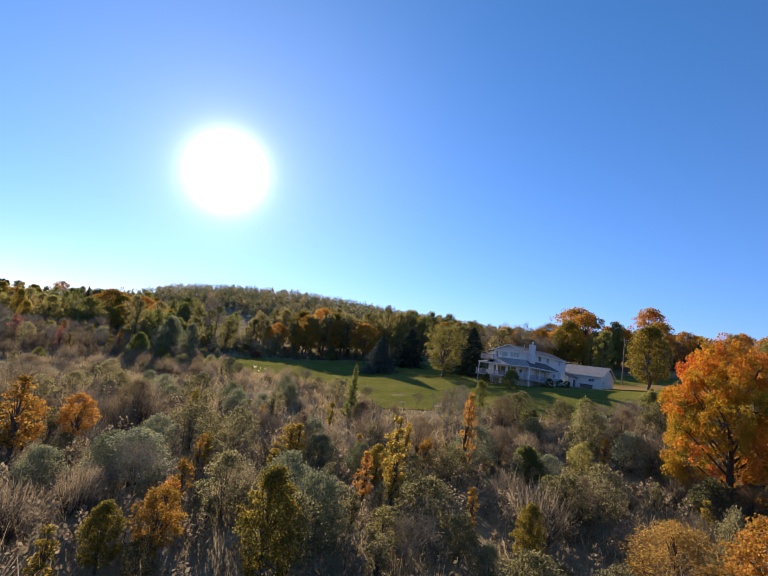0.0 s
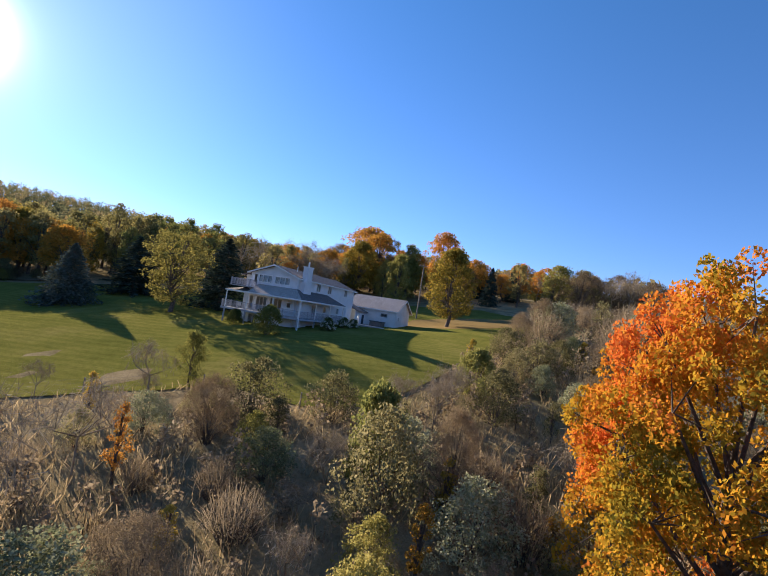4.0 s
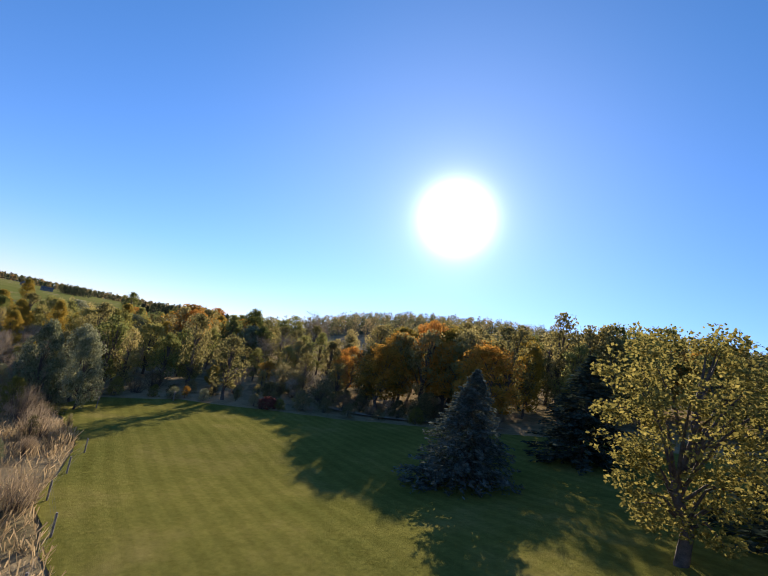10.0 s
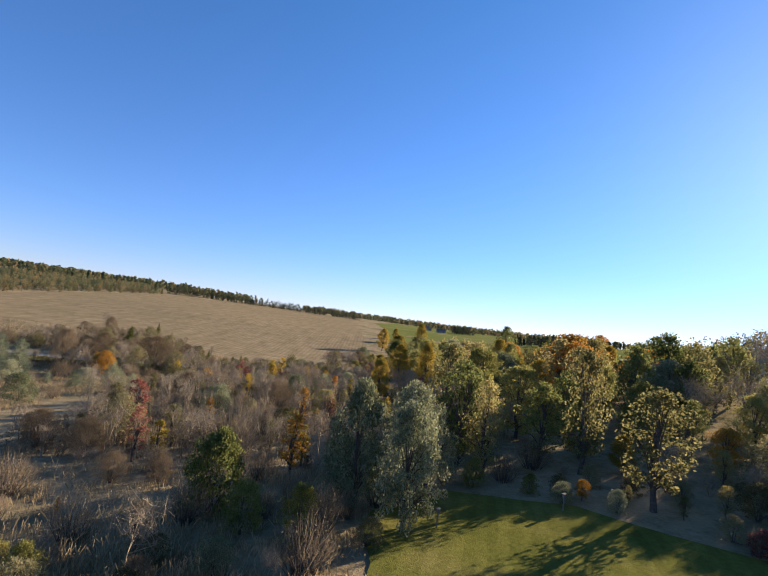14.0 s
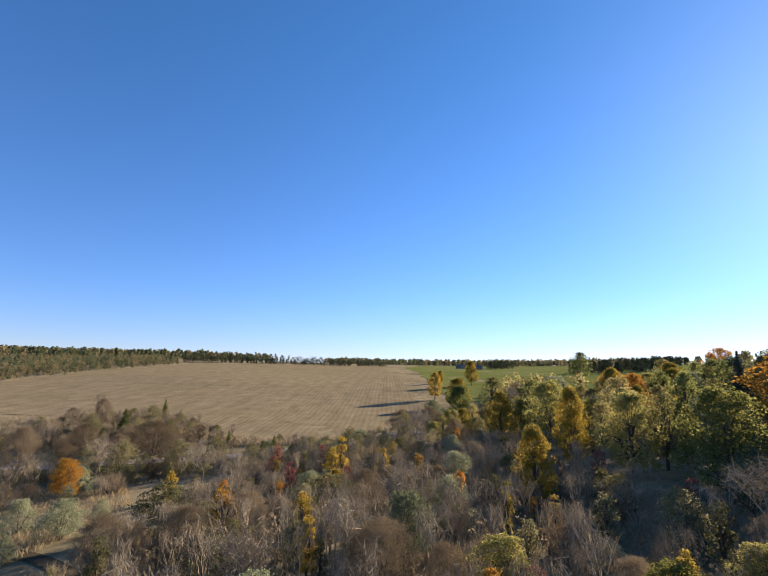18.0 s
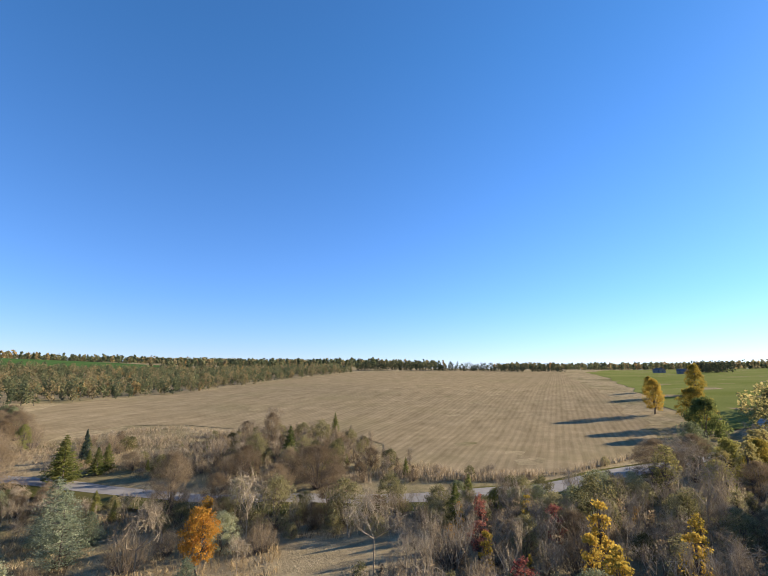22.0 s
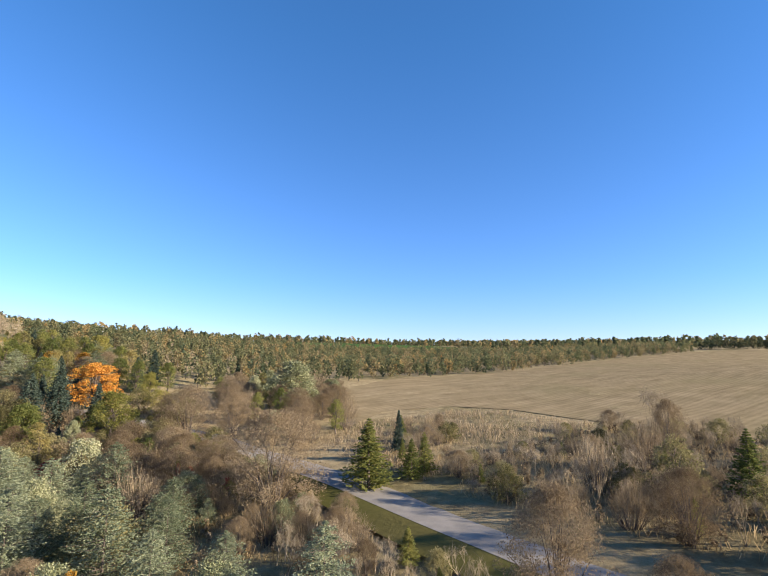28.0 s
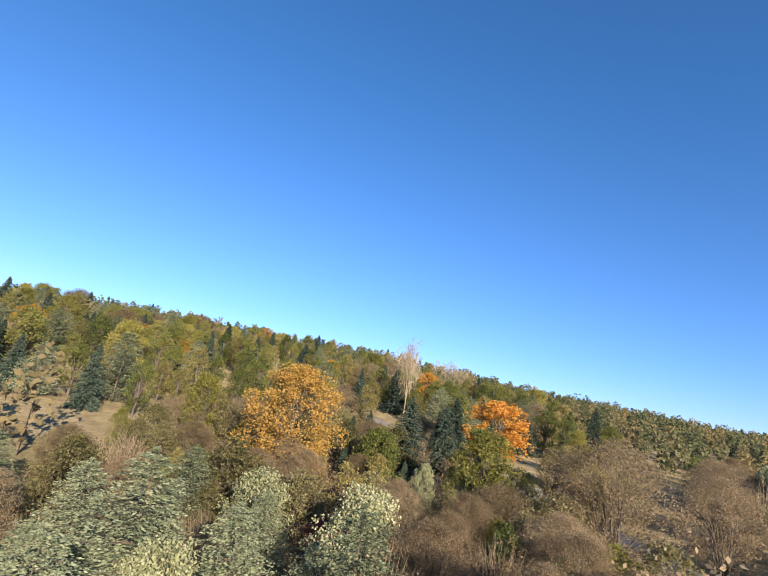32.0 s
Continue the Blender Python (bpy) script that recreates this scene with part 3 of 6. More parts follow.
def tubes(a, b, ra, rb, sides=4):
    """Tapered bars from a to b, as one set of faces."""
    a, b = np.atleast_2d(a).astype(float), np.atleast_2d(b).astype(float)
    n = len(a)
    ra, rb = np.broadcast_to(ra, n), np.broadcast_to(rb, n)
    w = unit(b - a)
    e1 = unit(np.cross(w, np.where(np.abs(w[:, 2:]) > 0.9, [[1.0, 0, 0]], [[0, 0, 1.0]])))
    e2 = np.cross(w, e1)
    ang = np.arange(sides) * 2 * np.pi / sides
    ring = e1[:, None] * np.cos(ang)[None, :, None] + e2[:, None] * np.sin(ang)[None, :, None]
    v = np.concatenate([a[:, None] + ring * ra[:, None, None], b[:, None] + ring * rb[:, None, None]], 1)
    base = np.arange(n)[:, None, None] * 2 * sides
    k = np.arange(sides)
    f = np.stack([k, (k + 1) % sides, (k + 1) % sides + sides, k + sides], -1)[None] + base
    return v.reshape(-1, 3), f.reshape(-1, 4)


def joined(*sets):
    vs, fs, n = [], [], 0
    for v, f in sets:
        vs.append(v)
        fs.append(f + n)
        n += len(v)
    return np.concatenate(vs), np.concatenate(fs)


SHAPES = {
    "round": lambda s: np.sqrt(np.clip(1 - (1.75 * s - 0.75) ** 2, 0.02, 1)),
    "oval": lambda s: np.sqrt(np.clip(1 - (1.9 * s - 0.9) ** 2, 0.02, 1)) * (1 - 0.25 * s),
    "vase": lambda s: (0.45 + 0.75 * s) * np.sqrt(np.clip(1 - np.clip((s - 0.55) / 0.47, 0, 1) ** 2, 0.03, 1)),
    "column": lambda s: np.sqrt(np.clip(1 - (2 * s - 1) ** 4, 0.05, 1)) * (1 - 0.55 * s),
    "dome": lambda s: np.sqrt(np.clip(1 - s ** 2.2, 0.02, 1)),
}


def leafy(height, radius, base, shape, clumps, per, leaf, seed, puff=0.28, stems=1, lean=0.0):
    """Wood and leaves of a broad-leaved tree or shrub: clumps of leaves within an outline, limbs out to them."""
    r = np.random.default_rng(seed)
    s = r.uniform(0, 1, clumps) ** 0.85
    z = base + (height - base) * (0.05 + 0.9 * s)
    reach = radius * SHAPES[shape](s) * np.sqrt(r.uniform(0.12, 0.95, clumps)) * r.uniform(0.78, 1.12, clumps)
    a = r.uniform(0, 2 * np.pi, clumps) + np.arange(clumps) * 2.4
    c = np.c_[reach * np.cos(a), reach * np.sin(a), z]
    rad = radius * puff * r.uniform(0.6, 1.25, clumps)
    n = r.poisson(per, clumps) + 3
    which = np.repeat(np.arange(clumps), n)
    dirs = unit(r.normal(size=(len(which), 3))) * np.cbrt(r.uniform(0.15, 1, len(which)))[:, None]
    pts = c[which] + dirs * rad[which][:, None] * np.array([1, 1, 0.78])
    pts[:, 2] = np.maximum(pts[:, 2], 0.15)
    crown = cards(pts, leaf, r=r)
    thick = 0.018 * height + 0.02
    parts, trunk_top = [], np.array([lean, 0, base + (height - base) * 0.55])
    if stems == 1:
        knots = np.linspace(0, 1, 5)[:, None] * trunk_top + np.r_[[[0, 0, 0]], r.normal(0, 0.02 * height, (4, 3)) * [1, 1, 0]]
        knots[0, 2] = -0.3
        rr = np.linspace(1.25, 0.4, 5) * thick
        parts.append(tubes(knots[:-1], knots[1:], rr[:-1], rr[1:], 7))
        pick = r.permutation(clumps)[: min(clumps, 26)]
        t = np.clip((c[pick, 2] / trunk_top[2]) * r.uniform(0.35, 0.7, len(pick)), 0.25, 0.98)
        start = np.stack([np.interp(t, np.linspace(0, 1, 5), knots[:, k]) for k in range(3)], 1)
        mid = start + (c[pick] - start) * 0.5 + np.c_[np.zeros((len(pick), 2)), 0.05 * height * np.ones(len(pick))]
        parts.append(tubes(start, mid, thick * 0.4, thick * 0.26, 4))
        parts.append(tubes(mid, c[pick], thick * 0.26, thick * 0.08, 4))
    else:
        pick = r.permutation(clumps)[: min(clumps, stems)]
        start = np.c_[r.normal(0, 0.06 * radius, (len(pick), 2)), np.full(len(pick), -0.2)]
        mid = start + (c[pick] - start) * [0.4, 0.4, 0.6]
        parts.append(tubes(start, mid, thick * 0.42, thick * 0.28, 4))
        parts.append(tubes(mid, c[pick], thick * 0.28, thick * 0.08, 4))
    return joined(*parts), crown


def lobed(height, radius, base, lobes, clumps, per, leaf, seed):
    """Wood and leaves of a big maple: rounded lobes of leaf clumps with hollows between them."""
    r = np.random.default_rng(seed)
    k = np.arange(lobes)
    s = (k + 0.5) / lobes
    a = k * 2.4 + r.uniform(-0.3, 0.3, lobes)
    reach = radius * 0.66 * np.sqrt(np.clip(1 - (1.62 * s - 0.66) ** 2, 0.0, 1)) * r.uniform(0.85, 1.1, lobes)
    centre = np.c_[reach * np.cos(a), reach * np.sin(a), base + 0.9 + (height - base - 2.4) * s]
    size = radius * r.uniform(0.30, 0.44, lobes) * (1 - 0.18 * s)
    which = np.repeat(k, clumps)
    d = unit(r.normal(size=(len(which), 3))) * np.cbrt(r.uniform(0.25, 1, len(which)))[:, None]
    c = centre[which] + d * size[which][:, None] * np.array([1, 1, 0.85])
    n = np.repeat(np.arange(len(c)), per)
    pts = c[n] + unit(r.normal(size=(len(n), 3))) * (radius * 0.085 * np.cbrt(r.uniform(0.1, 1, len(n))))[:, None]
    crown = cards(pts, leaf, r=r)
    knots = np.array([[0, 0, -0.3], [0.05, 0.0, 0.9], [0.0, 0.1, 2.6], [-0.1, 0.0, 4.6], [0.0, 0.0, 6.6]]) * height / 10
    rr = np.array([0.30, 0.24, 0.19, 0.13, 0.06]) * height / 10
    t = np.clip(centre[:, 2] / knots[-1, 2] * 0.62, 0.2, 0.98)
    start = np.stack([np.interp(t, np.linspace(0, 1, 5), knots[:, i]) for i in range(3)], 1)
    parts = [tubes(knots[:-1], knots[1:], rr[:-1], rr[1:], 8), tubes(start, centre, 0.085, 0.035, 5)]
    pick = r.permutation(len(c))[:160]
    parts.append(tubes(centre[which[pick]], c[pick], 0.03, 0.008, 3))
    return joined(*parts), crown


def needled(height, radius, seed, whorls=20, arms=9, leaf=0.30, droop=0.25, base=0.06, fill=8, ragged=0.2, taper=0.85):
    """Wood and needles of a conifer: whorls of drooping boughs, narrower towards the top."""
    r = np.random.default_rng(seed)
    level = np.repeat(np.linspace(0, 1, whorls), arms)
    z = height * (base + (0.985 - base) * level)
    reach = radius * (1 - level) ** taper * r.uniform(1 - ragged, 1 + ragged, len(level)) + 0.04 * height * 0.3
    a = r.uniform(0, 2 * np.pi, len(level))
    out = np.c_[np.cos(a), np.sin(a), np.zeros(len(a))]
    root = np.c_[np.zeros((len(a), 2)), z]
    tip = root + out * reach[:, None] - np.c_[np.zeros((len(a), 2)), droop * reach * (1.1 - level)]
    t = r.uniform(0.12, 1.0, (len(a), fill)) ** 0.75
    p = root[:, None] + (tip - root)[:, None] * t[..., None]
    p = p + r.normal(0, 0.10, p.shape) * reach[:, None, None] * (1.15 - t[..., None]) + r.normal(0, 0.05, p.shape)
    way = np.repeat(unit(tip - root + [0, 0, 0.0])[:, None], fill, 1)
    side = np.cross(way, [0, 0, 1.0]) * r.choice([-1, 1], t.shape)[..., None]
    crown = cards(p.reshape(-1, 3), leaf * (0.7 + 0.5 * (1 - np.repeat(level, fill)[:, None])), (way + 0.8 * side).reshape(-1, 3) - [0, 0, 0.15], 0.42, r)
    crown = (crown[0], crown[1])
    thick = 0.014 * height + 0.02
    wood = [tubes([[0, 0, -0.3]], [[0, 0, height * 0.97]], thick, 0.01, 7)]
    k = r.permutation(len(a))[:70]
    wood.append(tubes(root[k], tip[k], thick * 0.28, 0.006, 3))
    return joined(*wood), crown


def bare(height, radius, seed, stems=1, forks=5, fine=420, up=0.8):
    """Wood and fine twigs of a leafless tree or shrub."""
    r = np.random.default_rng(seed)
    thick = 0.011 * height + 0.012
    starts = np.c_[r.normal(0, 0.05 * radius * (stems > 1), (stems, 2)), np.full(stems, -0.2)]
    ends = starts + np.c_[r.normal(0, 0.22 * radius * (stems > 1) + 0.02, (stems, 2)), np.full(stems, height * (0.42 if stems == 1 else 0.34))]
    parts = [tubes(starts, ends, thick, thick * 0.7, 6)]
    tips, size, length = ends, thick * 0.62, height * 0.30
    for depth in range(3):
        kids = forks if depth == 0 else 3
        a = np.repeat(tips, kids, 0)
        w = unit(r.normal(size=a.shape) * [1, 1, 0.5] * radius / height * 2.2 + [0, 0, up])
        b = a + w * length * r.uniform(0.6, 1.2, len(a))[:, None]
        a = a - w * 0.0
        parts.append(tubes(a, b, size, size * 0.55, 4 if depth == 0 else 3))
        tips, size, length = b, size * 0.55, length * 0.72
    tips = tips[r.integers(0, len(tips), fine)] * 1.0
    back = r.uniform(0, 1, fine)[:, None]
    w = unit(r.normal(size=tips.shape) * [1, 1, 0.6] + [0, 0, up * 0.9])
    length = height * r.uniform(0.06, 0.17, fine)[:, None]
    low = tips - w * length * back - [0, 0, 1] * back * height * 0.12
    v, f = cards(low + w * length * 0.5, 1.0, w, 0.03, r)
    mids = low + w * length * 0.5
    half = w * length
    flat = unit(np.cross(w, r.normal(size=w.shape))) * (0.012 + 0.0016 * height)
    v = np.stack([mids - half - flat, mids - half + flat, mids + half, mids + half * 0.98], 1).reshape(-1, 3)
    return joined(*parts), (v, f)


def thicketed(height, radius, seed, twigs, leaves_n, leaf):
    """Wood and withered leaves of a many-stemmed bush: a dense dome of upright twigs."""
    r = np.random.default_rng(seed)
    a, q = r.uniform(0, 2 * np.pi, twigs), np.sqrt(r.uniform(0, 1, twigs))
    foot = np.c_[0.35 * radius * q * np.cos(a), 0.35 * radius * q * np.sin(a), np.full(twigs, -0.1)]
    topz = height * np.sqrt(np.clip(1 - 0.75 * q ** 2, 0.1, 1)) * r.uniform(0.6, 1.05, twigs)
    top = np.c_[radius * q * np.cos(a) * r.uniform(0.8, 1.1, twigs), radius * q * np.sin(a) * r.uniform(0.8, 1.1, twigs), topz]
    stems = tubes(foot[: twigs // 6], (foot + (top - foot) * 0.7)[: twigs // 6], 0.012 * height * 0.5 + 0.01, 0.008, 4)
    t0 = r.uniform(0.45, 0.9, twigs)[:, None]
    p0, p1 = foot + (top - foot) * t0, top + r.normal(0, 0.05 * height, top.shape)
    flat = unit(np.cross(p1 - p0, r.normal(size=p0.shape))) * (0.016 + 0.002 * height)
    tw = np.stack([p0 - flat, p0 + flat, p1 + flat * 0.3, p1 - flat * 0.3], 1).reshape(-1, 3)
    parts = [(tw, np.arange(4 * twigs).reshape(-1, 4))]
    k = r.integers(0, twigs, leaves_n)
    t = r.uniform(0.35, 1.02, leaves_n)[:, None]
    pts = foot[k] + (top - foot)[k] * t + r.normal(0, 0.07 * radius, (leaves_n, 3))
    pts[:, 2] = np.maximum(pts[:, 2], 0.1)
    parts.append(cards(pts, leaf, r=r))
    return stems, joined(*parts)


KINDS = {}


def kind(key, name, label, category, maker, leaves, variants=3, wood=BARK, crown_name="crown"):
    """Prepares the meshes of a kind of plant, a few different ones."""
    made = []
    for i in range(variants):
        (wv, wf), (cv, cf) = maker(i * 17 + len(KINDS) * 101)
        made.append((mesh_of(name + "_trunk", wv, wf, wood), mesh_of(name + "_crown", cv, cf, LEAF[leaves])))
    KINDS[key] = (name, label, category, made, crown_name)


# all are made 10 m high and scaled where they stand
kind("maple", "maple_tree", "large maple turning orange, gold and red", "tree", lambda s: lobed(10, 4.6, 0.7, 24, 26, 130, 0.06, s), "maple", 1)
kind("gold", "gold_maple_tree", "broad maple with dense golden leaves", "tree", lambda s: leafy(10, 3.6, 0.9, "oval", 190, 70, 0.105, s, 0.19), "gold")
kind("orange", "orange_tree", "tree in full orange autumn leaf", "tree", lambda s: leafy(10, 3.5, 1.8, "round", 130, 56, 0.125, s, 0.22), "orange")
kind("russet", "russet_tree", "broad tree in russet autumn leaf", "tree", lambda s: leafy(10, 4.3, 0.7, "round", 190, 80, 0.088, s, 0.19), "russet", 2)
kind("olive", "broadleaf_tree", "tall tree with thinning olive-brown leaves", "tree", lambda s: leafy(10, 2.8, 1.3, "oval", 90, 30, 0.13, s, 0.27), "olive")
kind("green", "green_tree", "tall tree still in dark green leaf", "tree", lambda s: leafy(10, 3.0, 1.2, "oval", 90, 35, 0.13, s, 0.26), "green")
kind("lime", "yellowing_tree", "round tree with yellow-green leaves", "tree", lambda s: leafy(10, 3.8, 0.7, "round", 120, 76, 0.115, s, 0.23), "lime")
kind("vase", "upright_tree", "upright spreading tree with yellow-green leaves", "tree", lambda s: leafy(10, 3.7, 0.8, "vase", 190, 60, 0.085, s, 0.17), "dusk", 2)
kind("grey", "silver_leaf_tree", "tree with pale grey-green leaves", "tree", lambda s: leafy(10, 4.2, 0.5, "dome", 150, 76, 0.125, s, 0.21), "grey")
kind("sapling_gold", "sapling", "slender sapling with golden leaves", "sapling", lambda s: leafy(10, 1.9, 1.2, "column", 44, 27, 0.17, s, 0.34), "gold")
kind("sapling_orange", "sapling", "slender sapling with orange leaves", "sapling", lambda s: leafy(10, 1.8, 1.5, "column", 40, 26, 0.17, s, 0.34), "orange")
kind("sapling_red", "sapling", "slender sapling with dull red leaves", "sapling", lambda s: leafy(10, 2.1, 1.5, "oval", 38, 22, 0.17, s, 0.32), "red")
kind("sapling_olive", "sapling", "thin sapling with olive-brown leaves", "sapling", lambda s: leafy(10, 2.4, 0.8, "column", 60, 30, 0.14, s, 0.32), "thicket")
kind("bush_red", "red_bush", "spreading bush with red leaves", "shrub", lambda s: leafy(10, 8.0, 0.5, "dome", 70, 41, 0.35, s, 0.2, 12), "red", 1)
kind("bush_olive", "leafy_bush", "dense bush with olive-green leaves", "shrub", lambda s: leafy(10, 5.6, 0.3, "dome", 100, 46, 0.165, s, 0.22, 14), "thicket")
kind("bush_green", "green_bush", "dense bush in dark green leaf", "shrub", lambda s: leafy(10, 5.4, 0.2, "dome", 130, 60, 0.20, s, 0.22, 14), "green")
kind("bush_grey", "grey_green_bush", "bush with grey-green leaves", "shrub", lambda s: leafy(10, 5.4, 0.3, "dome", 110, 66, 0.15, s, 0.23, 14), "grey")
kind("bush_lime", "yellow_green_bush", "bush with yellow-green leaves", "shrub", lambda s: leafy(10, 5.0, 0.3, "dome", 90, 56, 0.17, s, 0.24, 12), "lime")
kind("tan", "withered_bush", "tall round bush of withered brown leaves and twigs", "shrub", lambda s: leafy(10, 5.0, 0.5, "round", 260, 110, 0.060, s, 0.19, 26), "tan")
kind("brush", "brown_bush", "many-stemmed brown bush with few leaves", "shrub", lambda s: thicketed(10, 5.8, s, 460, 900, 0.15), "brush", 4)
kind("spruce", "spruce_tree", "dark pointed spruce with drooping boughs", "tree", lambda s: needled(10, 2.8, s, 34, 14, 0.17, 0.26, 0.03, 24, 0.3), "spruce", 2)
kind("blue_spruce", "blue_spruce_tree", "broad blue-grey spruce with low boughs", "tree", lambda s: needled(10, 4.6, s, 36, 17, 0.17, 0.12, 0.02, 34, 0.24), "blue_spruce", 1)
kind("pine", "pine_tree", "young pine with grey-green needles", "tree", lambda s: needled(10, 3.9, s, 24, 15, 0.13, -0.22, 0.03, 30, 0.37, 0.55), "pine")
kind("cedar", "cedar_tree", "dense upright dark green cedar", "tree", lambda s: needled(10, 2.5, s, 26, 13, 0.17, -0.35, 0.02, 22, 0.32), "green")
kind("bare", "bare_tree", "leafless grey tree with fine twigs", "tree", lambda s: bare(10, 3.0, s), "twig", 3, LEAF["twig"])
kind("bare_bush", "bare_bush", "leafless grey many-stemmed bush", "shrub", lambda s: bare(10, 4.2, s, 5, 4, 520, 1.0), "twig", 3, LEAF["twig"])
KEEP = []


def plant(key, x, y, height, wide=1.0, which=None, label="", group="", sink=0.0):
    """Sets one plant on the land."""
    name, words, category, made, crown_name = KINDS[key]
    i = rng.integers(0, len(made)) if which is None else which
    s = height / 10
    root = new(name)
    root.empty_display_size = 0.2
    root.matrix_world = pose(x, y, ground(x, y) - sink, 0, 0, rng.uniform(0, 360)) @ Matrix.Diagonal((s * wide, s * wide, s, 1))
    tagged(root, label or words, category, group or words)
    for pname, me in zip(("trunk", crown_name), made[i]):
        ob = new(pname, me)
        ob.parent = root
    KEEP.append((x, y, height * 0.25))
    return root


SUNLIT = [(-54, 140), (-50, 146), (-36, 145), (-30, 138), (-22, 132), (-8, 122), (-4, 108), (-12, 112), (-38, 126), (-52, 130)]


def sunny(x, y, h):
    """Holds a tree's height down where its shadow would cover the open end of the lawn."""
    run = np.linspace(0, 1, 30)
    fall = ground(x, y) + 6.5
    reach = (h + fall) / math.tan(radians(SUN_HEIGHT))
    covered = sum(inside(SUNLIT, x + side - SUN_WAY.x * reach * run, y - SUN_WAY.y * reach * run) for side in (-4, 0, 4)) > 0
    return max(2.0, (h + fall) * float(run[np.argmax(covered)]) - fall) if covered.any() else h


def scatter(poly, mix, spacing, low, high, count=None, group="", clear=0.8, wide=(0.85, 1.2)):
    """Plants a mix of kinds at loose distances within an outline, off lawn, road and field."""
    p = np.array(poly, float)
    lo, hi = p.min(0), p.max(0)
    area = abs(sum(a[0] * b[1] - b[0] * a[1] for a, b in zip(poly, poly[1:] + poly[:1]))) / 2
    want = count or int(area / spacing ** 2)
    keys, odds = zip(*mix.items())
    odds = np.array(odds) / sum(odds)
    done, tries = [], 0
    while len(done) < want and tries < want * 25:
        tries += 1
        x, y = rng.uniform(lo, hi)
        if not inside(poly, x, y)[0] or inside(LAWN, x, y)[0] or inside(FIELD, x, y)[0] or off_road(x, y) < 6.5 or house_near(x, y):
            continue
        if any((x - a) ** 2 + (y - b) ** 2 < (spacing * 0.62) ** 2 for a, b in done):
            continue
        if any((x - a) ** 2 + (y - b) ** 2 < (c * clear) ** 2 for a, b, c in KEEP[:FIXED]):
            continue
        done.append((x, y))
        plant(keys[rng.choice(len(keys), p=odds)], x, y, sunny(x, y, rng.uniform(low, high)), rng.uniform(*wide), group=group)
    return done


def house_near(x, y):
    dx, dy = x - 27.1, y - 116.4
    u, v = dx * 0.655 + dy * 0.756, -dx * 0.756 + dy * 0.655
    return -5 < u < 50 and -9 < v < 18


def woods(name, poly, spacing, low, high, leaf, per, mat, label, clumps=7, conifer=0.0):
    """A wood that is seen from afar: many crowns with trunks, as one mass."""
    p = np.array(poly, float)
    lo, hi = p.min(0), p.max(0)
    nx, ny = int((hi[0] - lo[0]) / spacing) + 1, int((hi[1] - lo[1]) / spacing) + 1
    gx, gy = np.meshgrid(lo[0] + np.arange(nx) * spacing, lo[1] + np.arange(ny) * spacing)
    x, y = (g.ravel() + rng.uniform(-0.48, 0.48, g.size) * spacing for g in (gx, gy))
    ok = inside(poly, x, y) & ~inside(LAWN, x, y) & ~inside(FIELD, x, y)
    x, y = x[ok], y[ok]
    far = np.min(np.hypot(x[:, None] - ROAD[None, ::3, 0], y[:, None] - ROAD[None, ::3, 1]), 1) > 8
    x, y = x[far], y[far]
    n = len(x)
    z, h = heights(x, y), rng.uniform(low, high, n)
    cone = rng.uniform(size=n) < conifer
    tree = np.repeat(np.arange(n), clumps)
    s = np.tile(np.linspace(0.05, 1, clumps), n) + rng.uniform(-0.05, 0.05, n * clumps)
    wide = np.where(cone[tree], 0.22 * (1.05 - s), 0.30 * np.sqrt(np.clip(1 - (1.7 * s - 0.7) ** 2, 0.03, 1)))
    a = rng.uniform(0, 2 * np.pi, n * clumps)
    q = np.sqrt(rng.uniform(0.1, 1, n * clumps)) * wide * h[tree]
    c = np.c_[x[tree] + q * np.cos(a), y[tree] + q * np.sin(a), z[tree] + h[tree] * (0.16 + 0.80 * s)]
    k = np.repeat(np.arange(n * clumps), per)
    rad = np.where(cone[tree], 0.09 + 0.10 * (1 - s), 0.17) * h[tree]
    pts = c[k] + unit(rng.normal(size=(len(k), 3))) * (rad[k] * np.cbrt(rng.uniform(0.1, 1, len(k))))[:, None]
    v, f = cards(pts, leaf)
    tv, tf = tubes(np.c_[x, y, z - 0.3], np.c_[x, y, z + h * 0.6], 0.016 * h, 0.006 * h, 3)
    root = new(name)
    tagged(root, label, "woods", kind="stuff")
    tagged(part("trunks", mesh_of(name + "_trunks", tv, tf, BARK), BARK, root), kind="stuff")
    crowns = mesh_of(name + "_crowns", v, f, mat)
    tone = np.clip(np.where(cone, rng.uniform(0.0, 0.32, n), rng.beta(2.0, 2.4, n)), 0, 1)
    crowns.attributes.new("tone", "FLOAT", "POINT").data.foreach_set("value", np.repeat(tone[tree[k]], 4).astype(np.float32))
    tagged(part("crowns", crowns, mat, root), kind="stuff")
    return n


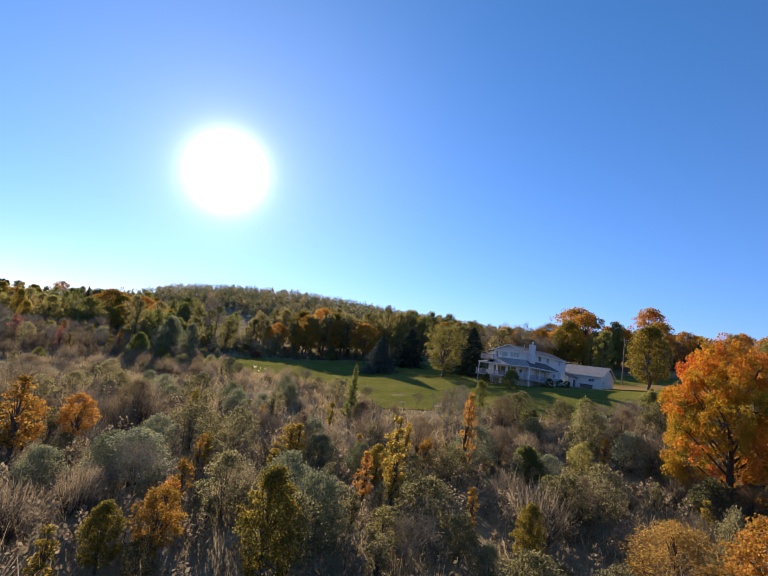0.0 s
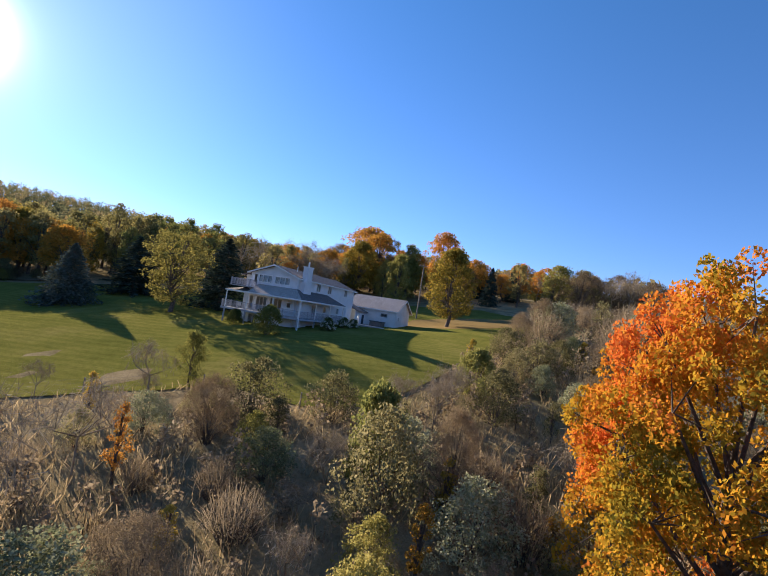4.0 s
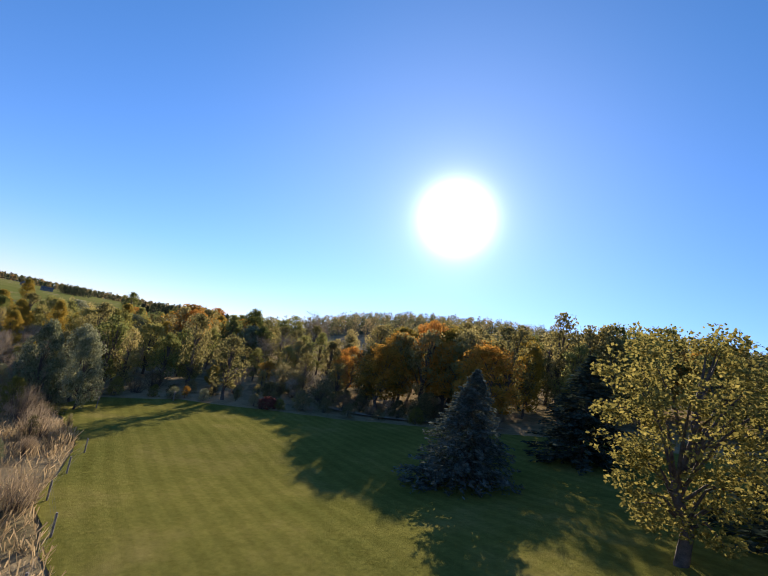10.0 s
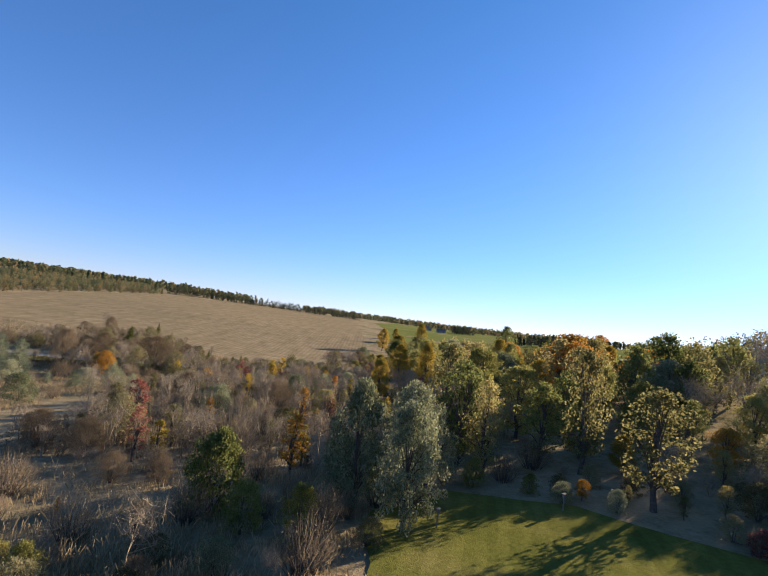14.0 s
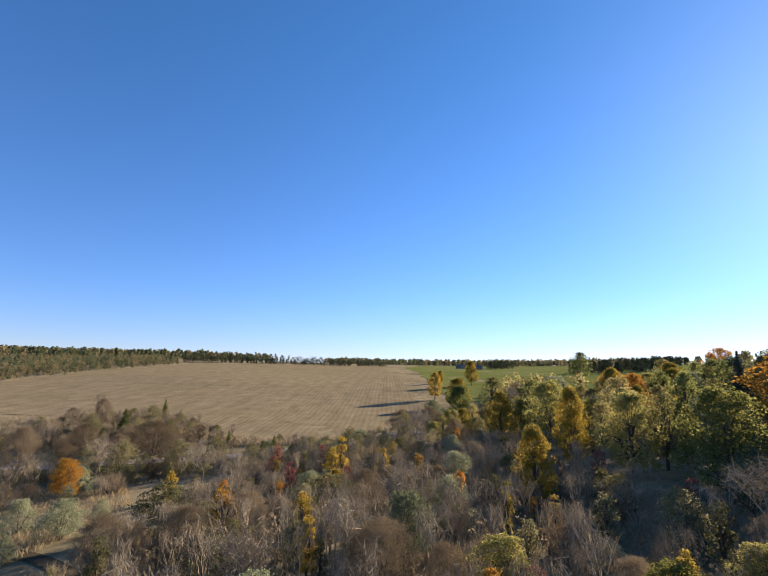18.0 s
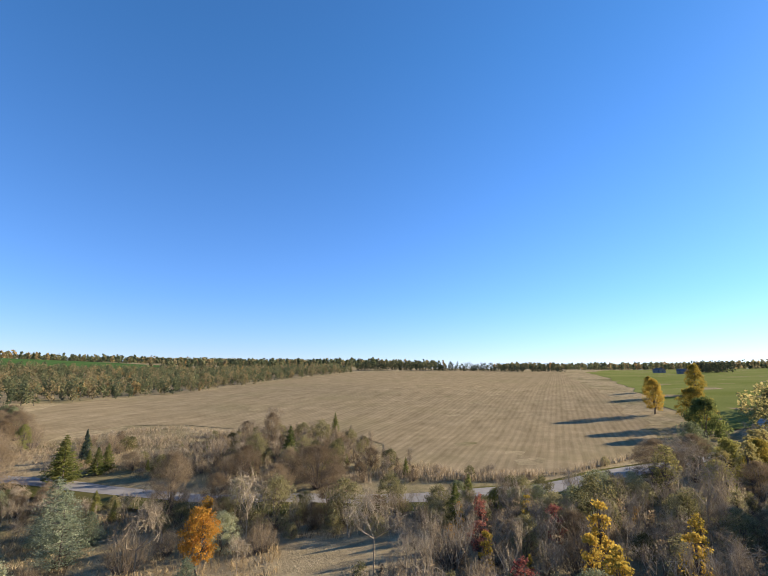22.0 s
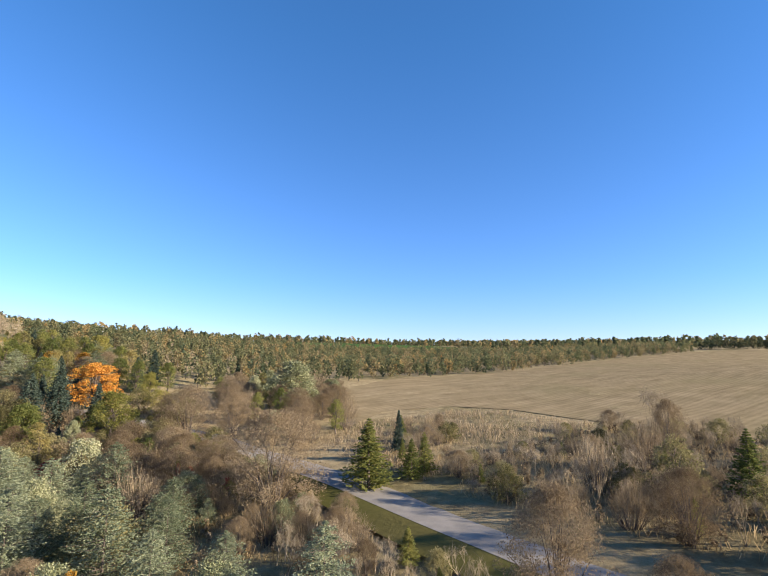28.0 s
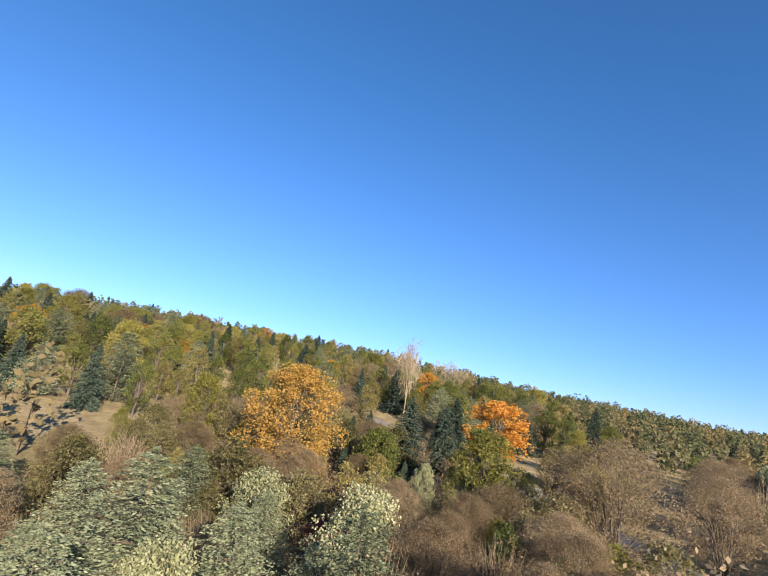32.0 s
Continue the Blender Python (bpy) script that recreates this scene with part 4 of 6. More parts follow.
def saplings(name, poly, spacing, low, high, mat, label, patterns=5, fine=90):
    """Many bare saplings seen together, as one mass."""
    p = np.array(poly, float)
    lo, hi = p.min(0), p.max(0)
    nx, ny = int((hi[0] - lo[0]) / spacing) + 1, int((hi[1] - lo[1]) / spacing) + 1
    gx, gy = np.meshgrid(lo[0] + np.arange(nx) * spacing, lo[1] + np.arange(ny) * spacing)
    x, y = (g.ravel() + rng.uniform(-0.5, 0.5, g.size) * spacing for g in (gx, gy))
    ok = inside(poly, x, y) & ~inside(LAWN, x, y) & ~inside(FIELD, x, y)
    x, y = x[ok], y[ok]
    far = np.min(np.hypot(x[:, None] - ROAD[None, ::3, 0], y[:, None] - ROAD[None, ::3, 1]), 1) > 7
    x, y = x[far], y[far]
    z, h = heights(x, y), rng.uniform(low, high, len(x)) / 10
    a = rng.uniform(0, 2 * np.pi, len(x))
    forms = [joined(*bare(10, rng.uniform(1.6, 2.8), 900 + i, 1 + i % 3, 4, fine, 1.3)) for i in range(patterns)]
    sets = []
    for i in range(patterns):
        k = np.arange(len(x)) % patterns == i
        v, f = forms[i]
        c, s = np.cos(a[k])[:, None], np.sin(a[k])[:, None]
        vx = (v[None, :, 0] * c - v[None, :, 1] * s) * h[k][:, None] + x[k][:, None]
        vy = (v[None, :, 0] * s + v[None, :, 1] * c) * h[k][:, None] + y[k][:, None]
        vz = v[None, :, 2] * h[k][:, None] + z[k][:, None]
        vv = np.stack([vx, vy, vz], -1).reshape(-1, 3)
        sets.append((vv, (f[None] + (np.arange(k.sum()) * len(v))[:, None, None]).reshape(-1, 4)))
    v, f = joined(*sets)
    return tagged(new(name, mesh_of(name, v, f, mat)), label, "saplings", kind="stuff")


def carpet(name, poly, density, low, high, width, mat, label, lean=0.35, leafy_share=0.0, skip_lawn=True):
    """Grass, weeds or low brush over an outline, as one mass of blades."""
    p = np.array(poly, float)
    lo, hi = p.min(0), p.max(0)
    n = int(density * (hi - lo).prod())
    x, y = rng.uniform(lo[0], hi[0], n), rng.uniform(lo[1], hi[1], n)
    clump = np.sin(x * 0.9 + 2 * np.sin(y * 0.5)) * np.cos(y * 0.8 + np.sin(x * 0.33)) + np.sin(x * 0.21) * np.cos(y * 0.17)
    ok = inside(poly, x, y) & (clump + rng.uniform(-1.2, 1.6, n) > 0)
    if skip_lawn:
        ok &= ~inside(LAWN, x, y)
    ok &= ~inside(FIELD, x, y)
    x, y, clump = x[ok], y[ok], clump[ok]
    far = np.ones(len(x), bool)
    for s in range(0, len(x), 20000):
        far[s:s + 20000] = np.min(np.hypot(x[s:s + 20000, None] - ROAD[None, ::2, 0], y[s:s + 20000, None] - ROAD[None, ::2, 1]), 1) > 5.2
    x, y, clump = x[far], y[far], clump[far]
    n = len(x)
    h = rng.uniform(low, high, n) * (0.75 + 0.25 * np.clip(clump, -1, 1))
    root = np.c_[x, y, heights(x, y) - 0.03]
    tip = root + np.c_[rng.normal(0, lean, (n, 2)) * h[:, None], h]
    side = unit(np.cross(tip - root, rng.normal(size=(n, 3)))) * width * rng.uniform(0.6, 1.4, n)[:, None]
    v = np.stack([root - side * 0.6, root + side * 0.6, tip + side, tip - side * 0.4], 1).reshape(-1, 3)
    f = np.arange(4 * n).reshape(n, 4)
    sets = [(v, f)]
    if leafy_share:
        k = rng.integers(0, n, int(n * leafy_share))
        pts = root[k] + (tip - root)[k] * rng.uniform(0.5, 1.1, (len(k), 1)) + rng.normal(0, 0.1, (len(k), 3))
        sets.append(cards(pts, width * 2.2))
    v, f = joined(*sets)
    ob = new(name, mesh_of(name, v, f, mat))
    return tagged(ob, label, "vegetation", kind="stuff")

# ---- the house ----
def siding_mat(name, color):
    m = Nodes(name)
    where = m.place()
    sep = m.node("ShaderNodeSeparateXYZ")
    m.link(where, sep.inputs[0])
    lap = m.math("FRACT", m.math("MULTIPLY", sep.outputs["Z"], 6.2))
    big, fine = m.noise(0.6, 4, 0.6, where), m.noise(20, 3, 0.7, where)
    col = m.ramp(big, [(0.3, tuple(c * 0.86 for c in color)), (0.7, color)])
    col = m.mix(0.25, col, m.ramp(fine, [(0.3, (0.8, 0.8, 0.8)), (0.7, (1, 1, 1))]), "MULTIPLY")
    return m.surface(col, 0.6, lap, 0.03, 0, 0.3)


def shingle_mat(name, color):
    m = Nodes(name)
    where = m.place()
    brick = m.node("ShaderNodeTexBrick", Scale=1.0)
    brick.inputs["Brick Width"].default_value, brick.inputs["Row Height"].default_value = 0.33, 0.14
    brick.inputs["Mortar Size"].default_value = 0.012
    brick.inputs["Color1"].default_value = (*color, 1)
    brick.inputs["Color2"].default_value = (*(c * 0.75 for c in color), 1)
    brick.inputs["Mortar"].default_value = (*(c * 0.4 for c in color), 1)
    m.link(where, brick.inputs["Vector"])
    stain = m.noise(0.7, 4, 0.65, where)
    col = m.mix(0.5, brick.outputs["Color"], m.ramp(stain, [(0.3, (0.6, 0.6, 0.6)), (0.7, (1, 1, 1))]), "MULTIPLY")
    return m.surface(col, 0.9, m.noise(30, 3), 0.01, 0, 0.2)


def glass_mat():
    m = Nodes("window_glass")
    b = m.node("ShaderNodeBsdfPrincipled", Roughness=0.03, IOR=1.5)
    b.inputs["Transmission Weight"].default_value = 1.0
    b.inputs["Base Color"].default_value = (0.75, 0.8, 0.82, 1)
    m.link(b.outputs[0], m.out.inputs["Surface"])
    return m.mat


SIDING = siding_mat("pale_grey_siding", (0.80, 0.805, 0.82))
GARAGE_SIDING = siding_mat("cream_siding", (0.82, 0.805, 0.78))
SHINGLE = shingle_mat("grey_brown_shingles", (0.20, 0.175, 0.165))
# paler shingle colour; on the garage it holds the grazing sky's sheen
PALE_SHINGLE = shingle_mat("pale_shingles", (0.52, 0.45, 0.40))
TRIM = plain_mat("white_trim_paint", (0.78, 0.77, 0.75), 0.5, 0.06)
DECK_WOOD = plain_mat("weathered_grey_deck_wood", (0.40, 0.39, 0.40), 0.8, 0.2, 1.5)
DARK = plain_mat("dark_door_paint", (0.05, 0.055, 0.065), 0.5, 0.1)
GLASS = glass_mat()
CURTAIN = plain_mat("white_curtain_cloth", (0.80, 0.79, 0.77), 0.9, 0.08, 4.0)
CONCRETE = plain_mat("grey_concrete", (0.42, 0.40, 0.37), 0.9, 0.15)
METAL = plain_mat("galvanised_flue_metal", (0.55, 0.55, 0.56), 0.35, 0.1, 3.0, 0.5, 0.9)

HZ, DZ = 0.6, -1.45  # the foot of the house, and how far its plan lies below its drawn heights
HOUSE_TURN = math.degrees(math.atan2(0.756, 0.655))
house = thing("house", (27.1, 116.4, HZ + DZ), "two-storey pale grey house with wraparound deck on a slope", "house", turn=HOUSE_TURN)


def lift(z):
    return z - HZ


def wall(parent, across, at, a0, a1, z0, z1, openings, mat, name="wall", thick=0.22, inward=1):
    """A wall in the plane across = at, with openings (a0, a1, z0, z1) cut through it."""
    xs = sorted({a0, a1, *(v for o in openings for v in o[:2])})
    zs = sorted({z0, z1, *(v for o in openings for v in o[2:4])})
    bm = bmesh.new()
    t0, t1 = (at, at + thick * inward) if inward > 0 else (at - thick, at)
    for xa, xb in zip(xs, xs[1:]):
        run = None
        for za, zb in zip(zs, zs[1:]):
            open_here = any(o[0] <= xa and xb <= o[1] and o[2] <= za and zb <= o[3] for o in openings)
            if open_here:
                if run:
                    box(bm, *((t0, t1, xa, xb) if across == "x" else (xa, xb, t0, t1)), lift(run[0]), lift(run[1]))
                run = None
            else:
                run = (run[0] if run else za, zb)
        if run:
            box(bm, *((t0, t1, xa, xb) if across == "x" else (xa, xb, t0, t1)), lift(run[0]), lift(run[1]))
    return part(name, bm, mat, parent)


def window(parent, across, at, a0, a1, z0, z1, panes=1, out=-1, curtain=False, name="window", frame_mat=None, bars=0.07):
    """A window unit in a wall's opening: frame with bars, and a pane of glass for each light."""
    def b(bm, p, q, lo, hi, d0, d1):
        d0, d1 = sorted((at + out * d0, at + out * d1))
        box(bm, *((d0, d1, p, q) if across == "x" else (p, q, d0, d1)), lift(lo), lift(hi))
    def bar(title, *sizes, under=parent):
        bm = bmesh.new()
        b(bm, *sizes, -0.12, 0.05)
        return part(title, bm, frame_mat or TRIM, under)
    t = bars
    unit_ob = bar(name, a0 - 0.06, a1 + 0.06, z0 - 0.07, z0 + t)
    bar("window_head", a0 - 0.06, a1 + 0.06, z1 - t, z1 + 0.07, under=unit_ob)
    step = (a1 - a0) / panes
    for i in range(panes + 1):
        c = a0 + step * i
        p, q = (c - t / 2, c + t / 2) if 0 < i < panes else ((c - 0.05, c + t) if i == 0 else (c - t, c + 0.05))
        bar("window_bar", p, q, z0 + t, z1 - t, under=unit_ob)
    for i in range(panes):
        bm = bmesh.new()
        b(bm, a0 + step * i + 0.02, a0 + step * (i + 1) - 0.02, z0 + 0.03, z1 - 0.03, -0.06, -0.045)
        part("pane", bm, GLASS, unit_ob).visible_shadow = False
        if curtain:
            bm = bmesh.new()
            b(bm, a0 + step * i + 0.05, a0 + step * (i + 1) - 0.05, z0 + 0.05, z1 - 0.05, -0.20, -0.17)
            part("curtain", bm, CURTAIN, unit_ob)
    return unit_ob


def door(parent, across, at, a0, a1, z0, z1, out=-1, mat=None, name="door"):
    bm = bmesh.new()
    for p, q, lo, hi, d in ((a0, a1, z0, z1, 0.02), (a0 + 0.14, a1 - 0.14, z0 + 0.2, z0 + 0.9, 0.045), (a0 + 0.14, a1 - 0.14, z0 + 1.05, z1 - 0.15, 0.045)):
        d0, d1 = sorted((at + out * d, at - out * 0.06))
        box(bm, *((d0, d1, p, q) if across == "x" else (p, q, d0, d1)), lift(lo), lift(hi))
    ob = part(name, bm, mat or DARK, parent)
    bm = bmesh.new()
    d0, d1 = sorted((at + out * 0.04, at + out * 0.1))
    box(bm, *((d0, d1, a1 - 0.12, a1 - 0.07) if across == "x" else (a1 - 0.12, a1 - 0.07, d0, d1)), lift(z0 + 1.0), lift(z0 + 1.06), bevel=0.01)
    part("door_handle", bm, METAL, ob, "metal door handle")
    return ob


UPPER = [(6.6, 8.9, 7.85, 8.95), (3.5, 6.1, 7.85, 8.95), (9.15, 9.75, 7.6, 8.95)]
MAIN = [(9.3, 10.0, 3.55, 5.7), (6.9, 8.8, 3.6, 5.7), (4.3, 6.4, 3.6, 5.7), (2.75, 3.5, 4.6, 5.4)]
BASE = [(8.2, 9.8, 1.1, 2.9), (5.9, 7.5, 1.1, 2.9)]
SIDE_UP = [(8.0, 9.3, 7.7, 8.95), (11.9, 13.2, 7.7, 8.95), (18.2, 19.4, 7.7, 8.95)]
SIDE_MAIN = [(7.4, 8.8, 3.55, 5.6), (11.2, 12.2, 4.5, 5.5), (16.0, 17.0, 4.6, 5.6), (19.8, 20.7, 3.6, 5.7)]
wall(house, "x", 2.2, 2.2, 10.3, -1.5, 9.15, UPPER + MAIN + BASE, SIDING)
wall(house, "y", 2.2, 2.42, 22.2, -0.8, 9.15, SIDE_UP + SIDE_MAIN, SIDING)
wall(house, "y", 10.3, 2.42, 22.2, 0.0, 9.15, [], SIDING, inward=-1)
wall(house, "x", 22.2, 2.42, 10.08, 0.0, 9.15, [], SIDING, inward=-1)
part("floor", boxed(2.42, 21.98, 2.42, 10.08, lift(3.1), lift(3.4)), DECK_WOOD, house)
part("floor", boxed(2.42, 21.98, 2.42, 10.08, lift(6.5), lift(6.8)), DECK_WOOD, house)
gable = [(2.2, lift(9.15)), (10.3, lift(9.15)), (6.25, lift(10.45))]
part("gable_wall", prism(gable, 2.2, 2.42), SIDING, house)
part("gable_wall", prism(gable, 21.98, 22.2), SIDING, house)
for o, n in zip(UPPER, (3, 3, 1)):
    window(house, "x", 2.2, *o, n, curtain=n > 1)
for o, n in zip(MAIN, (1, 3, 3, 1)):
    window(house, "x", 2.2, *o, n)
for o in BASE:
    window(house, "x", 2.2, *o, 2)
for o in SIDE_UP:
    window(house, "y", 2.2, *o, 2, curtain=False)
for o in SIDE_MAIN[:3]:
    window(house, "y", 2.2, *o, 2 if o[1] - o[0] > 1.2 else 1)
door(house, "y", 2.2, *SIDE_MAIN[3], mat=TRIM)


def roof_pair(parent, axis, a0, a1, mid, half, eave, peak, mat, edge=0.45, name="roof"):
    """Two roof planes over a ridge that runs along an axis, with fascia boards."""
    drop = (peak - eave) / half * edge
    for s in (-1, 1):
        corners = [(a0, mid, lift(peak) + 0.12), (a1, mid, lift(peak) + 0.12), (a1, mid + s * (half + edge), lift(eave - drop) + 0.12), (a0, mid + s * (half + edge), lift(eave - drop) + 0.12)]
        if axis == "y":
            corners = [(c[1], c[0], c[2]) for c in corners]
        ob = part(name, slab(corners, 0.14), mat, parent)
        f0, f1 = mid + s * (half + edge), mid + s * (half + edge + 0.06)
        f0, f1 = min(f0, f1), max(f0, f1)
        z = lift(eave - drop)
        sizes = (a0, a1, f0, f1) if axis == "x" else (f0, f1, a0, a1)
        part("gutter", boxed(*sizes, z - 0.08, z + 0.10), TRIM, ob)
        for end in (a0, a1):
            e0, e1 = (end - 0.05, end - 0.003) if end == a0 else (end + 0.003, end + 0.05)
            line = [(mid, lift(peak) + 0.10), (mid, lift(peak) - 0.12), (mid + s * (half + edge), z - 0.10), (mid + s * (half + edge), z + 0.10)]
            part("barge_board", prism(line, e0, e1, axis), TRIM, ob)


roof_pair(house, "x", 1.65, 22.7, 6.25, 4.05, 9.15, 10.55, SHINGLE)
# set-back wing with the balcony door
wall(house, "x", 4.2, 10.31, 12.6, -0.5, 8.8, [(10.6, 11.5, 6.92, 8.7)], SIDING)
wall(house, "y", 12.6, 4.42, 13.0, -0.5, 8.8, [], SIDING, inward=-1)
door(house, "x", 4.2, 10.6, 11.5, 6.92, 8.7)
part("roof", slab([(3.5, 9.4, lift(9.5)), (13.4, 9.4, lift(9.5)), (13.4, 13.2, lift(8.75)), (3.5, 13.2, lift(8.75))], 0.14), SHINGLE, house)
part("gutter", boxed(3.5, 13.4, 13.2, 13.27, lift(8.58), lift(8.77)), TRIM, house)
# the skirt roof over the porch
# this slope takes the paler shingle colour, the others the grey-brown one
part("porch_roof", slab([(-0.25, -0.25, lift(6.1)), (2.19, 2.19, lift(7.5)), (2.19, 8.8, lift(7.5)), (-0.25, 8.8, lift(6.1))], 0.14), PALE_SHINGLE, house, "porch roof slope in paler shingles")
part("porch_roof", slab([(-0.25, 8.81, lift(6.1)), (2.19, 8.81, lift(6.75)), (4.19, 12.6, lift(6.75)), (-0.25, 12.6, lift(6.1))], 0.14), SHINGLE, house)
part("porch_roof", slab([(-0.25, -0.25, lift(6.09)), (14.6, -0.25, lift(6.09)), (11.8, 2.19, lift(7.49)), (2.19, 2.19, lift(7.49))], 0.14), SHINGLE, house)
part("porch_roof", slab([(14.61, -0.25, lift(6.09)), (14.61, 2.19, lift(6.3)), (11.81, 2.19, lift(7.48))], 0.12), SHINGLE, house)
part("gutter", boxed(-0.36, -0.26, -0.36, 12.6, lift(5.90), lift(6.08)), TRIM, house)
part("gutter", boxed(-0.25, 14.65, -0.36, -0.26, lift(5.90), lift(6.08)), TRIM, house)
part("soffit", boxed(-0.24, 2.18, -0.24, 12.5, lift(5.84), lift(5.90)), TRIM, house)
part("soffit", boxed(2.19, 14.55, -0.24, 2.18, lift(5.84), lift(5.90)), TRIM, house)
# chimney with a shouldered breast and a metal flue
bm = prism([(2.8, lift(0.5)), (4.9, lift(0.5)), (4.9, lift(8.6)), (4.55, lift(9.2)), (4.55, lift(10.9)), (3.15, lift(10.9)), (3.15, lift(9.2)), (2.8, lift(8.6))], 1.35, 2.19, "y")
chimney = part("chimney", bm, SIDING, house, "boxed chimney clad in grey siding")
part("cap", boxed(3.07, 4.63, 1.27, 2.27, lift(10.9), lift(11.02), bevel=0.02), TRIM, chimney)
part("flue", rod(bmesh.new(), (3.85, 1.77, lift(11.02)), (3.85, 1.77, lift(11.75)), 0.13), METAL, chimney, "metal flue pipe")
part("vent_pipe", rod(bmesh.new(), (6.5, 5.2, lift(10.1)), (6.5, 5.2, lift(11.1)), 0.07), METAL, house)
# deck with rails
deck = part("deck", boxed(-0.1, 2.19, -0.1, 13.2, lift(3.16), lift(3.44), bevel=0.01), DECK_WOOD, house, "weathered grey wooden deck")
part("deck", boxed(2.20, 14.3, -0.1, 2.19, lift(3.16), lift(3.44), bevel=0.01), DECK_WOOD, house, "weathered grey wooden deck")
SLAT = boxed(-0.02, 0.02, -0.02, 0.02, 0, 0.82)
slat_data = bpy.data.meshes.new("slat")
SLAT.to_mesh(slat_data)
SLAT.free()
slat_data.materials.append(DECK_WOOD)


def railing(a, b, z, step=0.16, parent=house):
    a, b = Vector(a), Vector(b)
    way = (b - a).normalized()
    side = Vector((-way.y, way.x)) * 0.035
    bm = bmesh.new()
    for lo, hi in ((0.10, 0.15), (0.95, 1.02)):
        p, q = Vector((min(a.x, b.x), min(a.y, b.y))), Vector((max(a.x, b.x), max(a.y, b.y)))
        box(bm, p.x - 0.035, q.x + 0.035, p.y - 0.035, q.y + 0.035, lift(z) + lo, lift(z) + hi)
    rail = part("railing", bm, DECK_WOOD, parent)
    n = int((b - a).length / step)
    for i in range(1, n):
        p = a + (b - a) * i / n
        ob = new("slat", slat_data)
        ob.parent = rail
        ob.location = (p.x, p.y, lift(z) + 0.13)
    k = max(1, round((b - a).length / 2.4))
    for i in range(k + 1):
        p = a + (b - a) * i / k
        part("rail_post", boxed(p.x - 0.05, p.x + 0.05, p.y - 0.05, p.y + 0.05, lift(z), lift(z) + 1.08), DECK_WOOD, rail)


railing((0.0, 0.0), (0.0, 13.1), 3.44)
railing((0.2, 0.0), (14.2, 0.0), 3.44)
railing((0.1, 13.1), (2.1, 13.1), 3.44)
railing((0.4, 9.2), (0.4, 12.4), 6.9)
railing((0.5, 12.4), (4.0, 12.4), 6.9)
railing((0.5, 9.2), (2.1, 9.2), 6.9)
part("balcony_floor", boxed(0.3, 4.18, 9.1, 12.5, lift(6.76), lift(6.9)), DECK_WOOD, house)
for x, y in ((0.0, 0.0), (0.0, 4.4), (0.0, 8.8), (0.0, 12.5), (4.75, 0.0), (9.5, 0.0), (14.2, 0.0)):
    part("porch_post", boxed(x - 0.07, x + 0.07, y - 0.07, y + 0.07, lift(3.44), lift(5.84), bevel=0.01), TRIM, house)
    part("deck_post", boxed(x - 0.09, x + 0.09, y - 0.09, y + 0.09, lift(-3.0 if x < 1 else -1.0), lift(3.16)), DECK_WOOD, house)
pipe = bmesh.new()
rod(pipe, (-0.33, -0.33, lift(5.95)), (-0.33, -0.33, lift(0.4)), 0.055)
rod(pipe, (-0.33, -0.33, lift(0.42)), (-2.2, -2.2, lift(0.0)), 0.055)
part("downpipe", pipe, TRIM, house, "white downpipe leading out onto the grass")
part("downpipe", rod(bmesh.new(), (14.5, -0.32, lift(5.95)), (14.5, -0.32, lift(1.6)), 0.05), TRIM, house)
part("downpipe", rod(bmesh.new(), (22.1, 2.1, lift(9.0)), (22.1, 2.1, lift(3.0)), 0.05), TRIM, house)
# link to the garage
wall(house, "y", 1.2, 22.21, 26.8, 0.8, 5.7, [(23.2, 24.0, 3.2, 5.1), (25.2, 26.2, 3.1, 5.1)], SIDING)
window(house, "y", 1.2, 23.2, 24.0, 3.2, 5.1)
door(house, "y", 1.2, 25.2, 26.2, 3.1, 5.1)
part("roof", slab([(22.25, 0.6, lift(5.7)), (26.79, 0.6, lift(5.7)), (26.79, 6.0, lift(7.6)), (22.25, 6.0, lift(7.6))], 0.14), SHINGLE, house)

garage = thing("garage", (27.1 - 2.7 * 0.655, 116.4 - 2.7 * 0.756, HZ + DZ), "single-storey cream garage wing with shingle roof", "garage", turn=HOUSE_TURN)
GW = [(-3.3, -1.9, 5.2, 6.0)]
GE = [(30.6, 31.3, 4.9, 5.7), (32.6, 34.8, 3.7, 5.9)]
wall(garage, "x", 29.5, -5.0, 5.0, 1.5, 6.75, GW, GARAGE_SIDING)
wall(garage, "y", -5.0, 29.73, 37.5, 1.5, 6.75, GE, GARAGE_SIDING)
wall(garage, "x", 37.5, -4.78, 5.0, 1.5, 6.75, [], GARAGE_SIDING, inward=-1)
wall(garage, "y", 5.0, 29.73, 37.27, 1.5, 6.75, [], GARAGE_SIDING, inward=-1)
end = [(29.5, lift(6.75)), (37.5, lift(6.75)), (33.5, lift(8.92))]
part("gable_wall", prism(end, -5.0, -4.78, "y"), GARAGE_SIDING, garage)
part("gable_wall", prism(end, 4.78, 5.0, "y"), GARAGE_SIDING, garage)
window(garage, "x", 29.5, *GW[0], 2)
window(garage, "y", -5.0, *GE[0], 1)
door(garage, "y", -5.0, *GE[1], mat=TRIM, name="garage_door")
# the pale roof colour stands in for sky light grazing the slopes
roof_pair(garage, "y", -5.5, 5.4, 33.5, 4.0, 6.75, 9.0, PALE_SHINGLE)

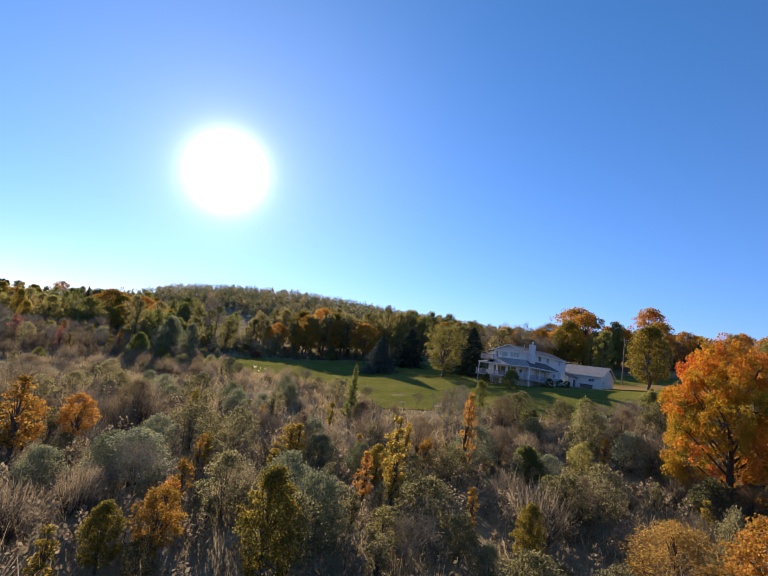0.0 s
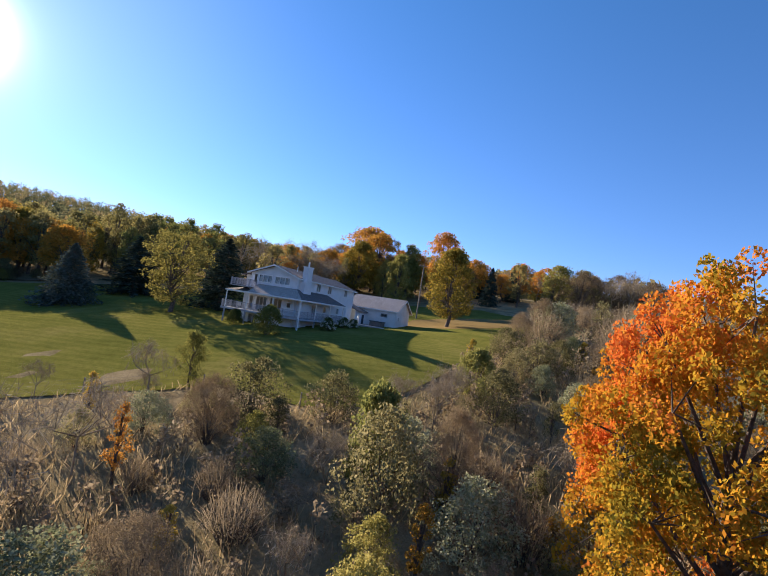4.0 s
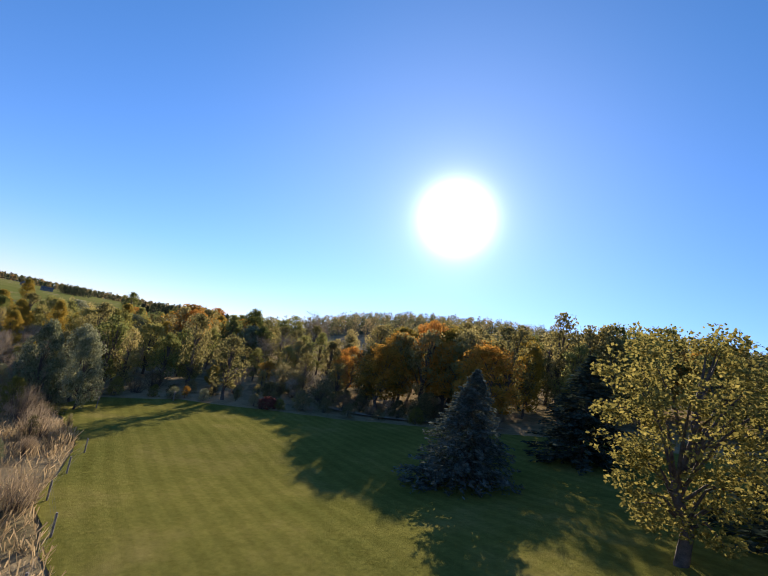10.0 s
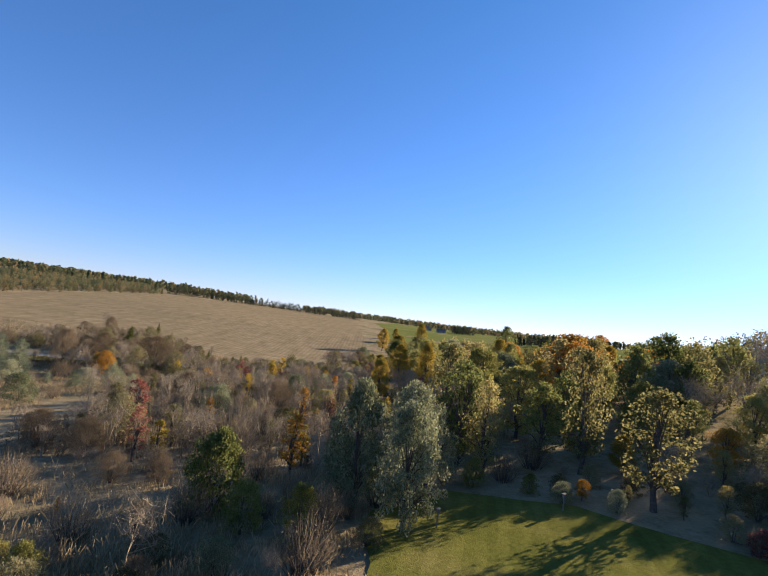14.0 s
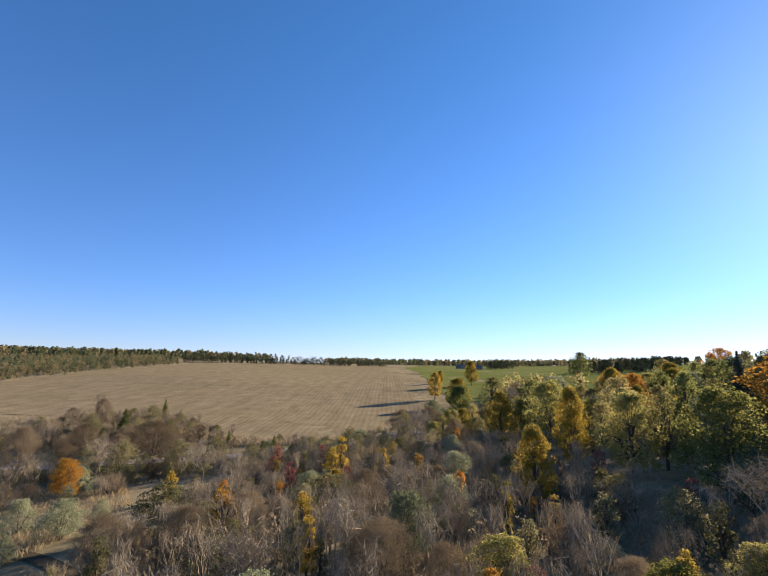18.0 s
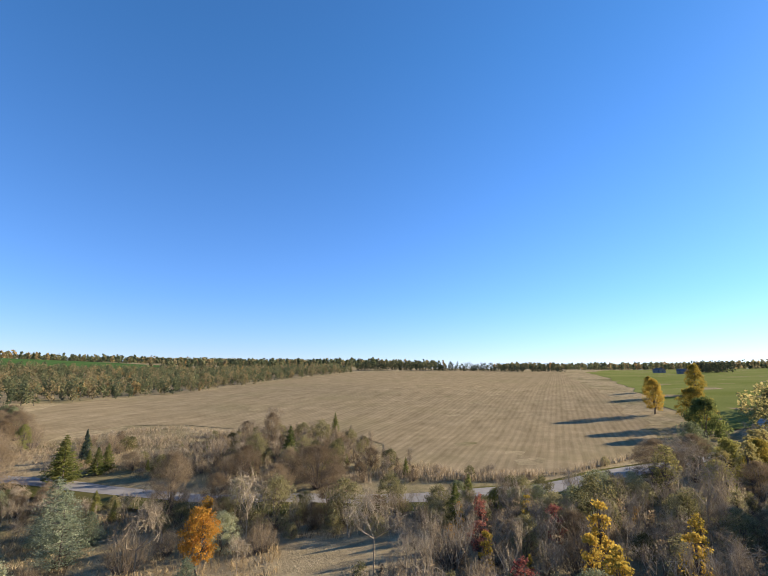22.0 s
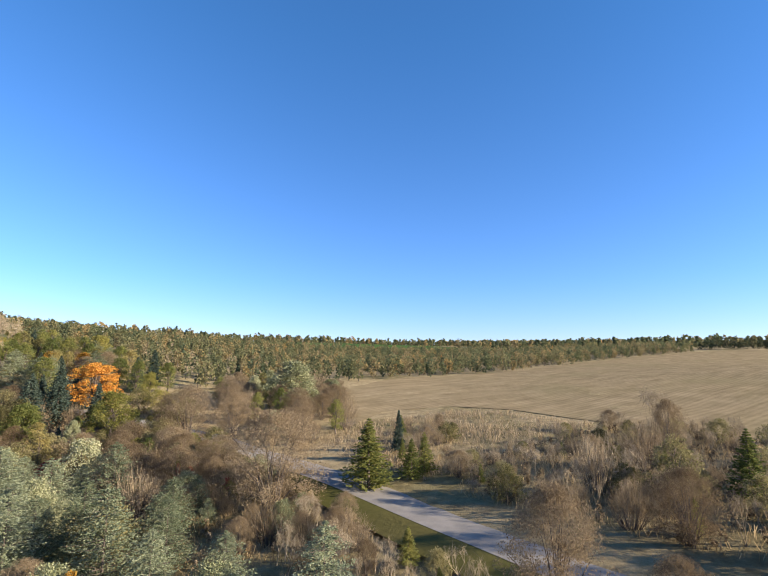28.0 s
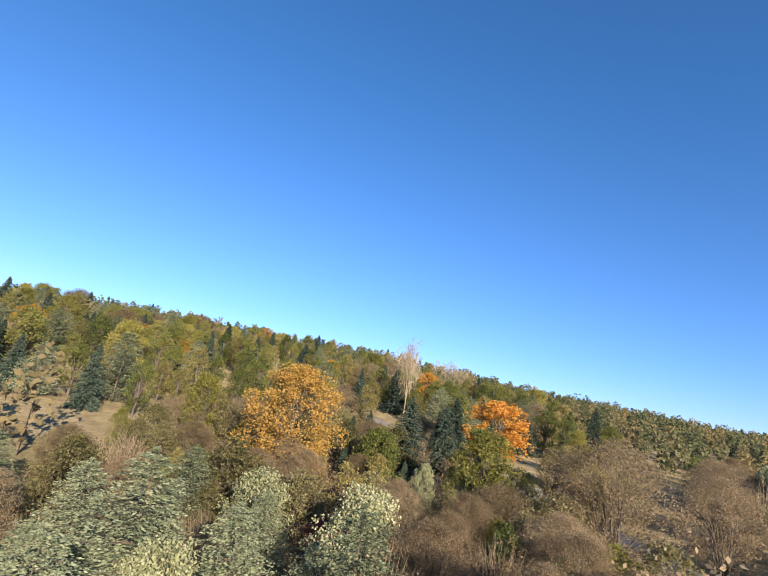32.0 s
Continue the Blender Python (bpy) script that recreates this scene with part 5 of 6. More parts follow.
patio = thing("patio_platform", (27.1 - 2.7 * 0.655, 116.4 - 2.7 * 0.756, HZ + DZ), "low grey wooden platform beside the garage", "platform", turn=HOUSE_TURN)
part("skirt", boxed(23.0, 29.2, -5.2, 0.9, lift(1.2), lift(3.3)), DECK_WOOD, patio)
part("boards", boxed(22.9, 29.3, -5.3, 1.0, lift(3.3), lift(3.38), bevel=0.01), DECK_WOOD, patio)
tub = thing("hot_tub", (27.1 - 2.7 * 0.655, 116.4 - 2.7 * 0.756, 3.38 + DZ), "square hot tub under a dark cover on the platform", "hot tub", turn=HOUSE_TURN)
part("shell", boxed(26.2, 28.4, -3.4, -1.2, 0, 0.85, bevel=0.05), plain_mat("brown_tub_panel", (0.16, 0.13, 0.11), 0.6), tub)
part("cover", boxed(26.1, 28.5, -3.5, -1.1, 0.85, 1.0, bevel=0.04), DARK, tub)


def deck_chair(u, v, z, turn):
    """A plain outdoor armchair."""
    a = radians(HOUSE_TURN)
    x, y = 27.1 + u * math.cos(a) - v * math.sin(a), 116.4 + u * math.sin(a) + v * math.cos(a)
    ob = thing("deck_chair", (x, y, z), "pale metal armchair on the wooden deck", "chair", "chairs on the deck", HOUSE_TURN + turn)
    part("seat", boxed(-0.26, 0.26, -0.25, 0.25, 0.40, 0.45, bevel=0.01), METAL, ob)
    part("backrest", slab([(-0.26, 0.24, 0.95), (0.26, 0.24, 0.95), (0.26, 0.29, 0.95), (-0.26, 0.29, 0.95)], 0.5), METAL, ob)
    for lx in (-0.25, 0.25):
        for ly in (-0.23, 0.23):
            part("leg", rod(bmesh.new(), (lx, ly, 0), (lx, ly, 0.62), 0.018, sides=6), METAL, ob)
        part("armrest", boxed(lx - 0.03, lx + 0.03, -0.25, 0.27, 0.62, 0.65), METAL, ob)


deck_chair(1.0, 10.6, 3.44 + DZ, 100)
deck_chair(1.1, 9.0, 3.44 + DZ, 60)
deck_chair(8.6, 0.9, 3.44 + DZ, 180)
deck_chair(10.0, 0.9, 3.44 + DZ, 170)
deck_chair(13.2, 0.9, 3.44 + DZ, 200)
table = thing("deck_table", (27.1, 116.4, 3.44 + DZ), "round metal table on the wooden deck", "table", turn=HOUSE_TURN)
part("tabletop", rod(bmesh.new(), (11.6, 1.0, 0.70), (11.6, 1.0, 0.74), 0.5, sides=20), METAL, table)
part("stem", rod(bmesh.new(), (11.6, 1.0, 0.0), (11.6, 1.0, 0.70), 0.04), METAL, table)

# ---- trees and bushes with places of their own ----
FIXED = 0
for key, x, y, h, w in [
        # round the house
        ("maple", 34.3, 62.2, 17.0, 0.82), ("gold", 61.0, 137.0, 16.4, 1), ("vase", 10.1, 131.0, 12.9, 1.25), ("spruce", 17.4, 139.0, 12.4, 1.6),
        ("blue_spruce", -6.1, 141.5, 10.2, 1.08), ("spruce", 1.2, 156.6, 11.5, 1.7), ("olive", 27.7, 157.3, 13.4, 1.1), ("bare", 24.0, 163.0, 15.0, 1),
        ("bush_green", 22.7, 112.2, 3.9, 0.95), ("bush_green", 19.2, 121.5, 2.3, 0.9), ("lime", 14.5, 95.1, 4.8, 0.8), ("bush_olive", 24.7, 73.2, 6.5, 0.75), ("bush_grey", 28.1, 69.5, 4.5, 1),
        ("bush_green", 39.1, 88.5, 4.3, 0.9), ("bush_lime", 19.0, 81.9, 2.7, 1), ("bush_lime", 21.7, 66.7, 3.6, 1), ("bare", 11.6, 91.8, 5.0, 0.9),
        ("orange", 65.6, 197.6, 20.2, 1.1), ("gold", 57.5, 191.6, 16.8, 1.15), ("lime", 63.9, 174.0, 14.6, 0.7), ("orange", 86.5, 185.8, 17.9, 0.9), ("tan", 79.5, 171.7, 12.6, 0.7),
        # south of the lawn
        ("sapling_orange", -26.1, 46.4, 6.8, 1.2), ("sapling_orange", -28.9, 43.0, 5.0, 1.3),
        ("sapling_gold", -18.0, 74.9, 2.8, 1.1), ("orange", -9.8, 37.6, 4.2, 0.9),
        ("sapling_gold", 3.0, 66.2, 4.7, 0.9), ("bush_lime", 23.2, 69.8, 3.0, 1), ("brush", 25.0, 39.0, 7.0, 0.8),
        ("tan", -27.3, 64.4, 4.5, 1), ("bare", 9.5, 79.6, 6.3, 0.9), ("sapling_orange", 11.5, 79.4, 4.5, 0.9), ("sapling_orange", 32.4, 69.0, 2.9, 1.2),
        ("tan", 64.0, 111.5, 7.3, 0.8), ("tan", 46.6, 81.1, 4.4, 1), ("sapling_gold", 57.7, 95.5, 3.3, 1.2), ("tan", 53.2, 102.1, 5.7, 0.7),
        ("sapling_gold", 2.2, 52.9, 5.6, 1.1), ("sapling_orange", -12.3, 45.7, 3.4, 1.3), ("gold", 12.0, 47.5, 4.2, 0.9),
        # the wood's edge west of the lawn
        ("green", -86.0, 190.0, 15.8, 1), ("olive", -81.9, 192.4, 16.8, 1), ("orange", -96.4, 180.3, 14.3, 0.95), ("gold", -103.2, 177.3, 10.6, 0.9), ("olive", -47.1, 190.5, 15.3, 1), ("olive", -58.9, 190.7, 11.8, 1), ("olive", -64.5, 185.2, 10.2, 1.1),
        ("bush_red", -45.2, 157.9, 6.6, 1.15), ("olive", -37.7, 173.4, 11.8, 1), ("olive", -33.1, 176.8, 14.1, 0.95), ("olive", -28.2, 177.0, 14.8, 1), ("olive", -23.0, 180.1, 15.2, 1),
        ("orange", -17.8, 181.3, 12.9, 0.8), ("gold", -12.2, 183.1, 13.2, 0.7), ("olive", -2.8, 186.8, 16.8, 1), ("grey", -61.8, 136.4, 10.8, 0.7), ("bush_grey", -66.7, 140.3, 8.2, 0.7), ("olive", -71.4, 138.9, 9.1, 1),
        ("lime", -76.4, 150.4, 10.7, 0.7), ("gold", -148.7, 178.3, 10.0, 0.8), ("gold", -157.8, 166.4, 12.2, 0.8), ("lime", -71.1, 161.9, 7.9, 0.8),
        ("green", -77.7, 186.2, 17.1, 1.1), ("green", -66.9, 189.3, 15.0, 1.1), ("lime", -52.5, 125.6, 4.4, 0.8), ("sapling_orange", -89.9, 117.6, 3.4, 1.4),
        ("sapling_orange", -86.7, 129.6, 6.0, 1.1), ("sapling_red", -82.6, 109.7, 6.7, 1.2), ("bush_lime", -48.8, 111.3, 3.1, 0.8), ("bush_lime", -56.0, 122.1, 3.8, 0.9), ("bare", -49.2, 116.0, 4.9, 1)]:
    plant(key, x, y, sunny(x, y, h) if x < -20 else h, w)
for key, x, y, h, w in [
        # the thicket towards the road
        ("gold", -182.5, 213.8, 15.6, 0.9), ("gold", -130.3, 164.2, 12.7, 0.62), ("gold", -113.7, 148.0, 9.2, 0.75), ("gold", -161.9, 173.3, 10.1, 0.7), ("green", -275.0, 269.9, 19.2, 1.2), ("gold", -376.0, 234.0, 9.0, 1), ("gold", -351.3, 245.7, 15.3, 0.95),
        ("bush_green", -244.1, 193.3, 11.4, 0.9), ("olive", -232.2, 278.3, 13.4, 1.2), ("orange", -204.1, 276.2, 15.3, 1), ("olive", -140.9, 213.6, 11.0, 1.2), ("sapling_gold", -142.3, 131.1, 7.3, 1), ("sapling_red", -150.9, 129.1, 5.0, 1.2),
        ("sapling_orange", -114.7, 115.5, 5.6, 1.5), ("sapling_gold", -137.5, 136.6, 5.7, 1.2), ("sapling_gold", -128.6, 127.7, 7.2, 1.2), ("sapling_orange", -162.0, 85.4, 5.7, 1.2), ("bare", -160.2, 91.8, 9.3, 0.8), ("bare", -146.3, 110.2, 8.4, 0.8),
        ("grey", -110.7, 169.3, 8.9, 0.7), ("bush_grey", -103.3, 165.5, 6.4, 0.7), ("bare_bush", -124.2, 147.1, 7.9, 0.7), ("bare", -151.7, 145.0, 9.0, 0.9), ("sapling_gold", -125.9, 108.9, 6.3, 1),
        # single trees and bushes that stand out along the way
        ("gold", -3.9, 37.9, 6.5, 0.85), ("sapling_orange", -11.6, 42.3, 3.0, 1.47), ("sapling_gold", -14.1, 53.2, 3.5, 1.31), ("orange", -26.3, 53.7, 4.6, 1.04), ("orange", -28.3, 50.6, 4.3, 1.05), ("sapling_gold", -8.4, 59.1, 4.2, 1.66),
        ("sapling_gold", 1.9, 60.1, 6.4, 1.07), ("olive", 2.0, 43.1, 3.8, 1.27), ("russet", 20.3, 44.3, 5.5, 1.28), ("orange", 25.8, 43.9, 6.3, 1.19), ("bush_grey", -16.9, 47.4, 4.1, 1.45), ("gold", -11.7, 36.0, 3.5, 0.99),
        ("bush_olive", 7.1, 45.6, 3.4, 0.83), ("bush_olive", -1.7, 45.6, 3.9, 0.85), ("sapling_orange", 8.8, 61.9, 9.1, 0.56), ("bare", 7.6, 71.3, 8.7, 0.59), ("sapling_gold", -7.8, 59.8, 4.3, 1.30), ("gold", 0.5, 57.1, 4.0, 0.96),
        ("sapling_gold", -2.0, 63.4, 3.5, 0.95), ("sapling_gold", -8.7, 55.6, 3.1, 1.07), ("bush_green", 25.6, 77.4, 6.2, 0.57), ("cedar", -5.6, 82.8, 8.2, 0.64), ("tan", 28.9, 73.5, 6.1, 0.60), ("tan", 18.2, 55.4, 4.2, 0.59),
        ("bush_olive", 26.7, 49.2, 5.0, 0.55), ("olive", 28.8, 46.5, 5.4, 0.90), ("bush_green", 15.6, 64.5, 3.8, 0.90), ("bush_green", 16.4, 58.8, 2.8, 0.88), ("tan", 13.6, 69.5, 4.2, 0.95), ("bush_olive", 3.7, 58.6, 3.4, 0.93),
        ("bush_grey", -6.9, 63.1, 4.2, 0.79), ("bare", 65.6, 74.7, 9.7, 0.95), ("orange", 66.8, 212.7, 22.2, 1.23), ("lime", 73.8, 190.3, 17.5, 0.62), ("orange", 89.6, 200.4, 23.3, 0.82), ("orange", -13.9, 168.6, 12.2, 1.25),
        ("olive", -8.3, 189.7, 18.9, 0.82), ("grey", -55.0, 133.6, 9.7, 0.64), ("grey", -59.9, 130.9, 10.9, 0.63), ("olive", -67.0, 146.5, 10.6, 0.8), ("olive", -65.8, 157.9, 13.9, 0.75), ("olive", -54.8, 157.0, 11.2, 1.11),
        ("bush_green", -60.5, 119.9, 6.4, 0.74), ("sapling_red", -73.5, 111.7, 5.6, 1.04), ("lime", -93.8, 133.9, 4.3, 1.40), ("lime", -87.5, 140.8, 4.2, 1.45), ("lime", -87.4, 147.1, 4.4, 1.34), ("orange", -119.8, 198.4, 15.4, 1.68),
        ("spruce", -134.3, 201.9, 16.0, 0.55), ("lime", -128.9, 183.2, 8.5, 1.21), ("bare", -208.8, 199.2, 13.6, 1.37), ("sapling_orange", -128.6, 114.5, 4.3, 1.05), ("sapling_gold", -101.7, 122.3, 4.7, 1.03), ("sapling_gold", -137.5, 128.7, 6.0, 1.15),
        ("bare", -96.8, 117.3, 6.3, 1.03), ("bare", -99.4, 124.6, 6.8, 0.77), ("bare_bush", -107.0, 132.3, 8.2, 0.85), ("bare", -98.7, 100.7, 6.8, 0.74), ("bare", -94.3, 156.3, 7.0, 1.02), ("bush_olive", -165.3, 94.1, 7.0, 0.94),
        ("bush_olive", -165.7, 103.8, 6.3, 1.03), ("cedar", -162.9, 119.1, 5.2, 1.15), ("bush_olive", -155.9, 134.7, 6.6, 0.87), ("bush_grey", -191.3, 163.4, 9.6, 0.77), ("gold", -289.9, 199.3, 13.2, 0.91), ("gold", -261.8, 199.9, 13.1, 1.36),
        ("olive", -210.6, 190.9, 15.4, 1.26), ("sapling_red", -148.1, 120.8, 4.5, 1.56), ("tan", -183.8, 95.5, 7.4, 1.63), ("cedar", -191.4, 40.9, 9.7, 1.45), ("pine", -154.2, 23.9, 7.9, 1.16), ("pine", -159.0, 30.0, 8.7, 0.83),
        ("pine", -148.7, 34.7, 6.8, 0.69), ("spruce", -177.0, -52.3, 9.4, 0.98), ("spruce", -170.9, -56.2, 5.6, 1.69), ("spruce", -186.2, -56.5, 9.3, 1.20), ("tan", -190.5, -8.0, 12.0, 1.2),
        ("tan", -201.0, -7.7, 9.4, 0.92), ("lime", -111.3, -52.0, 14.0, 0.85), ("spruce", -92.3, -43.6, 9.5, 1.1), ("spruce", -84.0, -50.0, 11.0, 1.0), ("spruce", -75.0, -75.0, 14.0, 1.0), ("orange", -62.0, -58.0, 15.0, 0.8), ("orange", -70.0, -52.0, 14.0, 0.8), ("olive", -66.0, -64.0, 15.0, 1.0), ("bare", -86.0, -36.0, 12.0, 1.0), ("bare", -78.0, -42.0, 13.5, 1.0), ("lime", -134.4, -16.1, 5.0, 0.7), ("tan", -145.3, 2.0, 5.0, 0.8), ("tan", -137.0, -3.0, 5.5, 1.0), ("bush_olive", -153.2, 1.5, 4.0, 0.8), ("olive", -148.2, -2.0, 5.5, 0.8), ("cedar", -196.0, 37.2, 7.5, 1.25), ("spruce", -211.3, 30.8, 7.6, 0.68),
        # along the road
        ("sapling_orange", -69.6, 126.8, 6.3, 1.3), ("sapling_gold", -111.1, 122.6, 4.6, 1.4), ("bare", -169.7, -70.6, 20.5, 0.5),
        ("orange", -149.7, 90.4, 7.2, 0.85), ("bare", -146.4, 85.1, 9.5, 0.7), ("pine", -160.6, 64.4, 9.5, 0.85), ("pine", -166.7, 17.9, 9.1, 1), ("pine", -157.7, 39.0, 10.0, 0.9), ("pine", -153.3, 71.3, 9.0, 0.9), ("pine", -140.8, 50.7, 8.7, 1), ("pine", -138.1, 62.2, 8.7, 0.9),
        ("cedar", -204.1, 30.1, 5.0, 1.2), ("cedar", -198.1, 43.5, 5.9, 1.3), ("cedar", -217.8, 26.3, 5.4, 1.1), ("cedar", -202.0, 43.1, 6.1, 1.2), ("brush", -216.4, 71.6, 7.6, 0.9), ("bush_olive", -228.1, 86.2, 6.5, 0.9), ("cedar", -245.6, 86.5, 6.4, 0.9), ("bare", -249.3, 66.3, 8.2, 0.9),
        ("tan", -172.0, 74.7, 10.1, 0.72), ("bush_olive", -170.2, 86.6, 5.9, 0.7), ("bush_olive", -166.5, 116.9, 4.4, 0.9), ("cedar", -169.4, 121.3, 5.0, 1.1), ("bush_grey", -172.2, 119.8, 3.6, 1), ("bush_lime", -168.3, 125.1, 3.1, 0.9),
        ("tan", -172.4, 100.9, 6.9, 0.9), ("tan", -174.7, 90.9, 6.6, 0.9), ("bush_olive", -172.1, 109.8, 5.3, 0.9), ("tan", -172.9, 81.9, 6.0, 0.9), ("tan", -188.1, 89.3, 6.3, 0.9), ("tan", -190.9, 79.6, 6.8, 1), ("bush_olive", -195.2, 96.5, 5.9, 0.9),
        # the far side of the bend
        ("russet", -155.0, -19.5, 14.6, 1.15), ("orange", -186.5, -46.7, 13.0, 1.35), ("lime", -203.4, -53.3, 9.4, 0.8), ("lime", -178.9, -15.0, 11.0, 1.05), ("grey", -172.0, -14.5, 6.0, 0.7), ("lime", -140.3, -25.4, 10.5, 0.85), ("bush_green", -166.2, -22.0, 8.0, 0.8),
        ("grey", -229.9, -22.3, 14.0, 1.4), ("tan", -180.4, 33.8, 12.8, 1.15), ("tan", -181.5, 8.0, 6.5, 1.1), ("tan", -177.5, 14.0, 6.0, 1.1), ("tan", -183.0, 0.5, 6.5, 1.1), ("bush_lime", -178.0, -2.0, 4.5, 1.0), ("tan", -210.4, -22.4, 10.0, 0.8), ("tan", -205.1, 10.6, 10.0, 0.6), ("brush", -202.2, 68.5, 7.1, 0.9), ("bush_olive", -203.8, 76.9, 6.9, 0.8), ("tan", -230.2, 71.7, 8.8, 0.7), ("cedar", -208.1, 83.4, 7.7, 1.2),
        ("cedar", -176.7, 58.9, 3.5, 1.3), ("bare_bush", -172.2, 52.9, 4.2, 1), ("pine", -152.2, 31.0, 8.5, 1), ("pine", -154.5, 16.5, 9.9, 1.1), ("pine", -159.9, 16.2, 7.8, 1.1), ("pine", -148.0, 11.3, 7.3, 1.1), ("tan", -170.9, 13.0, 7.3, 1), ("bush_red", -164.3, 2.4, 3.6, 1),
        ("bare", -170.1, -86.8, 20.4, 0.5),
        ("spruce", -176.1, -37.4, 10.8, 1.1), ("spruce", -170.2, -34.9, 11.8, 1.1), ("spruce", -182.5, -32.5, 9.8, 1.1), ("spruce", -178.6, -45.6, 12.2, 1.1), ("orange", -202.6, -103.3, 9.4, 1.1), ("orange", -194.1, -108.4, 8.7, 1), ("lime", -223.5, -94.0, 7.5, 1), ("bare", -184.4, -147.3, 16.2, 0.9), ("bare", -190.2, -150.2, 14.2, 0.9), ("bare", -166.3, -190.7, 13.4, 0.9), ("orange", -161.1, -167.8, 8.6, 0.9), ("gold", -171.5, -137.7, 7.2, 0.9)]:
    plant(key, x, y, h, w)
FIXED = len(KEEP)

# ---- thickets ----
BRUSH_A = [(-54.8, -10.5), (63.5, 0.7), (62.3, 66.1), (57.0, 105.5), (43.5, 96.3), (28.4, 86.4), (16.6, 89.9), (10.2, 79.6), (-14.8, 78.2), (-53.2, 79.9), (-63.2, 76.1)]
scatter(BRUSH_A, {"brush": 2.8, "bush_olive": 3.0, "sapling_olive": 2.6, "bare_bush": 1.4, "sapling_gold": 0.7, "sapling_orange": 0.7, "tan": 1.4, "bush_grey": 2.0, "bare": 0.8}, 4.7, 2.0, 4.8, group="hillside brush", clear=0.5)
MEADOW_A = [(-54.9, 80.6), (-14.8, 79.2), (10.2, 80.6), (16.6, 90.9), (16.7, 94.6), (-0.5, 94.4), (-7.8, 108.9), (-38.3, 127.5), (-54.0, 131.3)]
scatter(MEADOW_A, {"brush": 2, "bush_grey": 1, "sapling_olive": 0.8, "bush_olive": 1, "bare_bush": 1.2, "bare": 0.8, "sapling_gold": 0.4}, 5.6, 1.6, 3.8, group="hillside brush", clear=0.5)
BRUSH_B = [(-74.8, 99.0), (-69.9, 135.3), (-83.1, 160.9), (-121.4, 161.2), (-154.6, 169.0), (-169.7, 142.7), (-166.9, 121.3), (-139.7, 108.6), (-99.1, 104.0)]
scatter(BRUSH_B, {"bare": 2.0, "bare_bush": 2.2, "brush": 1.6, "bush_olive": 2.0, "sapling_olive": 2.2, "sapling_gold": 1.4, "sapling_orange": 0.7, "sapling_red": 0.4, "bush_grey": 1.0, "tan": 1.4}, 4.7, 2.4, 5.5, group="saplings of the thicket", clear=0.5)
NEAR_B = [(-37.6, 103.2), (-36.5, 127.6), (-57.6, 133.2), (-69.9, 135.3), (-72.8, 91.7)]
scatter(NEAR_B, {"brush": 4, "bush_grey": 1, "bush_lime": 0.6, "sapling_olive": 1, "bare_bush": 1.2, "bare": 0.8, "sapling_orange": 0.3, "tan": 1}, 5.6, 1.4, 3.8, group="saplings of the thicket", clear=0.5)
EDGE = [(-64.0, 142.3), (-57.3, 151.8), (-38.8, 160.0), (-12.3, 167.0), (-10.9, 178.0), (-37.1, 173.0), (-56.0, 170.3), (-69.7, 155.6)]
scatter(EDGE, {"bush_olive": 2, "brush": 2, "bush_lime": 1, "tan": 1.5, "bush_grey": 1, "bare_bush": 1}, 4.2, 1.6, 4.0, group="bushes along the wood", clear=0.5)
TREES_B = [(-71.8, 135.4), (-65.3, 158.4), (-56.4, 189.3), (-88.4, 220.1), (-139.8, 231.6), (-201.8, 265.5), (-225.7, 235.1), (-185.4, 191.8), (-159.5, 173.0), (-121.4, 161.2), (-85.1, 159.2)]
scatter(TREES_B, {"olive": 3, "green": 3, "lime": 1.2, "gold": 1.0, "orange": 0.5, "bare": 0.6, "grey": 0.6}, 9.5, 9, 15, group="trees beyond the thicket", clear=0.5)
WOOD_W = [(-56.7, 175.9), (-34.6, 169.5), (-8.0, 178.2), (21.2, 185.1), (32.1, 215.5), (-15.5, 219.5), (-60.0, 204.1)]
scatter(WOOD_W, {"olive": 5, "green": 1.5, "gold": 0.8, "orange": 0.8}, 7.0, 12, 17, group="wood west of the lawn", clear=0.5)
GAP_W = [(-45.0, 147.0), (-45.0, 160.0), (-39.0, 171.0), (-53.0, 179.0), (-63.0, 170.0), (-60.0, 150.0)]
scatter(GAP_W, {"olive": 3, "bush_olive": 1.5, "bare": 1.5, "brush": 1.2, "orange": 0.5}, 5.2, 6.0, 11.0, group="bushes along the wood", clear=0.5)
WOOD_E = [(30.7, 181.0), (58.6, 183.3), (108.8, 178.3), (140.0, 142.1), (160.1, 170.6), (139.9, 229.8), (61.6, 235.5), (32.3, 220.4)]
scatter(WOOD_E, {"olive": 2, "orange": 1.0, "bare": 2.2, "tan": 1.0, "spruce": 0.4, "lime": 0.8}, 8.5, 9, 15, group="wood behind the house", clear=0.5)
EAST = [(62.3, 66.1), (59.1, 105.5), (76.7, 123.0), (94.9, 141.7), (129.6, 132.8), (121.2, 63.4), (93.0, 25.5), (62.9, 26.0)]
scatter(EAST, {"bare": 3, "brush": 2, "tan": 2, "sapling_olive": 1.5, "bush_grey": 0.8}, 6.5, 4.0, 8.0, group="brush east of the house", clear=0.5)
ROADTREES = [(-175.9, 146.6), (-197.5, 174.4), (-236.0, 208.4), (-313.8, 258.3), (-298.5, 268.0), (-222.7, 224.2), (-186.4, 187.8), (-165.7, 155.7)]
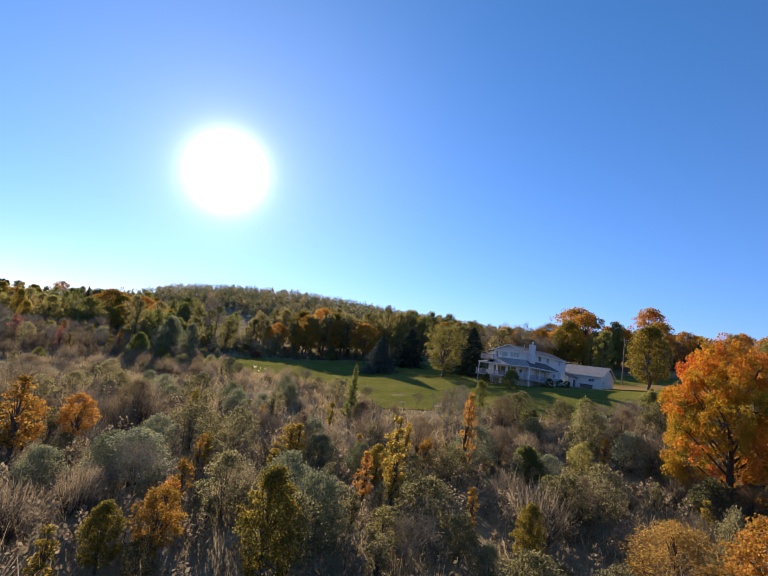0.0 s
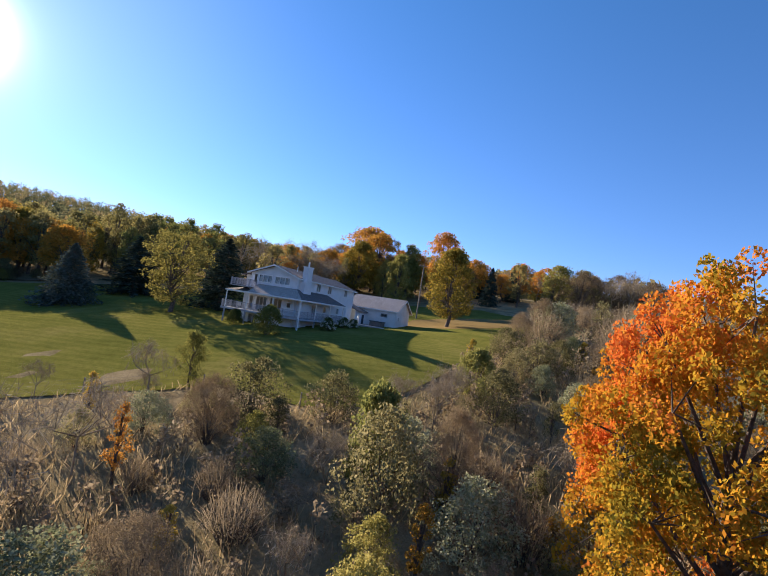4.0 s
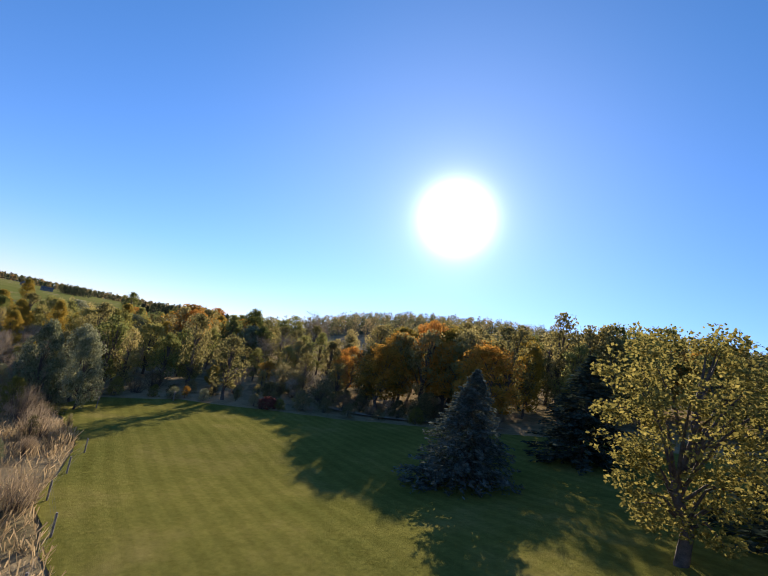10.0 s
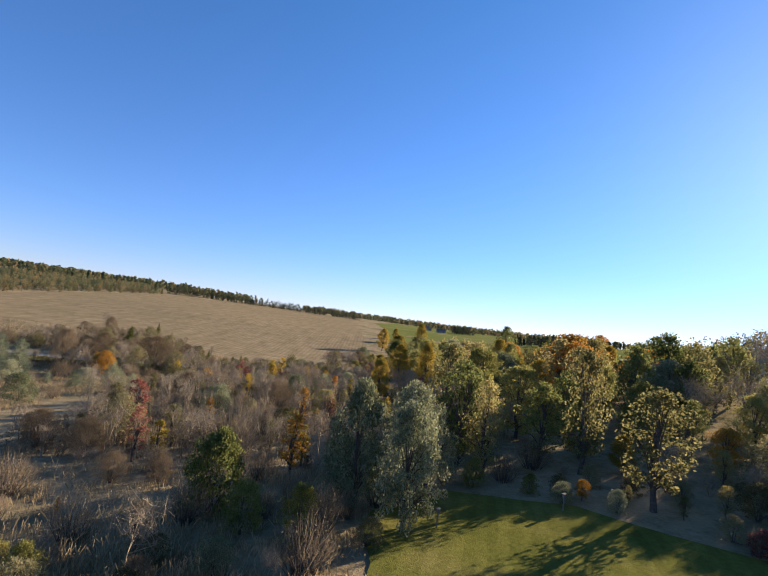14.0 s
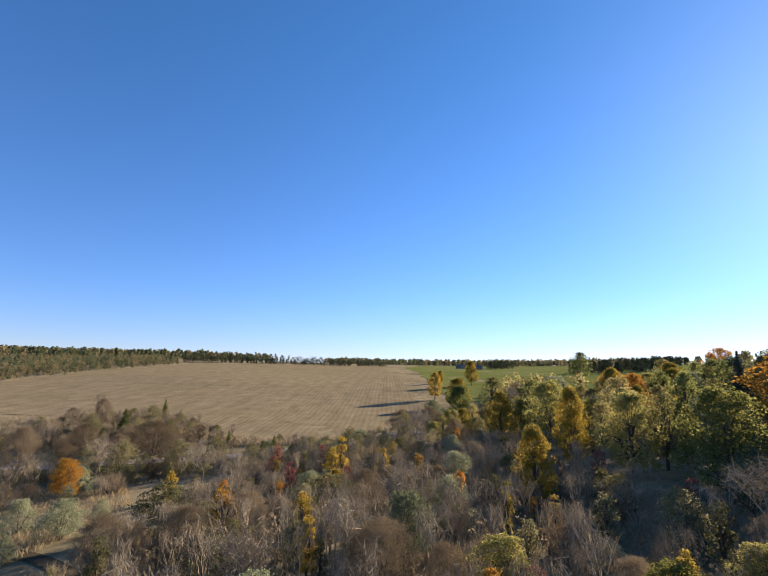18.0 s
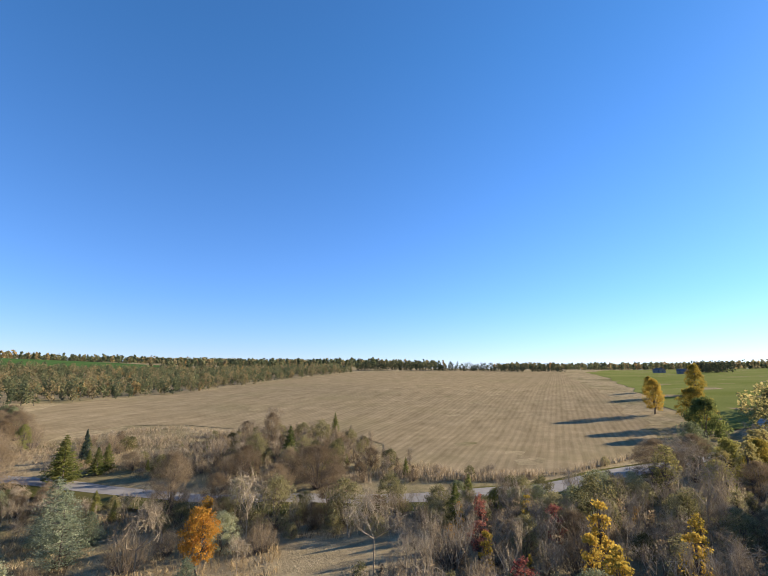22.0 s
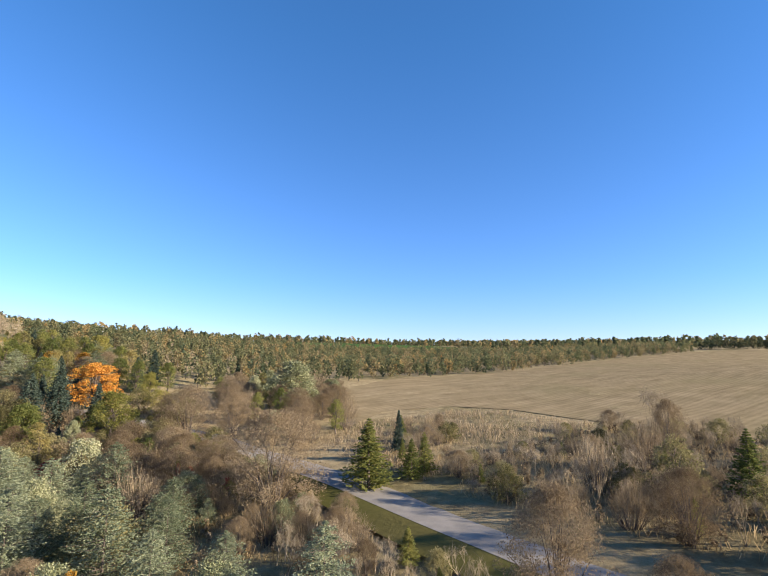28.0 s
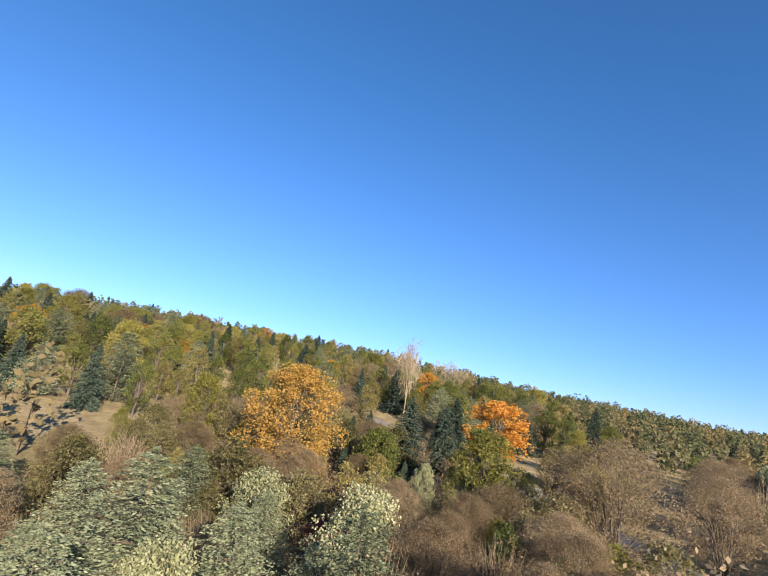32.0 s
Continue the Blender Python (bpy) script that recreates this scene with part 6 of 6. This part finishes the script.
scatter(ROADTREES, {"olive": 2, "gold": 1.2, "lime": 1, "bush_olive": 1, "tan": 1, "bare": 1}, 6.0, 4.5, 8.5, group="trees beside the road", clear=0.5)
MEADOW = [(-174.4, 64.3), (-165.6, 95.1), (-141.4, 101.7), (-99.6, 90.7), (-75.8, 85.8), (-83.0, 53.1), (-124.7, 28.9), (-161.4, 41.9)]
scatter(MEADOW, {"pine": 2.2, "brush": 2.0, "bare": 0.8, "bush_grey": 1.2, "bare_bush": 1.2, "sapling_orange": 0.3}, 8.5, 2.0, 5.4, group="meadow growth", clear=0.6)
PINES = [(-129.9, 27.8), (-125.0, 56.1), (-157.6, 53.4), (-176.8, 42.0), (-177.8, 16.6), (-159.4, -0.5), (-134.3, 2.3)]
scatter(PINES, {"pine": 5, "brush": 1.6, "bush_grey": 1.4, "bush_olive": 0.8, "tan": 0.8}, 6.0, 3.5, 7.5, group="young pines", clear=0.5)
SHOULDER = [(-177.4, 55.4), (-170.5, 33.4), (-170.5, 5.6), (-183.1, 1.0), (-188.7, 8.2), (-184.9, 30.1), (-180.9, 49.7)]
scatter(SHOULDER, {"brush": 3, "tan": 2, "bush_grey": 1.2, "bush_olive": 1, "cedar": 0.6, "bare": 1}, 4.0, 2.2, 4.8, group="roadside bushes", clear=0.5)
REEDS = [(-186.5, 96.7), (-198.5, 113.6), (-197.4, 136.1), (-223.7, 164.4), (-218.9, 168.0), (-195.4, 144.6), (-188.8, 130.2), (-186.7, 114.6)]
scatter(REEDS, {"brush": 3, "bush_olive": 1, "tan": 1, "bare_bush": 1}, 6.5, 1.2, 2.6, group="roadside bushes", clear=0.5)
BUSHES_N = [(-169.2, 116.6), (-172.6, 128.9), (-178.3, 143.9), (-170.9, 148.3), (-157.4, 130.4)]
scatter(BUSHES_N, {"bush_olive": 3, "brush": 2, "cedar": 0.7, "bush_grey": 1, "bush_lime": 0.6}, 4.4, 2.2, 4.6, group="roadside bushes", clear=0.5)
ROADSIDE = [(-179.0, 45.8), (-170.7, 85.3), (-169.0, 111.8), (-171.5, 128.9), (-162.0, 126.9), (-159.4, 105.2), (-165.6, 73.5), (-170.2, 46.2)]
scatter(ROADSIDE, {"bush_olive": 3, "brush": 2, "bare_bush": 1.2, "cedar": 0.8, "tan": 0.8}, 4.6, 2.0, 4.4, group="roadside bushes", clear=0.5)
HEDGE = [(-195.1, 53.2), (-204.0, 47.4), (-245.3, 56.9), (-248.6, 81.6), (-233.0, 100.1), (-208.7, 102.4), (-197.4, 113.6), (-189.8, 112.7), (-189.2, 92.5), (-191.0, 69.5)]
scatter(HEDGE, {"brush": 4, "tan": 1.0, "bush_olive": 2.6, "bare": 1.6, "bare_bush": 1.2, "cedar": 0.9}, 5.6, 2.2, 4.6, group="hedge growth by the field", clear=0.5)
HEDGE_2 = [(-203.6, 30.4), (-211.6, 30.9), (-227.5, 16.1), (-239.7, 18.5), (-236.1, 28.7), (-214.8, 39.4), (-202.2, 46.1)]
scatter(HEDGE_2, {"brush": 3, "cedar": 0.8, "tan": 1.5, "bare": 1.0, "bush_olive": 0.6}, 4.8, 1.8, 4.2, group="hedge growth by the field", clear=0.5)
BEND = [(-140.0, -42.9), (-134.3, -0.8), (-152.9, -3.7), (-188.4, 18.1), (-192.8, 7.5), (-199.4, -12.9), (-203.9, -40.0), (-180.9, -60.4), (-155.2, -61.4)]
scatter(BEND, {"tan": 2.6, "brush": 1.6, "bush_olive": 2.0, "spruce": 0.6, "lime": 0.6, "olive": 1.6, "green": 0.8}, 5.8, 3.6, 7.0, group="trees inside the bend", clear=0.5)
BEND_2 = [(-209.2, -17.3), (-203.3, 8.3), (-215.2, 13.2), (-235.7, 1.3), (-263.1, -37.4), (-260.3, -61.0), (-221.8, -50.7)]
scatter(BEND_2, {"tan": 3, "grey": 1, "olive": 1.5, "brush": 2, "green": 0.8}, 7.0, 5.0, 9.0, group="trees outside the bend", clear=0.5)
HILL = [(-130.5, -41.8), (-155.2, -61.4), (-219.9, -69.3), (-217.4, -151.9), (-158.2, -190.1), (-85.8, -160.5), (-35.0, -120.0), (-32.0, -70.0), (-80.0, -45.0), (-98.4, -31.5), (-129.1, -22.9)]
scatter(HILL, {"olive": 3, "spruce": 2.2, "tan": 0.9, "lime": 0.6, "green": 3.0, "pine": 1.6, "orange": 0.25}, 7.9, 8, 13, group="trees on the south slope", clear=0.5)

SLOPE_S = [(-134.0, -6.0), (-97.0, -30.0), (-78.0, -20.0), (-84.0, 6.0), (-112.0, 24.0), (-130.0, 16.0)]
scatter(SLOPE_S, {"tan": 1.2, "brush": 4, "bush_olive": 1.2, "bare_bush": 1, "sapling_red": 0.3}, 5.6, 2.0, 4.6, group="brown brush on the south slope", clear=0.5)
RED_BRUSH = [(-158.1, -4.1), (-176.4, -5.9), (-184.2, 10.9), (-180.7, 25.8), (-167.4, 21.3), (-164.9, 9.8)]
scatter(RED_BRUSH, {"brush": 3, "tan": 2, "sapling_red": 0.7}, 3.0, 1.6, 3.2, group="brown brush below the pines", clear=0.3)

# ---- woods far off ----
FARMIX = LEAF["far"]
woods("wooded_hill", [(-203.0, 375.1), (-197.0, 299.7), (-116.5, 307.4), (-50.4, 250.8), (43.0, 249.5), (140.3, 249.0), (302.3, 297.7), (263.8, 455.5), (-50.3, 470.0), (-234.5, 470.0), (-229.7, 427.6)], 6.8, 6, 10, 0.46, 14, FARMIX, "hill covered with autumn woods")
woods("valley_woods", [(-260.9, -56.1), (-323.5, -63.6), (-376.3, -29.7), (-478.1, 11.0), (-724.1, 19.9), (-800.9, -56.4), (-625.4, -273.5), (-474.6, -343.1), (-329.2, -310.8), (-222.0, -161.8), (-224.9, -69.3)], 9.0, 6, 10.5, 0.5, 19, FARMIX, "mixed autumn woods along the valley", 8, conifer=0.12)
woods("south_woods", [(-217.4, -151.9), (-158.2, -190.1), (-95.8, -150.5), (-83.4, -68.1), (-35.2, -103.5), (63.8, -36.7), (143.4, -202.5), (-53.2, -424.2), (-319.6, -429.6), (-329.2, -310.8)], 8.5, 5, 9, 0.5, 20, FARMIX, "mixed woods on the south hillside", conifer=0.4)
woods("south_woods", [(-134.2, -8.0), (-94.4, -11.5), (-83.4, -68.1), (-35.2, -103.5), (63.8, -36.7), (34.5, -1.4), (-64.5, 3.7), (-83.4, 47.7), (-122.7, 26.8)], 8.0, 6, 11, 0.45, 22, FARMIX, "mixed woods on the near hillside", 8, 0.3)
woods("far_tree_line", [(-752.0, 20.0), (-815.0, 150.0), (-868.0, 320.0), (-892.0, 322.0), (-842.0, 150.0), (-778.0, 8.0)], 7.0, 6, 13, 0.55, 20, LEAF["dark_far"], "dark line of trees along a field")
woods("far_tree_line", [(-667.8, 421.6), (-803.4, 470.7), (-808.8, 499.8), (-673.7, 451.4)], 9.0, 8, 12, 0.6, 18, LEAF["dark_far"], "dark line of trees along a field", conifer=0.4)
woods("far_tree_line", [(-425.0, 361.3), (-486.2, 421.2), (-525.6, 522.4), (-471.9, 542.7), (-401.1, 432.5), (-352.4, 383.2)], 9.0, 6, 10, 0.6, 18, LEAF["dark_far"], "dark line of trees along a field", conifer=0.6)
woods("field_edge_trees", [(-249.2, 208.5), (-283.6, 225.7), (-303.5, 246.4), (-290.0, 265.0), (-264.5, 268.6), (-254.8, 244.0)], 8.0, 5, 10, 0.5, 16, LEAF["olive"], "olive and yellow trees along the field's edge", 8)
woods("far_woods", [(-1118.8, 516.8), (-704.4, 860.4), (-295.1, 899.0), (-90.7, 698.2), (-295.0, 562.1), (-419.1, 641.1), (-703.9, 900.0), (-1157.8, 938.4), (-1708.1, 896.6), (-1611.9, 296.1), (-1171.1, 295.8)], 22.0, 10, 15, 2.2, 6, FARMIX, "far woods on the rolling horizon", 6)
woods("far_woods", [(-830.2, -53.3), (-821.0, -18.9), (-1026.7, 144.1), (-1513.1, 94.8), (-1606.3, -708.4), (-1000.1, -1009.6), (-396.0, -1006.9), (-191.1, -485.8), (-452.3, -491.6), (-596.4, -660.4), (-1014.6, -620.4), (-921.0, -332.0), (-709.7, -263.4)], 22.0, 10, 15, 2.2, 6, FARMIX, "far woods on the rolling horizon", 6, 0.3)
woods("far_woods", [(140.3, 249.0), (301.8, 98.7), (253.0, -202.3), (4.9, -423.4), (202.1, -803.7), (900.3, -303.6), (900.2, 595.9), (304.5, 894.8), (-50.3, 558.3), (263.8, 515.5)], 20.0, 10, 15, 2.0, 6, FARMIX, "far woods on the rolling horizon", 6, 0.2)

# ---- grass, weeds and low brush ----
woods("undergrowth", BRUSH_A, 2.9, 1.0, 2.8, 0.13, 16, LEAF["brush"], "brown and grey-green undergrowth on a slope", 6)
woods("undergrowth", BRUSH_B, 3.4, 1.0, 3.0, 0.14, 14, LEAF["tan"], "withered undergrowth between saplings", 6)
woods("undergrowth", EAST, 3.6, 1.0, 3.0, 0.16, 12, LEAF["tan"], "withered undergrowth east of the house", 6)
woods("undergrowth", BEND, 3.0, 1.0, 3.2, 0.15, 14, LEAF["tan"], "withered undergrowth inside the bend", 6)
woods("undergrowth", PINES, 4.0, 0.6, 1.6, 0.13, 12, LEAF["brush"], "low brown undergrowth between young pines", 5)
woods("undergrowth", HEDGE, 3.4, 1.0, 2.6, 0.14, 14, LEAF["brush"], "brown undergrowth by the field", 6)
saplings("bare_saplings", BRUSH_B, 3.9, 2.4, 5.6, LEAF["twig"], "thicket of bare grey saplings")
saplings("bare_saplings", ROADSIDE, 3.4, 2.2, 4.6, LEAF["twig"], "bare grey saplings beside the road")
saplings("bare_saplings", HEDGE, 4.0, 2.0, 4.5, LEAF["twig"], "bare grey saplings by the field")
carpet("dry_weeds", BRUSH_A, 9.0, 0.5, 1.5, 0.035, LEAF["straw"], "tangled brown weeds and low brush", 0.35, 0.5)
carpet("dry_grass", MEADOW_A, 13.0, 0.4, 1.1, 0.04, LEAF["straw"], "dry straw-coloured grass below the lawn", 0.4)
carpet("dry_weeds", NEAR_B, 14.0, 0.4, 1.3, 0.04, LEAF["straw"], "tangled brown weeds below the lawn", 0.35, 0.3)
carpet("dry_weeds", BRUSH_B, 6.0, 0.5, 1.6, 0.04, LEAF["brush"], "tangled brown weeds and low brush", 0.35, 0.3)
carpet("dry_weeds", [(-198.2, 44.9), (-203.6, 11.6), (-224.7, 4.0), (-256.8, 17.5), (-255.9, 35.8), (-249.5, 54.8), (-205.7, 49.7)], 6.0, 0.5, 1.3, 0.05, LEAF["brush"], "brown weeds between road and field", 0.35, 0.2)
carpet("dry_grass", MEADOW, 13.0, 0.35, 0.85, 0.04, LEAF["straw"], "dry straw-coloured meadow grass", 0.4)
carpet("dry_grass", PINES, 6.0, 0.4, 1.0, 0.045, LEAF["straw"], "dry straw-coloured meadow grass", 0.4)
carpet("dry_weeds", HEDGE, 6.0, 0.5, 1.3, 0.04, LEAF["straw"], "dry weeds along the field", 0.35)
carpet("dry_weeds", HEDGE_2, 6.0, 0.5, 1.3, 0.04, LEAF["straw"], "dry weeds along the field", 0.35)
carpet("dry_weeds", REEDS, 16.0, 0.9, 1.9, 0.05, LEAF["brush"], "tall brown weeds between road and field", 0.2)
carpet("dry_weeds", SHOULDER, 7.0, 0.5, 1.4, 0.045, LEAF["straw"], "tangled brown weeds beside the road", 0.35, 0.4)
carpet("dry_weeds", ROADSIDE, 6.0, 0.4, 1.1, 0.04, LEAF["brush"], "brown weeds beside the road", 0.35, 0.4)
carpet("dry_weeds", BEND, 4.0, 0.5, 1.5, 0.05, LEAF["tan"], "withered undergrowth between trees", 0.35, 0.6)

# ---- small things ----
POST_WOOD = plain_mat("grey_post_wood", (0.25, 0.22, 0.19), 0.9, 0.25, 4.0)
fence = thing("fence", (-2, 91, ground(-2, 91)), "old wire fence on wooden posts below a lawn", "fence")
FENCE = along([(-34.7, 124.6), (-24.1, 116.8), (-12.6, 110.6), (-3.2, 92.2), (6.9, 93.6), (15.7, 93.7), (23.1, 88.4), (28.5, 87.3), (35.3, 89.8), (43.5, 96.3)], 5.0)
for i, (x, y) in enumerate(FENCE):
    dx, dy, dz = x + 2, y - 91, ground(x, y) - ground(-2, 91)
    part("post", rod(bmesh.new(), (dx, dy, dz - 0.3), (dx, dy, dz + 1.35), 0.07, 0.06, 7), POST_WOOD, fence)
for level in (0.5, 0.95, 1.25):
    p = np.c_[FENCE[:, 0] + 2, FENCE[:, 1] - 91, heights(FENCE[:, 0], FENCE[:, 1]) - ground(-2, 91) + level]
    v, f = tubes(p[:-1], p[1:], 0.005, 0.005, 3)
    part("wire", mesh_of("wire", v, f, DARK), DARK, fence)


def box_post(x, y, h):
    ob = thing("bird_box", (x, y, ground(x, y)), "small wooden bird box on a post in the grass", "bird box")
    part("post", boxed(-0.05, 0.05, -0.05, 0.05, -0.2, h - 0.3), POST_WOOD, ob)
    part("box", boxed(-0.12, 0.12, -0.12, 0.12, h - 0.3, h, bevel=0.01), POST_WOOD, ob)
    part("lid", slab([(-0.16, -0.18, h + 0.04), (0.16, -0.18, h + 0.04), (0.16, 0.16, h + 0.09), (-0.16, 0.16, h + 0.09)], 0.03), POST_WOOD, ob)


box_post(-55.5, 136.8, 1.5)
box_post(-57.2, 149.5, 1.5)
pole = thing("utility_pole", (61, 152, ground(61, 152)), "tall weathered wooden utility pole behind the garage", "utility pole")
part("pole", rod(bmesh.new(), (0, 0, -0.5), (0, 0, 13.0), 0.16, 0.11, 10), POST_WOOD, pole)
part("crossarm", boxed(-1.1, 1.1, -0.06, 0.06, 12.3, 12.45), POST_WOOD, pole)
for k in (-1.0, -0.5, 0.5, 1.0):
    part("insulator", rod(bmesh.new(), (k, 0, 12.45), (k, 0, 12.62), 0.05, 0.03), TRIM, pole)
for k in (-1.0, 1.0):
    p = np.array([(k + 24.0 * s, 10.0 * s, 12.6 - 1.6 * math.sin(math.pi * s) * 0.6) for s in np.linspace(0, 1, 9)])
    v, f = tubes(p[:-1], p[1:], 0.014, 0.014, 3)
    part("cable", mesh_of("cable", v, f, DARK), DARK, pole)


def farm_building(x, y, wide, deep, eave, peak, turn, mat, roof, label, sink=0.3):
    """A plain far building: walls, gable roof, door and windows."""
    ob = thing("farmhouse", (x, y, ground(x, y) - sink), label, "house", turn=turn)
    a, b = wide / 2, deep / 2
    part("wall", prism([(-b, 0), (b, 0), (b, eave), (0, peak), (-b, eave)], -a, a), mat, ob)
    for s in (-1, 1):
        part("roof", slab([(-a - 0.3, 0, peak + 0.16), (a + 0.3, 0, peak + 0.16), (a + 0.3, s * (b + 0.4), eave - 0.05), (-a - 0.3, s * (b + 0.4), eave - 0.05)], 0.14), roof, ob)
    for s in (-1, 1):
        for k in (-0.3, 0.3):
            part("window", boxed(wide * k - 0.5, wide * k + 0.5, s * (b + 0.03) - 0.03, s * (b + 0.03) + 0.03, eave * 0.45, eave * 0.8), DARK, ob)
        part("window", boxed(s * (a + 0.03) - 0.03, s * (a + 0.03) + 0.03, -0.5, 0.5, eave * 0.45, eave * 0.8), DARK, ob)
    part("door", boxed(-0.5, 0.5, b + 0.0, b + 0.06, 0, 2.1), DARK, ob)


farm_building(-162.2, -166.2, 9, 7, 4.6, 7.0, 25, TRIM, SHINGLE, "white farmhouse among trees on the hillside")
farm_building(-290.3, -338.6, 16, 9, 3.6, 5.8, 60, TRIM, TRIM, "white farm building with a pale roof")
farm_building(-250.9, 215.6, 6, 4, 2.4, 3.6, 30, GARAGE_SIDING, PALE_SHINGLE, "low shed with a pale roof by the road")
farm_building(-675.4, 398.2, 13, 8, 3.4, 5.6, 70, POST_WOOD, SHINGLE, "far barn on a pasture rise")
farm_building(-760.6, 409.5, 12, 9, 4.5, 7.0, 20, POST_WOOD, SHINGLE, "far farmhouse on a pasture rise")
# flowering bushes below the deck
PETAL = plain_mat("cream_flower_petals", (0.62, 0.60, 0.48), 0.8, 0.15)
for x, y, h in ((31.5, 116.6, 2.0), (35.5, 122.5, 1.8), (37.5, 124.0, 1.6)):
    ob = plant("bush_green", x, y, h, 1.1, label="low bush with cream flower heads below the deck", group="flowering bushes")
    r2 = np.random.default_rng(int(x * 10))
    d = unit(r2.normal(size=(40, 3)))
    d[:, 2] = np.abs(d[:, 2])
    c = d * [5.0, 5.0, 7.5] + [0, 0, 2.0]
    k = np.repeat(np.arange(40), 14)
    v, f = cards(c[k] + r2.normal(0, 0.45, (len(k), 3)), 0.35, r=r2)
    tagged(part("bloom", mesh_of("flower_heads", v, f, PETAL), PETAL, ob), "cream flower heads", kind="stuff")
